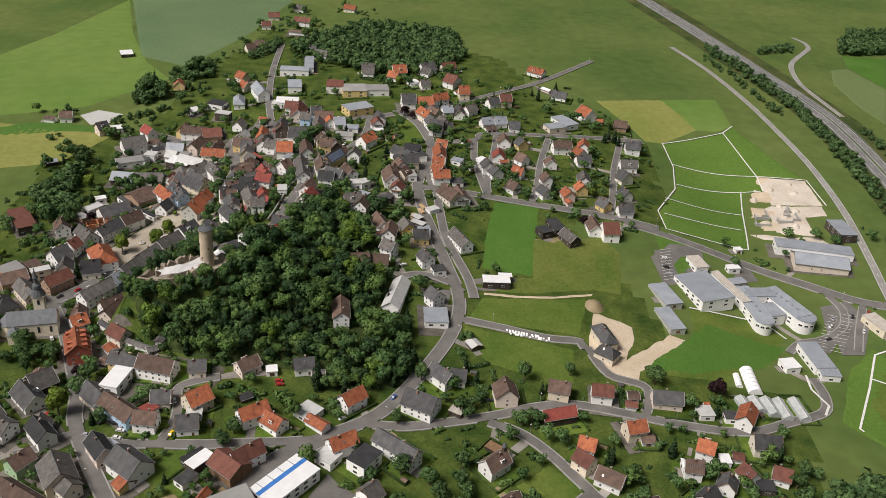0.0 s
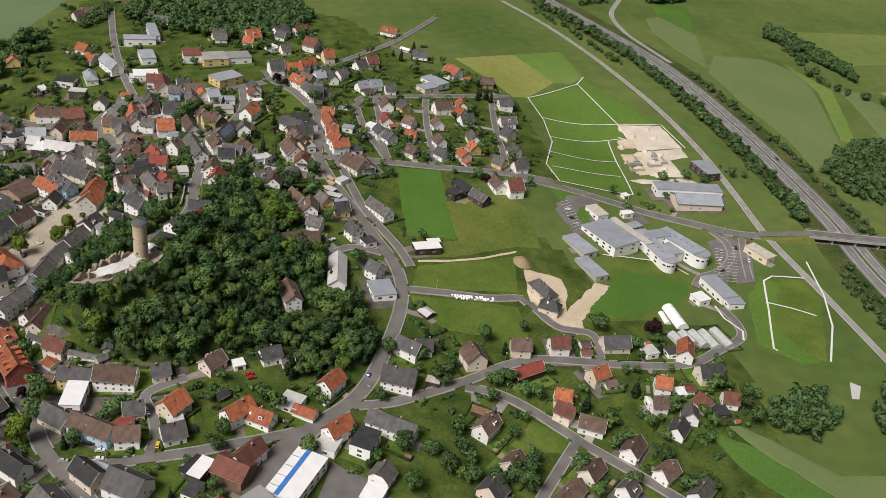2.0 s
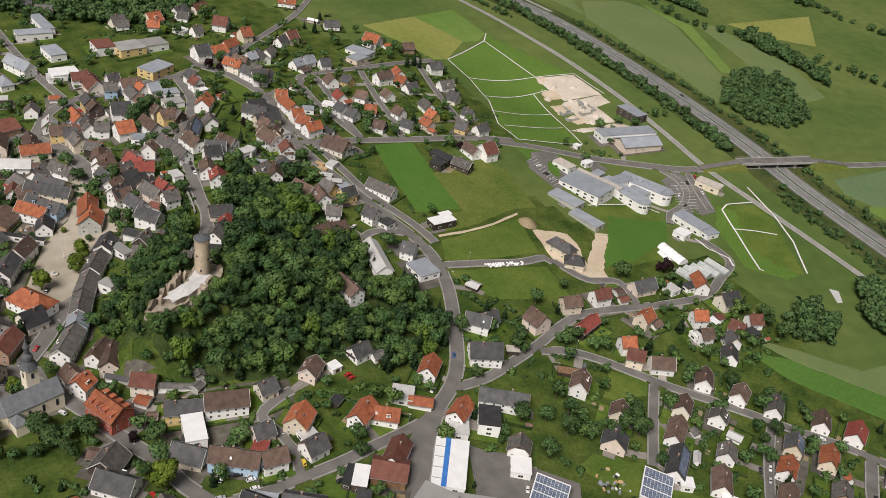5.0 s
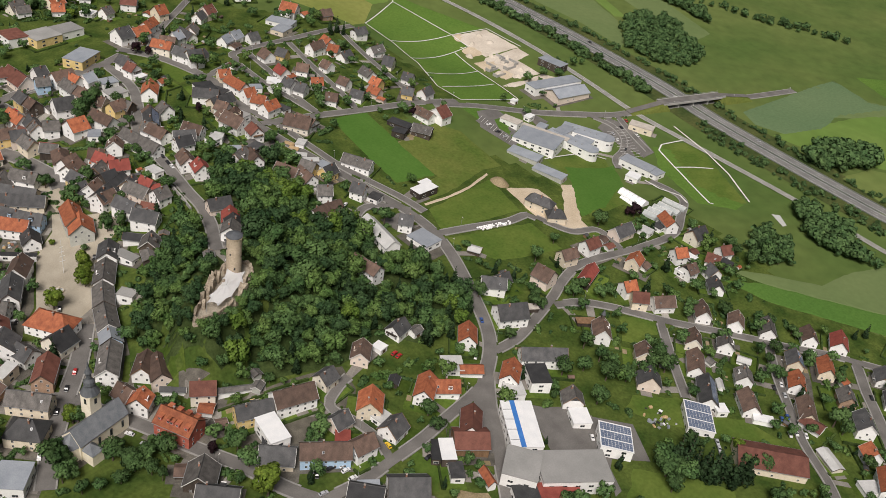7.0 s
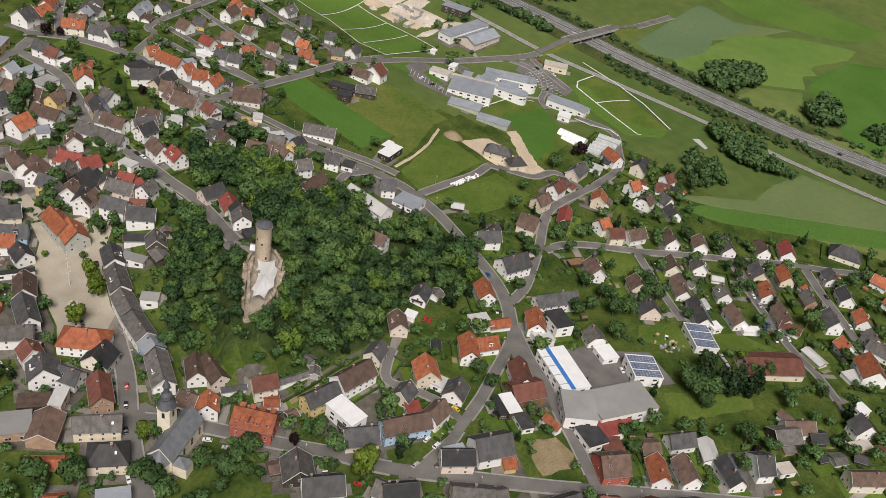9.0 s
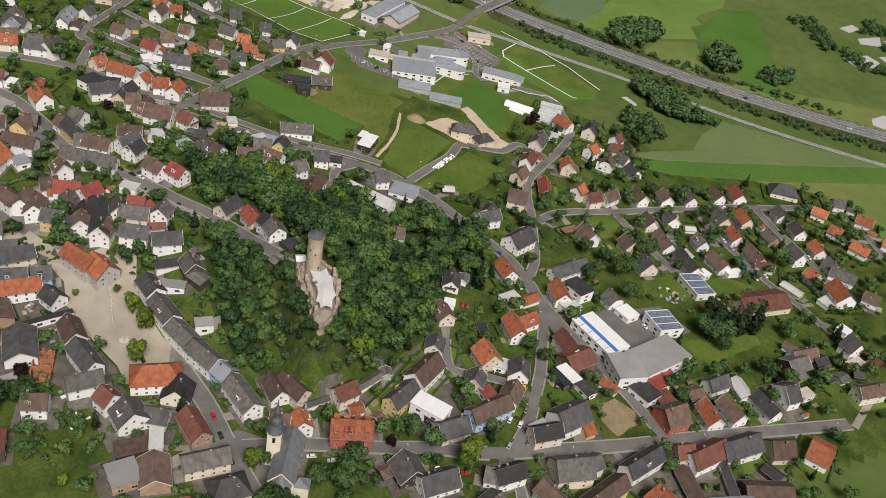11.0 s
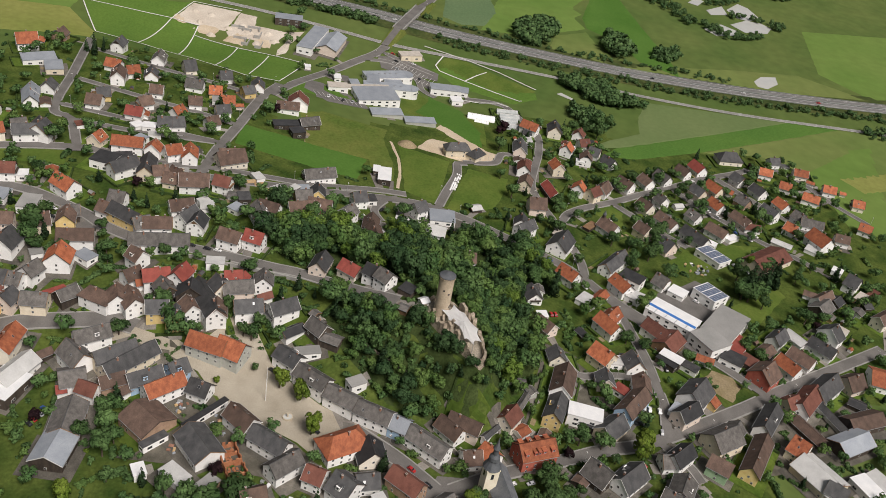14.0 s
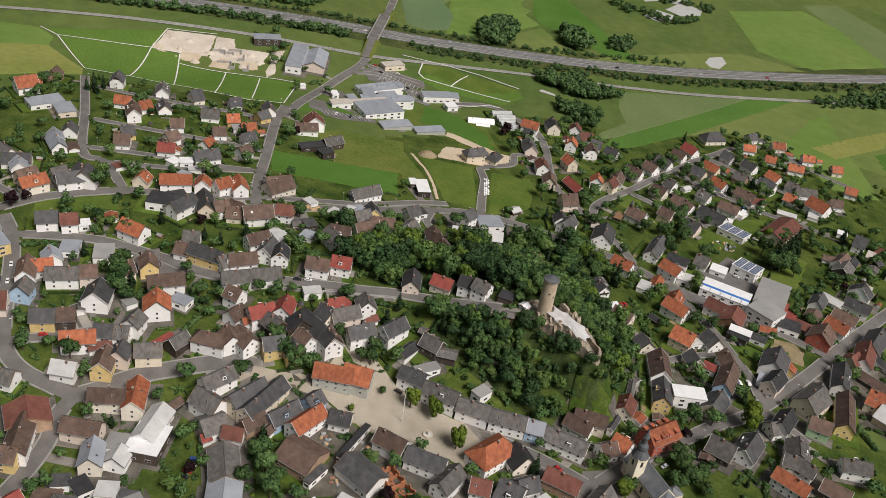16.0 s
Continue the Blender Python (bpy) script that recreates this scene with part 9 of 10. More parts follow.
EXTRA_TREES.append(("broad", 17.7, 238.3, 1.10))
EXTRA_TREES.append(("broad", -2.9, 232.4, 1.10))
EXTRA_TREES.append(("broad", 6.8, 229.7, 1.00))
EXTRA_TREES.append(("broad", 17.1, 230.0, 1.10))
EXTRA_TREES.append(("broad", 10.4, 221.6, 1.20))
EXTRA_TREES.append(("broad", 17.4, 217.1, 1.00))
EXTRA_TREES.append(("broad", -12.6, 229.2, 0.80))
EXTRA_TREES.append(("broad", 14.0, 277.6, 1.00))
EXTRA_TREES.append(("broad", 2.1, 281.3, 1.10))
EXTRA_TREES.append(("broad", -5.5, 256.8, 0.90))
EXTRA_TREES.append(("broad", 21.5, 268.0, 0.90))
EXTRA_TREES.append(("broad", 20.0, 262.7, 0.80))
EXTRA_TREES.append(("broad", 84.9, 191.4, 1.00))
EXTRA_TREES.append(("broad", 72.3, 182.9, 0.90))
EXTRA_TREES.append(("broad", 76.9, 189.5, 0.80))
EXTRA_TREES.append(("broad", 90.9, 166.1, 0.80))
EXTRA_TREES.append(("broad", 64.8, 155.5, 1.30))
EXTRA_TREES.append(("broad", 63.6, 151.2, 1.00))
EXTRA_TREES.append(("broad", 33.6, 197.8, 0.80))
EXTRA_TREES.append(("broad", 100.5, 202.5, 0.90))
EXTRA_TREES.append(("broad", 102.7, 190.8, 0.70))
EXTRA_TREES.append(("conifer", 132.4, 173.1, 0.80))
EXTRA_TREES.append(("conifer", 127.0, 175.5, 0.70))
EXTRA_TREES.append(("copper", 129.7, 142.1, 0.80))
EXTRA_TREES.append(("broad", 138.7, 246.0, 1.00))
EXTRA_TREES.append(("broad", 147.0, 231.1, 1.30))
EXTRA_TREES.append(("broad", 150.9, 224.9, 1.30))
EXTRA_TREES.append(("broad", 134.8, 232.2, 1.10))
EXTRA_TREES.append(("broad", 163.1, 237.1, 1.10))
EXTRA_TREES.append(("broad", -139.7, 417.9, 1.30))
EXTRA_TREES.append(("broad", -154.7, 413.6, 1.20))
EXTRA_TREES.append(("broad", -144.8, 415.3, 1.20))
EXTRA_TREES.append(("broad", -149.3, 412.1, 1.00))
EXTRA_TREES.append(("light", -171.4, 418.6, 1.20))
EXTRA_TREES.append(("broad", -165.8, 392.4, 1.00))
EXTRA_TREES.append(("broad", -166.8, 385.8, 1.00))
EXTRA_TREES.append(("broad", -69.6, 468.7, 1.30))
EXTRA_TREES.append(("broad", -72.9, 465.5, 1.00))
EXTRA_TREES.append(("broad", -57.9, 446.6, 0.80))
EXTRA_TREES.append(("broad", 0.8, 486.9, 1.30))
EXTRA_TREES.append(("broad", -9.7, 407.1, 1.00))
EXTRA_TREES.append(("broad", -91.4, 391.6, 0.90))
EXTRA_TREES.append(("broad", -93.5, 413.3, 1.20))
EXTRA_TREES.append(("broad", -98.5, 410.0, 1.20))
EXTRA_TREES.append(("broad", -101.7, 381.5, 1.00))
EXTRA_TREES.append(("broad", -96.8, 379.7, 1.00))
EXTRA_TREES.append(("broad", -175.8, 377.3, 1.60))
EXTRA_TREES.append(("broad", -169.9, 378.7, 1.50))
EXTRA_TREES.append(("broad", -164.9, 372.1, 1.30))
EXTRA_TREES.append(("broad", -184.5, 381.9, 1.20))
EXTRA_TREES.append(("broad", -185.8, 405.9, 1.30))
EXTRA_TREES.append(("broad", -183.4, 414.0, 1.20))
EXTRA_TREES.append(("broad", -187.2, 447.8, 1.40))
EXTRA_TREES.append(("broad", -182.7, 443.4, 1.20))
EXTRA_TREES.append(("broad", -177.2, 542.6, 1.60))
EXTRA_TREES.append(("broad", -179.3, 537.6, 1.30))
EXTRA_TREES.append(("conifer", -176.8, 553.3, 1.50))
EXTRA_TREES.append(("broad", -167.0, 537.3, 1.30))
EXTRA_TREES.append(("broad", -159.4, 576.1, 1.50))
EXTRA_TREES.append(("broad", -158.3, 586.6, 1.40))
EXTRA_TREES.append(("broad", -151.5, 581.2, 1.30))
EXTRA_TREES.append(("broad", -154.5, 529.3, 1.40))
EXTRA_TREES.append(("broad", -128.0, 550.4, 1.20))
EXTRA_TREES.append(("copper", 118.8, 287.8, 1.30))
EXTRA_TREES.append(("broad", 42.0, 285.7, 1.10))
EXTRA_TREES.append(("broad", 39.7, 261.6, 1.00))
EXTRA_TREES.append(("broad", 17.0, 264.7, 1.00))
EXTRA_TREES.append(("broad", 24.4, 272.4, 0.80))
EXTRA_TREES.append(("broad", 93.6, 290.7, 1.20))
EXTRA_TREES.append(("broad", 60.2, 290.8, 0.80))
EXTRA_TREES.append(("broad", -160.1, 294.2, 0.90))
EXTRA_TREES.append(("broad", -165.2, 284.4, 1.00))
EXTRA_TREES.append(("broad", -162.2, 284.2, 0.80))
EXTRA_TREES.append(("broad", -162.7, 277.7, 0.80))
EXTRA_TREES.append(("broad", -147.7, 286.1, 0.80))
EXTRA_TREES.append(("broad", -147.5, 278.0, 0.90))
EXTRA_TREES.append(("broad", -142.9, 278.1, 0.70))
EXTRA_TREES.append(("broad", -144.0, 273.0, 0.80))
EXTRA_TREES.append(("broad", -152.4, 275.1, 0.80))
EXTRA_TREES.append(("broad", -158.2, 276.3, 0.70))
EXTRA_TREES.append(("broad", -142.6, 269.3, 0.70))
EXTRA_TREES.append(("broad", -162.1, 289.0, 0.90))
# single trees of the town
rnd = random.Random(9)
for kind, x, y, s in (("light", -117.4, 368.7, 1.4), ("light", -120.7, 361.3, 1.4), ("light", -134.9, 355.4, 1.3), ("broad", -112.7, 377.8, 0.5), ("light", -120.3, 388.7, 0.5), ("light", -122.0, 246.6, 1.75), ("broad", -119.9, 259.5, 1.3), ("broad", -101.9, 407.3, 1.3), ("broad", -64.5, 469.4, 1.5), ("light", -153.0, 303.5, 1.2), ("copper", -125.0, 271.1, 0.75), ("copper", -17.3, 516.2, 1.3), ("copper", 78.4, 406.4, 0.8), ("copper", 117.1, 290.0, 0.9), ("broad", -100.5, 384.5, 0.85), ("conifer", 105.0, 511.0, 1.0), ("conifer", 108.0, 508.0, 1.1), ("conifer", 102.0, 506.0, 1.0), ("conifer", 110.0, 504.0, 0.9), ("copper", -12.5, 512.0, 0.9), *EXTRA_TREES):
    tree(kind, x, y, s, rnd)
    placed.append((x, y))

# gardens: the trees that stand out, then the rest of the greenery
rnd = random.Random(17)
houses_xy = [(f[0], f[1]) for f in FOOTPRINTS]
count = bushes = rest = shrubs = 0
summer, light, dark, low, low_light = Growth(), Growth(), Growth(), Growth(), Growth()
cells = {}
for a, b in placed:
    cells.setdefault((int(a // 4), int(b // 4)), []).append((a, b))


def crowded(x, y, gap):
    i, j = int(x // 4), int(y // 4)
    return any((x - a) ** 2 + (y - b) ** 2 < gap * gap for di in (-1, 0, 1) for dj in (-1, 0, 1) for a, b in cells.get((i + di, j + dj), ()))


for _ in range(32000):
    hx, hy = rnd.choice(houses_xy)
    x, y = hx + rnd.gauss(0, 9), hy + rnd.gauss(0, 9)
    small = rnd.random() < 0.66
    if crowded(x, y, 1.15 if small else 2.7) or on_house(x, y, 0.35 if small else 1.1) or not clear_of_open(x, y) or inside(x, y, WARD) or near_road(x, y, 0.9 if small else 1.9):
        continue
    if rnd.random() < 0.45 and any(inside(x, y, p) for p in PAVED):
        continue
    k = rnd.random()
    if small and bushes >= 40 and shrubs > 3300 or not small and rest > 600:
        continue
    if small:
        if bushes < 40:
            bush(x, y, rnd.uniform(0.9, 1.7), rnd)
            bushes += 1
        else:
            turn = rnd.uniform(0, 3.14)
            run = rnd.choice((1, 2, 3, 4, 6, 8))
            big = rnd.uniform(0.6, 1.5)
            for i in range(run):
                bx, by = x + (i - run / 2) * 0.85 * big * math.cos(turn) + rnd.uniform(-0.2, 0.2), y + (i - run / 2) * 0.85 * big * math.sin(turn) + rnd.uniform(-0.2, 0.2)
                if not (on_house(bx, by, 0.35) or near_road(bx, by, 0.9)) and clear_of_open(bx, by):
                    (low_light if k < 0.25 else low).add("shrub", bx, by, big * rnd.uniform(0.75, 1.2), rnd)
                    shrubs += 1
    elif count < 70:
        tree("conifer" if k < 0.1 else "light" if k < 0.2 else "copper" if k < 0.225 else "broad", x, y, rnd.uniform(0.5, 1.05), rnd)
        count += 1
    else:
        size = rnd.uniform(0.4, 1.1)
        if k < 0.1:
            dark.add("conifer", x, y, size, rnd)
        else:
            (light if k < 0.3 else summer).add("thin", x, y, size, rnd)
        rest += 1
    cells.setdefault((int(x // 4), int(y // 4)), []).append((x, y))
    if shrubs > 3300 and rest > 600:
        break
summer.done("garden_trees", "leafy garden trees between the houses", "trees", "leaf_summer")
light.done("garden_trees", "lighter green fruit trees between the houses", "trees", "leaf_mid")
dark.done("garden_trees", "dark conifers in the gardens", "trees", "leaf_conifer")
low.done("garden_shrubs", "dense green shrubs and hedges in the gardens", "shrubs", "leaf_summer")
low_light.done("garden_shrubs", "light green flowering shrubs in the gardens", "shrubs", "leaf_mid")

# woods and hedgerows far off
wood("woodland", "dense round grove of deciduous trees in the fields", [(265, 271), (275, 252), (306, 244), (322, 253), (313, 268), (287, 277)], 4.6, 12, 3)
wood("woodland", "clump of tall trees on a meadow beyond the motorway", [(279, 207), (279, 198), (286, 189), (306, 194), (313, 204), (297, 211)], 4.2, 12, 4)
wood("woodland", "tall dense trees along the country road", [(210, 249), (185, 227), (185, 208), (195, 194), (201, 214), (219, 221), (215, 236), (221, 248)], 4.0, 9.5, 8)
wood("woodland", "thick scrub and trees on a wet meadow", [(147, 239), (140, 230), (155, 221), (172, 228), (172, 239), (171, 247)], 3.6, 8, 7)
wood("woodland", "small clump of trees beyond the motorway", [(293, 172), (286, 166), (294, 154), (308, 153), (302, 167)], 3.6, 9, 21)
wood("woodland", "trees at the edge of a field beside the road", [(216, 20), (212, -13), (230, -24), (231, 9)], 4, 8, 22)
wood("woodland", "tree group on the motorway embankment", [(204, 250), (201, 223), (193, 210), (212, 216), (215, 235)], 3.6, 8, 23)
wood("woodland", "dense trees at the western edge of the old town", [(-194, 404), (-190, 419), (-187, 437), (-182, 431), (-177, 408), (-166, 387), (-173, 379), (-184, 382)], 3.4, 8, 24)
wood("woodland", "group of dark trees at a field edge", [(-181, 525), (-173, 522), (-166, 533), (-175, 558), (-186, 567), (-187, 549)], 3.2, 8, 25)
wood("woodland", "clump of trees in a field", [(-165, 569), (-153, 565), (-143, 576), (-151, 595), (-166, 594)], 3.4, 7, 26)
wood("woodland", "garden trees round a pond", [(-184, 493), (-175, 505), (-159, 520), (-160, 524), (-177, 510), (-187, 500)], 3, 4, 27)
wood("woodland", "trees by the road out of town", [(-129, 608), (-117, 629), (-113, 651), (-118, 666), (-127, 635), (-132, 620)], 3, 5, 28)
wood("woodland", "dense wood on a rise beyond the motorway", [(331, 747), (376, 755), (406, 826), (371, 827)], 5, 9, 31)
wood("woodland", "thicket inside the motorway slip road", [(254, 721), (289, 737), (297, 759), (267, 742)], 4, 6, 32)
wood("woodland", "tall hedgerow trees between the fields", [(402, 668), (415, 640), (418, 605), (422, 577), (426, 571), (438, 592), (436, 627), (434, 665), (420, 688)], 4, 8.5, 33)
wood("woodland", "row of tall trees along a field track", [(422, 533), (414, 499), (418, 479), (414, 447), (412, 430), (429, 446), (435, 490), (440, 533)], 4, 9, 34)
wood("woodland", "trees along a far field edge", [(565, 619), (566, 577), (589, 599), (584, 631)], 4.5, 8, 35)
wood("woodland", "dense green deciduous wood at the edge of town", [(-110, 640), (-60, 720), (10, 700), (20, 640), (0, 600), (-40, 590), (-80, 610)], 5, 9, 1)
wood("woodland", "round grove of deciduous trees among the fields", [(324, 451), (356, 466), (385, 448), (350, 395), (319, 384), (297, 400), (297, 425)], 4.6, 8, 2)
wood("woodland", "small thicket beside a pond", [(284, 160), (296, 164), (296, 172), (286, 174)], 3.5, 5, 5)
wood("woodland", "trees round the fish ponds", ((425.1, 159.1), (440.1, 144.5), (423.6, 132.1), (395.5, 124.8), (385.5, 119.3), (379.0, 129.6), (403.8, 140.5)), 5, 6.5, 60)
wood("woodland", "trees round the fish ponds", ((385.5, 119.3), (397.0, 108.3), (370.1, 92.5), (381.3, 65.4), (379.0, 59.5), (358.3, 94.1), (364.0, 112.2)), 5, 6.5, 61)
wood("woodland", "trees round the fish ponds", ((422.6, 85.2), (423.6, 58.3), (415.7, 56.3), (410.7, 83.5)), 5, 6.5, 62)
wood("woodland", "trees round the fish ponds", ((476.1, 99.1), (463.2, 79.6), (464.4, 65.4), (446.8, 81.8), (437.6, 103.6)), 5, 6.5, 63)
wood("woodland", "trees round the fish ponds", ((418.0, 52.6), (422.0, 38.6), (401.9, 42.4), (392.4, 55.5)), 5, 6.5, 64)
wood("woodland", "trees round the fish ponds", ((498.3, 42.1), (513.3, 6.6), (492.6, 10.9), (483.2, 41.2)), 5, 6.5, 65)
wood("woodland", "trees beside the road at the field edge", [(206, 40), (220, 44), (224, -30), (210, -40)], 4.5, 6, 10)
line_wood("hedgerow", "dense hedge of shrubs along the motorway embankment", ((216, 720), (237, 635), (248, 575), (253, 500), (253, 420), (249, 375)), 10, 1.2, 7.0, 11, 0.05)
line_wood("hedgerow", "shrubs along the motorway embankment", ((243, 330), (237, 260), (234, 180), (236, 90), (245, 10), (262, -80)), 12, 1.1, 4.6, 12, 0.25)
line_wood("hedgerow", "shrubs on the far side of the motorway", ((283, 570), (287, 470), (285, 390), (276, 320), (270, 230), (270, 120)), 7, 1.6, 4.6, 13, 0.3)
line_wood("hedgerow", "trees along a field ditch", ((430, 700), (400, 600), (395, 560), (420, 520), (450, 470), (470, 420), (500, 360)), 10, 3.5, 8, 14, 0.2)
line_wood("hedgerow", "trees along a field track", ((600, 640), (575, 560), (590, 480)), 8, 4, 8, 15, 0.2)
line_wood("hedgerow", "hedge and trees beside the western fields", ((-210, 470), (-190, 455), (-180, 440), (-176, 420)), 12, 2.2, 5, 16, 0.1)
line_wood("hedgerow", "trees along the lane to the fields", ((-160, 560), (-170, 580), (-150, 600)), 14, 3, 6, 18, 0.1)
line_wood("hedgerow", "bushes along the brook", ((206, 700), (220, 640), (230, 580)), 8, 2.5, 5, 19, 0.2)

# ---- cars ----
def car_mesh(colour):
    bm = bmesh.new()
    side = ((-1.45, 0.16), (1.45, 0.16), (1.47, 0.42), (1.36, 0.52), (0.72, 0.58), (0.3, 0.93), (-0.85, 0.95), (-1.3, 0.6), (-1.47, 0.5))
    a = [bm.verts.new((x, -0.57 if z < 0.7 else -0.47, z)) for x, z in side]
    b = [bm.verts.new((x, 0.57 if z < 0.7 else 0.47, z)) for x, z in side]
    bm.faces.new(a)
    bm.faces.new(b[::-1])
    for i in range(len(side)):
        bm.faces.new((a[i], b[i], b[(i + 1) % len(side)], a[(i + 1) % len(side)]))
    bmesh.ops.recalc_face_normals(bm, faces=bm.faces)
    return mesh_of("body", bm, ("car_" + colour,))


def glass_mesh():
    bm = bmesh.new()
    prism(bm, ((-0.5, 0.6), (0.5, 0.6), (0.45, 0.88), (-0.45, 0.88)), -0.7, 0.2)
    v = [bm.verts.new(p) for p in ((0.7, -0.5, 0.6), (0.7, 0.5, 0.6), (0.33, 0.44, 0.92), (0.33, -0.44, 0.92))]
    bm.faces.new(v)
    bmesh.ops.translate(bm, verts=v, vec=(0.03, 0, 0.01))
    v = [bm.verts.new(p) for p in ((-1.27, 0.47, 0.63), (-1.27, -0.47, 0.63), (-0.9, -0.42, 0.92), (-0.9, 0.42, 0.92))]
    bm.faces.new(v)
    bmesh.ops.translate(bm, verts=v, vec=(-0.04, 0, 0.01))
    for s in (-1, 1):
        box(bm, -0.78, s * 0.545 - 0.012, 0.64, 0.42, s * 0.545 + 0.012, 0.82)
    return mesh_of("glass", bm, ("window_glass",))


def wheel_mesh():
    bm = bmesh.new()
    cyl(bm, 0, 0, -0.09, 0.09, 0.21, 0.21, 12)
    cyl(bm, 0, 0, -0.1, 0.1, 0.12, 0.12, 8, 1)
    bmesh.ops.rotate(bm, verts=bm.verts, matrix=Matrix.Rotation(radians(90), 3, "X"))
    return mesh_of("wheel", bm, ("rubber", "galvanised_steel"))


CAR_BODY = {c: car_mesh(c) for c in CAR_PAINT}
CAR_GLASS, CAR_WHEEL = glass_mesh(), wheel_mesh()
CARS = {}


def car(colour, x, y, turn=None, lift=0.42):
    if turn is None:
        best = 1e9
        for _, w, pts in ROADS:
            for i in range(len(pts) - 1):
                d = (pts[i].x - x) ** 2 + (pts[i].y - y) ** 2
                if d < best:
                    best, turn = d, math.degrees(math.atan2(pts[i + 1].y - pts[i].y, pts[i + 1].x - pts[i].x))
    m = pose(x, y, h1(x, y) + lift, 0, 0, turn)
    if colour not in CARS:
        ob = thing("car", m, "parked %s car on the asphalt" % colour, "car", "parked cars")
        shared("body", CAR_BODY[colour], ob, Matrix())
        shared("glass", CAR_GLASS, ob, Matrix())
        for sx in (-0.88, 0.9):
            for sy in (-0.5, 0.5):
                shared("wheel", CAR_WHEEL, ob, pose(sx, sy, 0.21))
        CARS[colour] = ob
    else:
        copy_thing(CARS[colour], m)


car("white", -62.3, 402.6)
car("black", -62.0, 406.5)
car("black", -61.0, 412.5)
car("black", -96.2, 463.7)
car("white", -48.0, 468.3)
car("black", -53.1, 467.0)
car("silver", -58.3, 466.1)
car("white", -56.1, 507.2)
car("white", -65.6, 506.1)
car("white", -101.8, 245.7)
car("black", -106.3, 246.0)
car("white", -98.7, 239.8)
car("silver", -109.2, 237.0)
car("black", -111.8, 372.2)
car("black", -133.5, 354.1)
car("white", -51.4, 461.0)
car("silver", -51.0, 458.5)
car("red", -90.7, 489.4)
car("blue", -139.2, 436.5, 60)
car("silver", -141.4, 437.1, 60)
car("red", -143.7, 438.2, 60)
car("black", -145.6, 438.8, 60)
car("white", -19.1, 205.2)
car("black", 55.2, 173.9)
car("blue", 51.1, 169.4)
car("white", 45.9, 163.4)
car("silver", 18.9, 177.9)
car("silver", 16.5, 175.6)
car("silver", 14.1, 173.3)
car("black", -155.0, 309.9)
car("black", -163.8, 298.4)
car("white", -166.4, 296.3)
car("white", -98.8, 236.1)
car("white", 100.8, 182.0)
car("red", -50.0, 270.6)
car("red", -50.6, 272.4)
car("black", -101.6, 243.2)
car("white", -98.0, 241.8)
car("white", -98.8, 236.3)
car("yellow", -81.5, 240.0)
car("blue", -7.7, 269.8)
car("white", -85.1, 257.1)
car("black", -74.0, 229.3)
car("white", -25.2, 255.8)
car("black", 28.1, 272.7)
car("black", 1.8, 345.9)
car("white", -8.9, 353.0)
car("white", 115.9, 384.9)
car("black", 115.0, 377.1)
car("silver", 115.6, 372.0)
car("white", 185.6, 347.0)
car("black", 181.6, 337.8)
car("silver", 188.3, 352.4)
car("red", 205.9, 356.6)
car("white", 198.6, 342.7)
car("black", 197.5, 353.7)
car("red", -143.1, 322.8)
car("black", -148.4, 317.3)
car("black", -155.1, 310.0)
car("black", -164.8, 298.4)
car("white", -141.6, 290.6)
car("silver", -139.9, 284.5)
car("white", 50.5, 159.4)
car("white", 62.7, 169.7)
car("silver", 61.2, 167.1)
car("black", 59.2, 163.1)
car("white", 251.5, 115.0, 90, 0.6)
car("black", 249.3, 180.0, 90, 0.6)
car("silver", 263.0, 300.0, -90, 0.6)
car("white", 262.5, 360.0, 90, 0.6)
car("black", 274.0, 440.0, -90, 0.6)
car("red", 255.5, 60.0, 90, 0.6)

car("white", 48.7, 162.3)
car("blue", 54.1, 168.8)
car("white", 69.6, 179.7)
car("black", 65.5, 180.5)
car("silver", 64.9, 175.6)
car("black", 94.3, 153.4)
car("white", 79.4, 139.9)
car("black", -106.5, 243.7)
car("red", -126.0, 246.2)

# ---- market square ----
def fountain(x, y):
    ob = thing("fountain", pose(x, y, h1(x, y) + 0.1), "round sandstone fountain on the market square", "fountain")
    bm = bmesh.new()
    for i in range(24):
        a0, a1 = 2 * math.pi * i / 24, 2 * math.pi * (i + 1) / 24
        q = [[bm.verts.new((r * math.cos(a), r * math.sin(a), z)) for r, z in ((1.7, -0.2), (1.7, 0.6), (1.4, 0.6), (1.4, 0.1))] for a in (a0, a1)]
        for j in range(3):
            bm.faces.new((q[0][j], q[1][j], q[1][j + 1], q[0][j + 1]))
    part("basin", bm, "sandstone", ob)
    bm = bmesh.new()
    cyl(bm, 0, 0, 0.0, 0.45, 1.41, 1.41, 24)
    part("water", bm, "pond_water", ob)
    bm = bmesh.new()
    cyl(bm, 0, 0, 0.3, 1.6, 0.3, 0.2, 10)
    cyl(bm, 0, 0, 1.6, 1.9, 0.45, 0.3, 10)
    part("column", bm, "sandstone", ob)


fountain(-129.1, 363.8)
pole = thing("maypole", pose(-123.6, 372.0, h1(-123.6, 372.0)), "tall white maypole with crossbars on the square", "maypole")
bm = bmesh.new()
cyl(bm, 0, 0, -0.3, 14.5, 0.14, 0.07, 8)
part("pole", bm, "window_frame", pole)
for z, w in ((5.5, 1.1), (7.5, 1.0), (9.5, 0.85), (11.5, 0.6)):
    bm = bmesh.new()
    box(bm, -w, -0.06, z, w, 0.06, z + 0.14)
    part("crossbar", bm, "window_frame", pole)

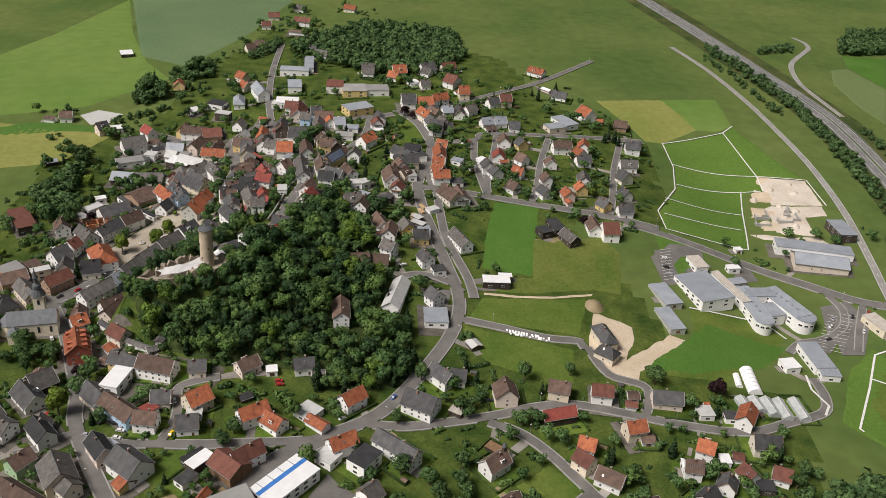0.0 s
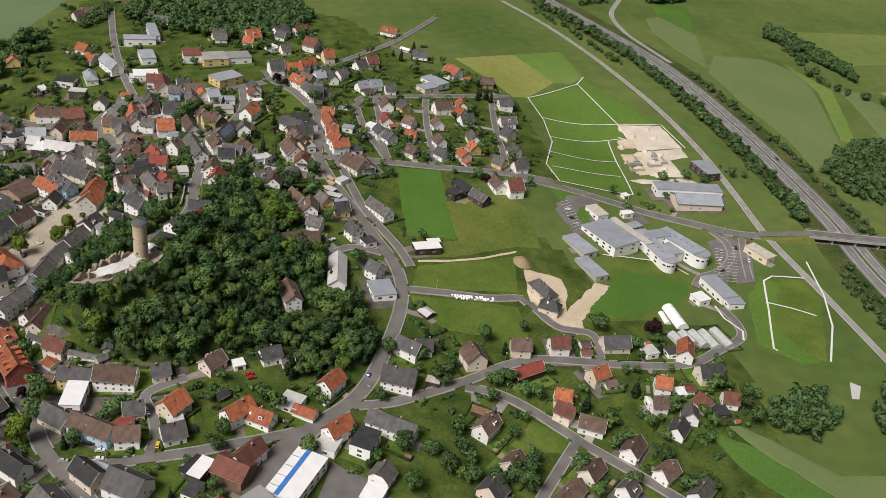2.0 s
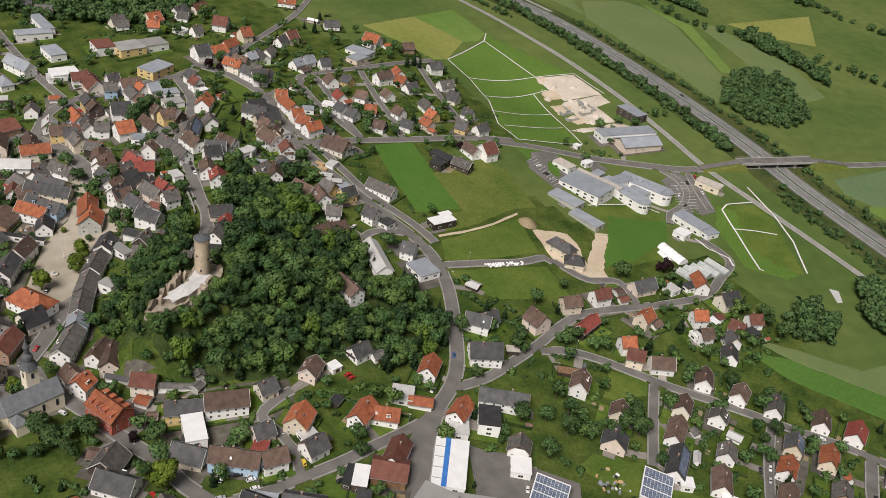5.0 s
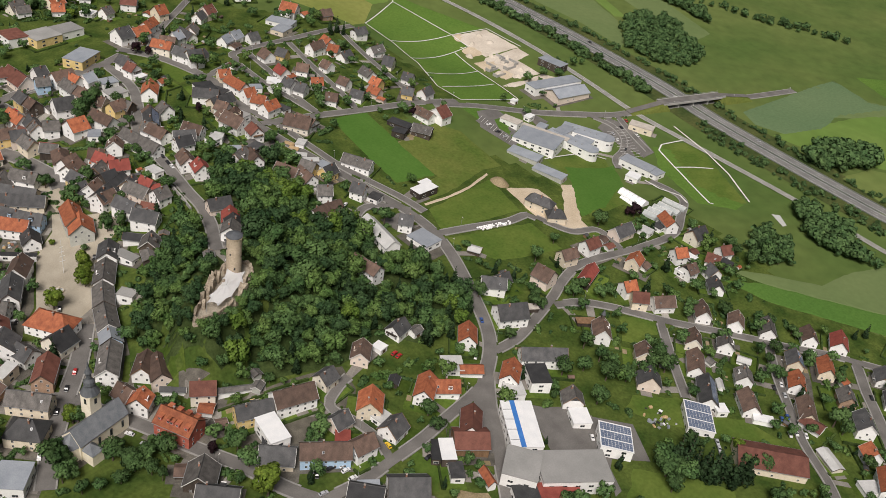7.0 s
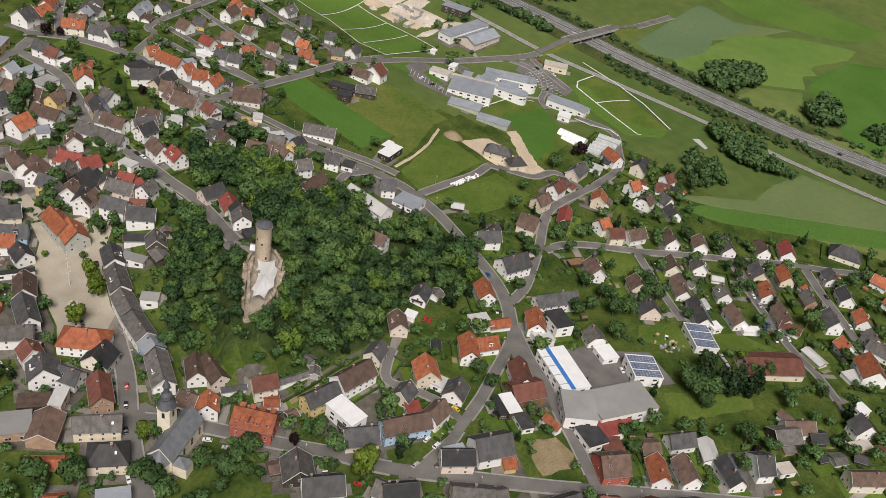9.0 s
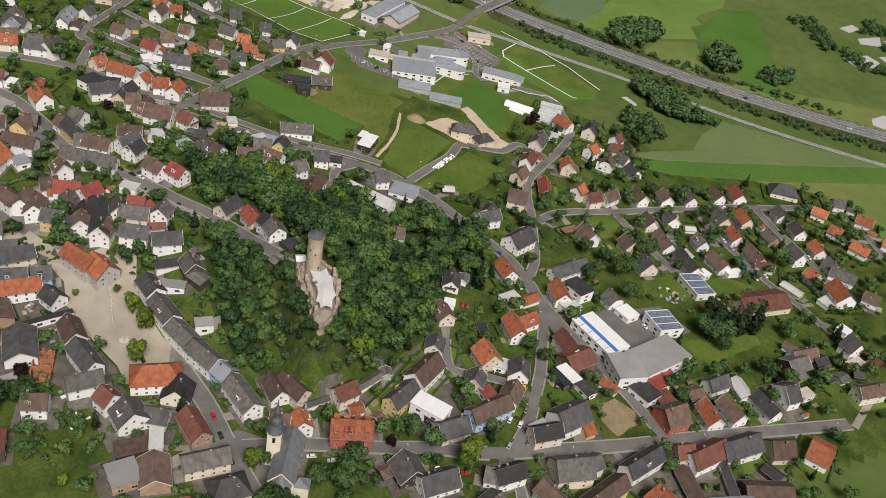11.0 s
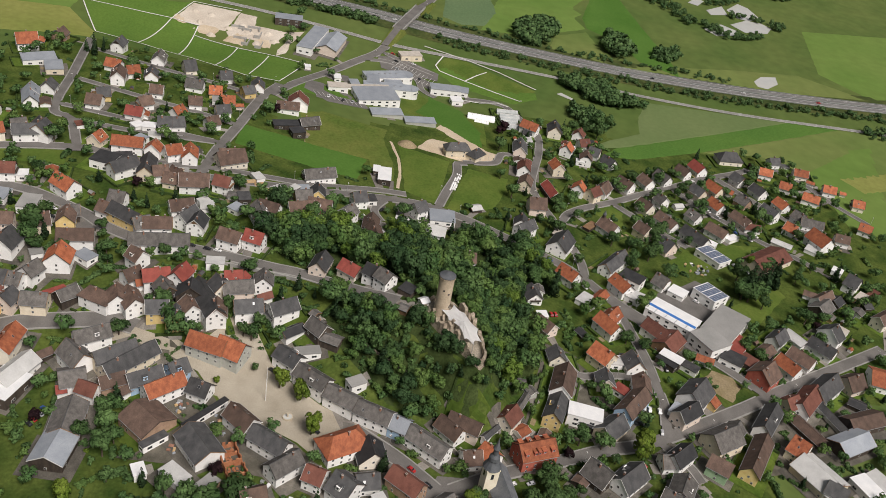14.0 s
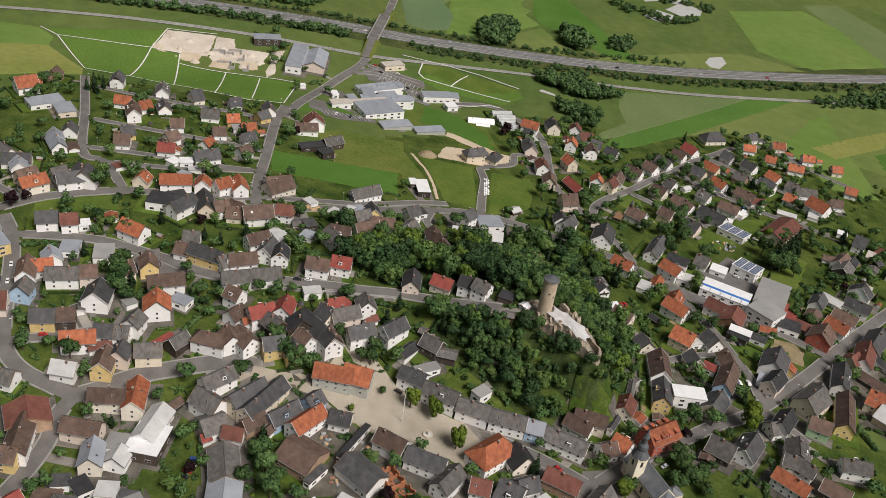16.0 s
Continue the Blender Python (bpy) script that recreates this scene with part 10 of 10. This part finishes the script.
# ---- nursery: polytunnels and glasshouses ----
def polytunnel(x, y, turn, length, radius):
    ob = thing("polytunnel", pose(x, y, h1(x, y), 0, 0, turn), "white plastic polytunnel of a plant nursery", "greenhouse", "nursery houses")
    FOOTPRINTS.append((x, y, radians(turn), length / 2, radius))
    bm = bmesh.new()
    n = 12
    rows = []
    for x0 in np.linspace(-length / 2, length / 2, 13):
        rows.append([bm.verts.new((x0, radius * math.cos(math.pi * i / n), radius * 0.95 * math.sin(math.pi * i / n) + 0.04 * math.sin(x0 * 4))) for i in range(n + 1)])
    for i in range(12):
        for j in range(n):
            bm.faces.new((rows[i][j], rows[i + 1][j], rows[i + 1][j + 1], rows[i][j + 1]))
    bm.faces.new(rows[0])
    bm.faces.new(rows[-1][::-1])
    bmesh.ops.recalc_face_normals(bm, faces=bm.faces)
    part("cover", bm, "membrane_white", ob)
    for x0 in np.linspace(-length / 2, length / 2, 7):
        bm = bmesh.new()
        for i in range(n):
            a, b = math.pi * i / n, math.pi * (i + 1) / n
            q = [(x0, (radius + r) * math.cos(t), (radius + r) * 0.95 * math.sin(t)) for t, r in ((a, 0.02), (b, 0.02), (b, 0.09), (a, 0.09))]
            f = [bm.verts.new((p[0] - 0.04, p[1], p[2])) for p in q]
            g = [bm.verts.new((p[0] + 0.04, p[1], p[2])) for p in q]
            bm.faces.new((f[2], f[3], g[3], g[2]))
            bm.faces.new((f[0], f[1], f[2], f[3]))
            bm.faces.new((g[3], g[2], g[1], g[0]))
        part("hoop", bm, "galvanised_steel", ob)


def glasshouse(x, y, turn, length, width):
    ob = thing("glasshouse", pose(x, y, h1(x, y), 0, 0, turn), "pale glazed greenhouse bay of a plant nursery", "greenhouse", "nursery houses")
    FOOTPRINTS.append((x, y, radians(turn), length / 2, width / 2))
    bm = bmesh.new()
    w = width / 2
    prism(bm, ((-w, -0.5), (w, -0.5), (w, 1.6), (0, 2.7), (-w, 1.6)), -length / 2, length / 2)
    part("glazing", bm, "greenhouse_glass", ob)
    bm = bmesh.new()
    for k in range(int(length / 0.8) + 1):
        x0 = -length / 2 + 0.8 * k
        for s in (-1, 1):
            v = [bm.verts.new(p) for p in ((x0 - 0.04, s * w, 1.63), (x0 + 0.04, s * w, 1.63), (x0 + 0.04, 0, 2.75), (x0 - 0.04, 0, 2.75))]
            bm.faces.new(v if s > 0 else v[::-1])
    tagged(part("glazing_bar", bm, "galvanised_steel", ob), kind="stuff")
    bm = bmesh.new()
    box(bm, -length / 2, -0.12, 2.66, length / 2, 0.12, 2.8)
    part("ridge_vent", bm, "window_frame", ob)


polytunnel(135.4, 299.7, -91, 15.7, 2.9)
polytunnel(129.9, 299.4, -94, 8.2, 1.4)
glasshouse(127.9, 283.1, -79, 8.7, 4.5)
glasshouse(133.2, 284.1, -80, 8.8, 4.5)
glasshouse(138.2, 283.7, -82, 10.2, 4.5)
glasshouse(143.3, 283.2, -84, 11.7, 4.5)
glasshouse(150.3, 284.2, -83, 12.6, 4.5)

# ---- silage bales, piles and yard clutter ----
def bale_row(x0, y0, x1, y1, n, rnd):
    for i in range(n):
        t = (i + 0.5) / n
        for k in (-1, 0, 1):
            if rnd.random() < 0.25:
                continue
            x, y = x0 + (x1 - x0) * t + rnd.uniform(-0.25, 0.25), y0 + (y1 - y0) * t + k * 1.0
            ob = new("wrapped_bale", BALE)
            ob.matrix_basis = pose(x, y, h1(x, y), 0, 0, rnd.uniform(-15, 15))
            tagged(ob, "white film-wrapped silage bale on the grass", "bale", "silage bales")


bm = bmesh.new()
cyl(bm, 0, 0, -0.42, 0.42, 0.42, 0.42, 14)
bmesh.ops.bevel(bm, geom=[e for e in bm.edges if e.calc_length() > 0 and abs(e.verts[0].co.z - e.verts[1].co.z) < 0.01], offset=0.06, segments=1, affect="EDGES")
bmesh.ops.rotate(bm, verts=bm.verts, matrix=Matrix.Rotation(radians(90), 3, "Y"))
bmesh.ops.translate(bm, verts=bm.verts, vec=(0, 0, 0.42))
BALE = mesh_of("wrapped_bale", bm, ("membrane_white",))
bale_row(36.0, 314.8, 54.3, 311.5, 16, random.Random(4))


def timber_stack(x, y, turn, rnd):
    ob = thing("timber_stack", pose(x, y, h1(x, y) + 0.1, 0, 0, turn), "stack of pale sawn timber beside the road", "timber", "timber stacks")
    for row in range(4):
        for k in range(4):
            bm = bmesh.new()
            box(bm, -2.2 + rnd.uniform(-0.2, 0.2), -0.8 + 0.4 * k, 0.3 * row, 2.2 + rnd.uniform(-0.2, 0.2), -0.44 + 0.4 * k, 0.3 * row + 0.27)
            part("beam", bm, "sawn_timber", ob)


timber_stack(-2.3, 403.0, -58, random.Random(436))
timber_stack(-2.9, 398.7, -58, random.Random(447))
timber_stack(-5.9, 393.4, -58, random.Random(455))
timber_stack(-7.0, 390.1, -58, random.Random(462))


def scrap_yard(x, y, rnd, count=26, wide=4.2):
    for _ in range(count):
        u, v = x + rnd.gauss(0, wide), y + rnd.gauss(0, wide * 0.62)
        if on_house(u, v, 0.5):
            continue
        bm = bmesh.new()
        a, b, c = rnd.uniform(0.3, 0.9), rnd.uniform(0.25, 0.6), rnd.uniform(0.3, 0.9)
        box(bm, -a, -b, 0, a, b, c)
        box(bm, -a * 0.7, -b * 0.7, c - 0.02, a * 0.5, b * 0.6, c * rnd.uniform(1.1, 1.5))
        bmesh.ops.bevel(bm, geom=bm.edges[:], offset=0.05, segments=1, affect="EDGES")
        ob = link("scrap_crate", bm, rnd.choice(("galvanised_steel", "chimney_brick", "sawn_timber", "sheet_white", "rubber", "sheet_blue_grey")))
        ob.matrix_basis = pose(u, v, h1(u, v), 0, 0, rnd.uniform(0, 180))
        tagged(ob, "weathered crate of stored material on a yard", "crate", "stored crates")


scrap_yard(10.0, 197.0, random.Random(8))
scrap_yard(-128.6, 396.6, random.Random(215), 7, 1.6)
scrap_yard(-132.2, 397.8, random.Random(200), 7, 1.6)
scrap_yard(-136.4, 384.8, random.Random(262), 7, 1.6)
scrap_yard(-138.6, 379.8, random.Random(285), 7, 1.6)
scrap_yard(-154.9, 364.8, random.Random(335), 7, 1.6)
scrap_yard(-149.1, 355.6, random.Random(400), 7, 1.6)
scrap_yard(-164.7, 355.1, random.Random(372), 7, 1.6)
scrap_yard(-148.3, 393.9, random.Random(182), 7, 1.6)


def heap(name, label, x, y, rx, ry, hh, mat, seed):
    bm = bmesh.new()
    rows = []
    for i in range(7):
        f = i / 6
        rows.append([bm.verts.new((x + rx * (1 - f) * math.cos(2 * math.pi * k / 18) * (1 + 0.2 * noise.noise(Vector((k, f, seed)))), y + ry * (1 - f) * math.sin(2 * math.pi * k / 18) * (1 + 0.2 * noise.noise(Vector((k, f, seed + 5)))), h1(x, y) - 0.4 + (hh + 0.4) * math.sin(f * math.pi / 2) + 0.15 * noise.noise(Vector((k * 0.7, f * 3, seed))))) for k in range(18)])
    for i in range(6):
        for k in range(18):
            bm.faces.new((rows[i][k], rows[i][(k + 1) % 18], rows[i + 1][(k + 1) % 18], rows[i + 1][k]))
    bmesh.ops.recalc_face_normals(bm, faces=bm.faces)
    tagged(link(name, bm, mat, smooth=True), label, "heap")


heap("earth_mound", "large heap of brown excavated earth on the building site", 75.7, 339.4, 4.6, 5.6, 2.6, "bare_earth", 3)

def parking_row(bm, x0, y0, x1, y1, dx, dy, count):
    for i in range(count):
        x, y = x0 + (x1 - x0) * i / (count - 1), y0 + (y1 - y0) * i / (count - 1)
        strip(bm, [Vector((x + dx * k / 2, y + dy * k / 2, 0)) for k in range(3)], ((-0.09, 0), (0.09, 0)), 0.5)


bm = bmesh.new()
parking_row(bm, 114.1, 391.3, 112.2, 366.4, 6.1, 2.9, 11)
parking_row(bm, 194.3, 355.8, 179.5, 330.0, 4.8, -2.0, 12)
parking_row(bm, 187.1, 355.9, 173.7, 331.6, 3.9, -1.7, 12)
tagged(link("parking_line", bm, "road_paint"), "white painted lines between parking bays", "road marking", kind="structure")


def bay_wall(x, y, turn):
    bm = bmesh.new()
    box(bm, -4, -0.25, -0.5, 4, 0.25, 1.6)
    box(bm, -4, 0.25, -0.5, -3.5, 3.5, 1.6)
    bmesh.ops.bevel(bm, geom=bm.edges[:], offset=0.03, segments=1, affect="EDGES")
    ob = link("bay_wall", bm, "concrete")
    ob.matrix_basis = pose(x, y, h1(x, y), 0, 0, turn)
    tagged(ob, "concrete block wall of a gravel bay", "wall", "gravel bay walls")


def wall_line(points, high, mat):
    pts = curve_points(points, 1.2)
    bm = bmesh.new()
    strip(bm, pts, ((-0.25, -1.5), (-0.22, high), (0.22, high), (0.25, -1.5)), 0.0)
    for v in bm.verts:
        v.co += Vector((1, 1, 1)) * 0.08 * noise.noise(v.co * 1.7)
    bmesh.ops.recalc_face_normals(bm, faces=bm.faces)
    tagged(link("retaining_wall", bm, mat), "long low retaining wall on a slope", "wall")


wall_line(((-65.3, 422.0), (-68.1, 407.7), (-70.0, 391.4), (-71.2, 379.0), (-72.5, 370.7)), 1.5, "concrete")
wall_line(((-99.6, 343.9), (-102.5, 339.3), (-105.7, 333.6), (-108.1, 327.8)), 0.9, "castle_stone")
heap("gravel_mound", "conical mound of pale gravel in a works yard", 206.7, 481.0, 2.5, 3.1, 1.4, "gravel", 305)
heap("gravel_mound", "conical mound of pale gravel in a works yard", 207.0, 471.1, 3.2, 3.3, 1.1, "gravel", 335)
heap("gravel_mound", "conical mound of pale gravel in a works yard", 194.8, 457.8, 2.0, 3.7, 1.3, "gravel", 372)
heap("gravel_mound", "conical mound of pale gravel in a works yard", 193.8, 445.1, 2.5, 4.0, 1.5, "gravel", 410)
heap("gravel_mound", "conical mound of pale gravel in a works yard", 182.1, 437.8, 3.7, 3.0, 1.6, "gravel", 430)
heap("gravel_mound", "conical mound of pale gravel in a works yard", 183.0, 465.6, 2.3, 3.3, 1.9, "gravel", 345)
heap("gravel_mound", "conical mound of pale gravel in a works yard", 201.1, 450.5, 3.0, 3.5, 1.7, "gravel", 395)
heap("gravel_mound", "conical mound of pale gravel in a works yard", 187.9, 428.1, 2.1, 3.5, 1.6, "gravel", 460)
heap("gravel_mound", "conical mound of pale gravel in a works yard", 194.8, 475.5, 2.6, 2.1, 1.9, "gravel", 318)
heap("gravel_mound", "conical mound of pale gravel in a works yard", 195.9, 433.4, 2.9, 3.4, 1.9, "gravel", 445)
bay_wall(197.9, 452.7, 90)
bay_wall(196.1, 447.9, 90)
bay_wall(199.8, 443.1, 90)
bay_wall(192.2, 437.6, 0)
bay_wall(184.9, 448.5, 90)
bay_wall(181.5, 442.7, 0)
bay_wall(179.5, 434.4, 0)

# ---- drives and yards of the houses ----
bm = bmesh.new()
rnd = random.Random(31)
for fx, fy, a, l, w in list(FOOTPRINTS):
    best, spot = 1e9, None
    for _, rw, pts in ROADS:
        for q in pts[::2]:
            d = math.hypot(q.x - fx, q.y - fy)
            if d < best:
                best, spot = d, q
    if best < 22 and rnd.random() < 0.8:
        d = Vector((spot.x - fx, spot.y - fy, 0)).normalized()
        s = Vector((-d.y, d.x, 0)) * rnd.uniform(1.0, 1.9)
        off = Vector((-d.y, d.x, 0)) * rnd.uniform(-l * 0.6, l * 0.6)
        n = 5
        rows = []
        for i in range(n + 1):
            c = Vector((fx, fy, 0)) + off + d * (best * i / n)
            rows.append([bm.verts.new((c.x + s.x * k, c.y + s.y * k, h1(c.x + s.x * k, c.y + s.y * k) + 0.17)) for k in (-1, 1)])
        for i in range(n):
            bm.faces.new((rows[i][0], rows[i + 1][0], rows[i + 1][1], rows[i][1]))
    if rnd.random() < 0.6:
        c, s = math.cos(a), math.sin(a)
        u, v = rnd.choice((-1, 1)) * (l + 1.0), rnd.uniform(-0.3, 0.3) * w
        p = [(u - 1.6, v - 2.2), (u + 1.6, v - 2.2), (u + 1.6, v + 2.2), (u - 1.6, v + 2.2)]
        q = [bm.verts.new((fx + x * c - y * s, fy + x * s + y * c, h1(fx + x * c - y * s, fy + x * s + y * c) + 0.15)) for x, y in p]
        bm.faces.new(q)
for f in bm.faces:
    f.normal_update()
    if f.normal.z < 0:
        f.normal_flip()
tagged(link("paved_drive", bm, "drive_paving"), "grey paved drives and terraces beside the houses", "paving", kind="stuff")

# ---- garden plots, courts and hedges ----
OLD_TOWN = ((-40, 540), (-70, 430), (-88, 400), (-104, 360), (-126, 335), (-124, 300), (-108, 270), (-80, 225), (-70, 140), (-175, 170), (-230, 520))
HILL_SIDE = ((-126, 335), (-100, 355), (-66, 372), (-20, 400), (-12, 340), (6, 285), (-40, 264), (-112, 290))
lawns, courts, hedges, beds = bmesh.new(), bmesh.new(), bmesh.new(), bmesh.new()


def garden_shed(roof, wall):
    bm = bmesh.new()
    prism(bm, ((-0.8, -0.6), (0.8, -0.6), (0.8, 1.3), (0, 1.75), (-0.8, 1.3)), -1.1, 1.1, 0)
    prism(bm, ((-1.0, 1.22), (0, 1.78), (1.0, 1.22), (1.0, 1.3), (0, 1.87), (-1.0, 1.3)), -1.25, 1.25, 1)
    box(bm, -0.35, -0.83, 0, 0.35, -0.78, 1.15, 2)
    return mesh_of("garden_shed", bm, (wall, roof, "door_wood"))


SHEDS = [garden_shed("tile_dark", "wood_warm"), garden_shed("tile_brown", "wood_dark"), garden_shed("sheet_grey", "wood_warm"), garden_shed("tile_orange", "render_white")]
rnd = random.Random(77)


def hedge_line(p, q):
    d = q - p
    n = max(2, int(d.length / 0.8))
    s = Vector((-d.y, d.x, 0)).normalized()
    rows = []
    top = rnd.uniform(0.7, 1.15)
    for i in range(n + 1):
        c = p + d * (i / n)
        if near_road(c.x, c.y, 0.35) or on_house(c.x, c.y, 0.3):
            rows.append(None)
            continue
        z = h1(c.x, c.y)
        j = [0.12 * noise.noise(Vector((c.x * 1.3, c.y * 1.3, k))) for k in range(4)]
        rows.append([hedges.verts.new((c.x + s.x * (o + j[k]), c.y + s.y * (o + j[k]), z + u + j[3 - k])) for k, (o, u) in enumerate(((-0.4, -0.2), (-0.33, top), (0.33, top), (0.4, -0.2)))])
    for a, b in zip(rows, rows[1:]):
        if a and b:
            for k in range(3):
                hedges.faces.new((a[k], b[k], b[k + 1], a[k + 1]))


for index, (fx, fy, a, l, w) in enumerate(list(FOOTPRINTS)):
    if inside(fx, fy, HILL_SIDE) or not clear_of_open(fx, fy):
        continue
    old = inside(fx, fy, OLD_TOWN)
    c, s = math.cos(a), math.sin(a)
    if old:
        x0, x1, y0, y1 = -l - rnd.uniform(0.3, 3.5), l + rnd.uniform(0.3, 3.5), -w - rnd.uniform(0.5, 4), w + rnd.uniform(0.5, 4)
    else:
        x0, x1, y0, y1 = -l - rnd.uniform(0.5, 4), l + rnd.uniform(0.5, 4), -w - rnd.uniform(1, 5.5), w + rnd.uniform(1, 5.5)
    if min(l, w) < 1.8:
        continue
    court = old and rnd.random() < 0.88 or rnd.random() < 0.15
    spots = [(fx + u * c - v * s, fy + u * s + v * c) for u, v in ((x0, y0), (x1, y0), (x1, y1), (x0, y1))]
    if not all(clear_of_open(*q) for q in spots):
        continue
    bm = courts if court else lawns
    lift = 0.125 + 0.0021 * (index % 40)
    n = 4
    grid = []
    for i in range(n + 1):
        row = []
        for j in range(n + 1):
            u, v = x0 + (x1 - x0) * i / n, y0 + (y1 - y0) * j / n
            x, y = fx + u * c - v * s, fy + u * s + v * c
            row.append(bm.verts.new((x, y, h1(x, y) + lift)))
        grid.append(row)
    for i in range(n):
        for j in range(n):
            bm.faces.new((grid[i][j], grid[i + 1][j], grid[i + 1][j + 1], grid[i][j + 1]))
    if not court:
        corners = [Vector((fx + u * c - v * s, fy + u * s + v * c, 0)) for u, v in ((x0, y0), (x1, y0), (x1, y1), (x0, y1))]
        for i in range(4):
            if rnd.random() < 0.5:
                hedge_line(corners[i], corners[(i + 1) % 4])
    if not old and index % 3 == 0:
        u, v = rnd.choice((x0 + 1.2, x1 - 1.2)), rnd.choice((y0 + 1.0, y1 - 1.0))
        x, y = fx + u * c - v * s, fy + u * s + v * c
        if not near_road(x, y, 1.5) and not on_house(x, y, 1.0):
            ob = new("garden_shed", SHEDS[index % 4])
            ob.matrix_basis = pose(x, y, h1(x, y), 0, 0, math.degrees(a))
            tagged(ob, "small wooden garden shed with a pitched roof", "shed", "garden sheds")
    if not old and rnd.random() < 0.45:
        u, v = rnd.uniform(x0 + 1, x1 - 1), rnd.choice((y0 + 1.2, y1 - 1.2))
        if not on_house(fx + u * c - v * s, fy + u * s + v * c, 1.0):
            q = [beds.verts.new((fx + x * c - y * s, fy + x * s + y * c, h1(fx + x * c - y * s, fy + x * s + y * c) + 0.24)) for x, y in ((u - 1.4, v - 0.9), (u + 1.4, v - 0.9), (u + 1.4, v + 0.9), (u - 1.4, v + 0.9))]
            beds.faces.new(q)
tagged(link("vegetable_bed", beds, "bare_earth"), "brown dug vegetable beds in the gardens", "garden bed", kind="stuff")
tagged(link("garden_plot", lawns, "plot_lawn"), "mown green garden plots round the houses", "garden", kind="stuff")
tagged(link("paved_court", courts, "court_paving"), "grey-brown paved courts round the old houses", "paving", kind="stuff")
tagged(link("garden_hedge", hedges, "hedge_leaves"), "clipped green hedges along the garden plots", "hedge", kind="stuff")

# ---- street lamps ----
def lamp_post():
    bm = bmesh.new()
    cyl(bm, 0, 0, -0.3, 4.6, 0.06, 0.04, 6)
    return mesh_of("street_lamp", bm, ("galvanised_steel",))


def lamp_head():
    bm = bmesh.new()
    box(bm, -0.12, -0.1, 4.55, 0.7, 0.1, 4.68)
    return mesh_of("lamp_head", bm, ("window_frame",))


POST, HEAD = lamp_post(), lamp_head()
for name, w, pts in ROADS:
    if name in ("street", "main_road"):
        sd = sides(pts)
        for i in range(5, len(pts), 20):
            x, y = pts[i].x + sd[i].x * (w / 2 + 0.5), pts[i].y + sd[i].y * (w / 2 + 0.5)
            if near_road(x, y, 0.2) or on_house(x, y, 0.2):
                continue
            ob = new("street_lamp", POST)
            ob.matrix_basis = pose(x, y, h1(x, y), 0, 0, math.degrees(math.atan2(-sd[i].y, -sd[i].x)))
            tagged(ob, "slim grey steel street lamp beside the road", "street lamp", "street lamps")
            shared("lamp_head", HEAD, ob, Matrix())
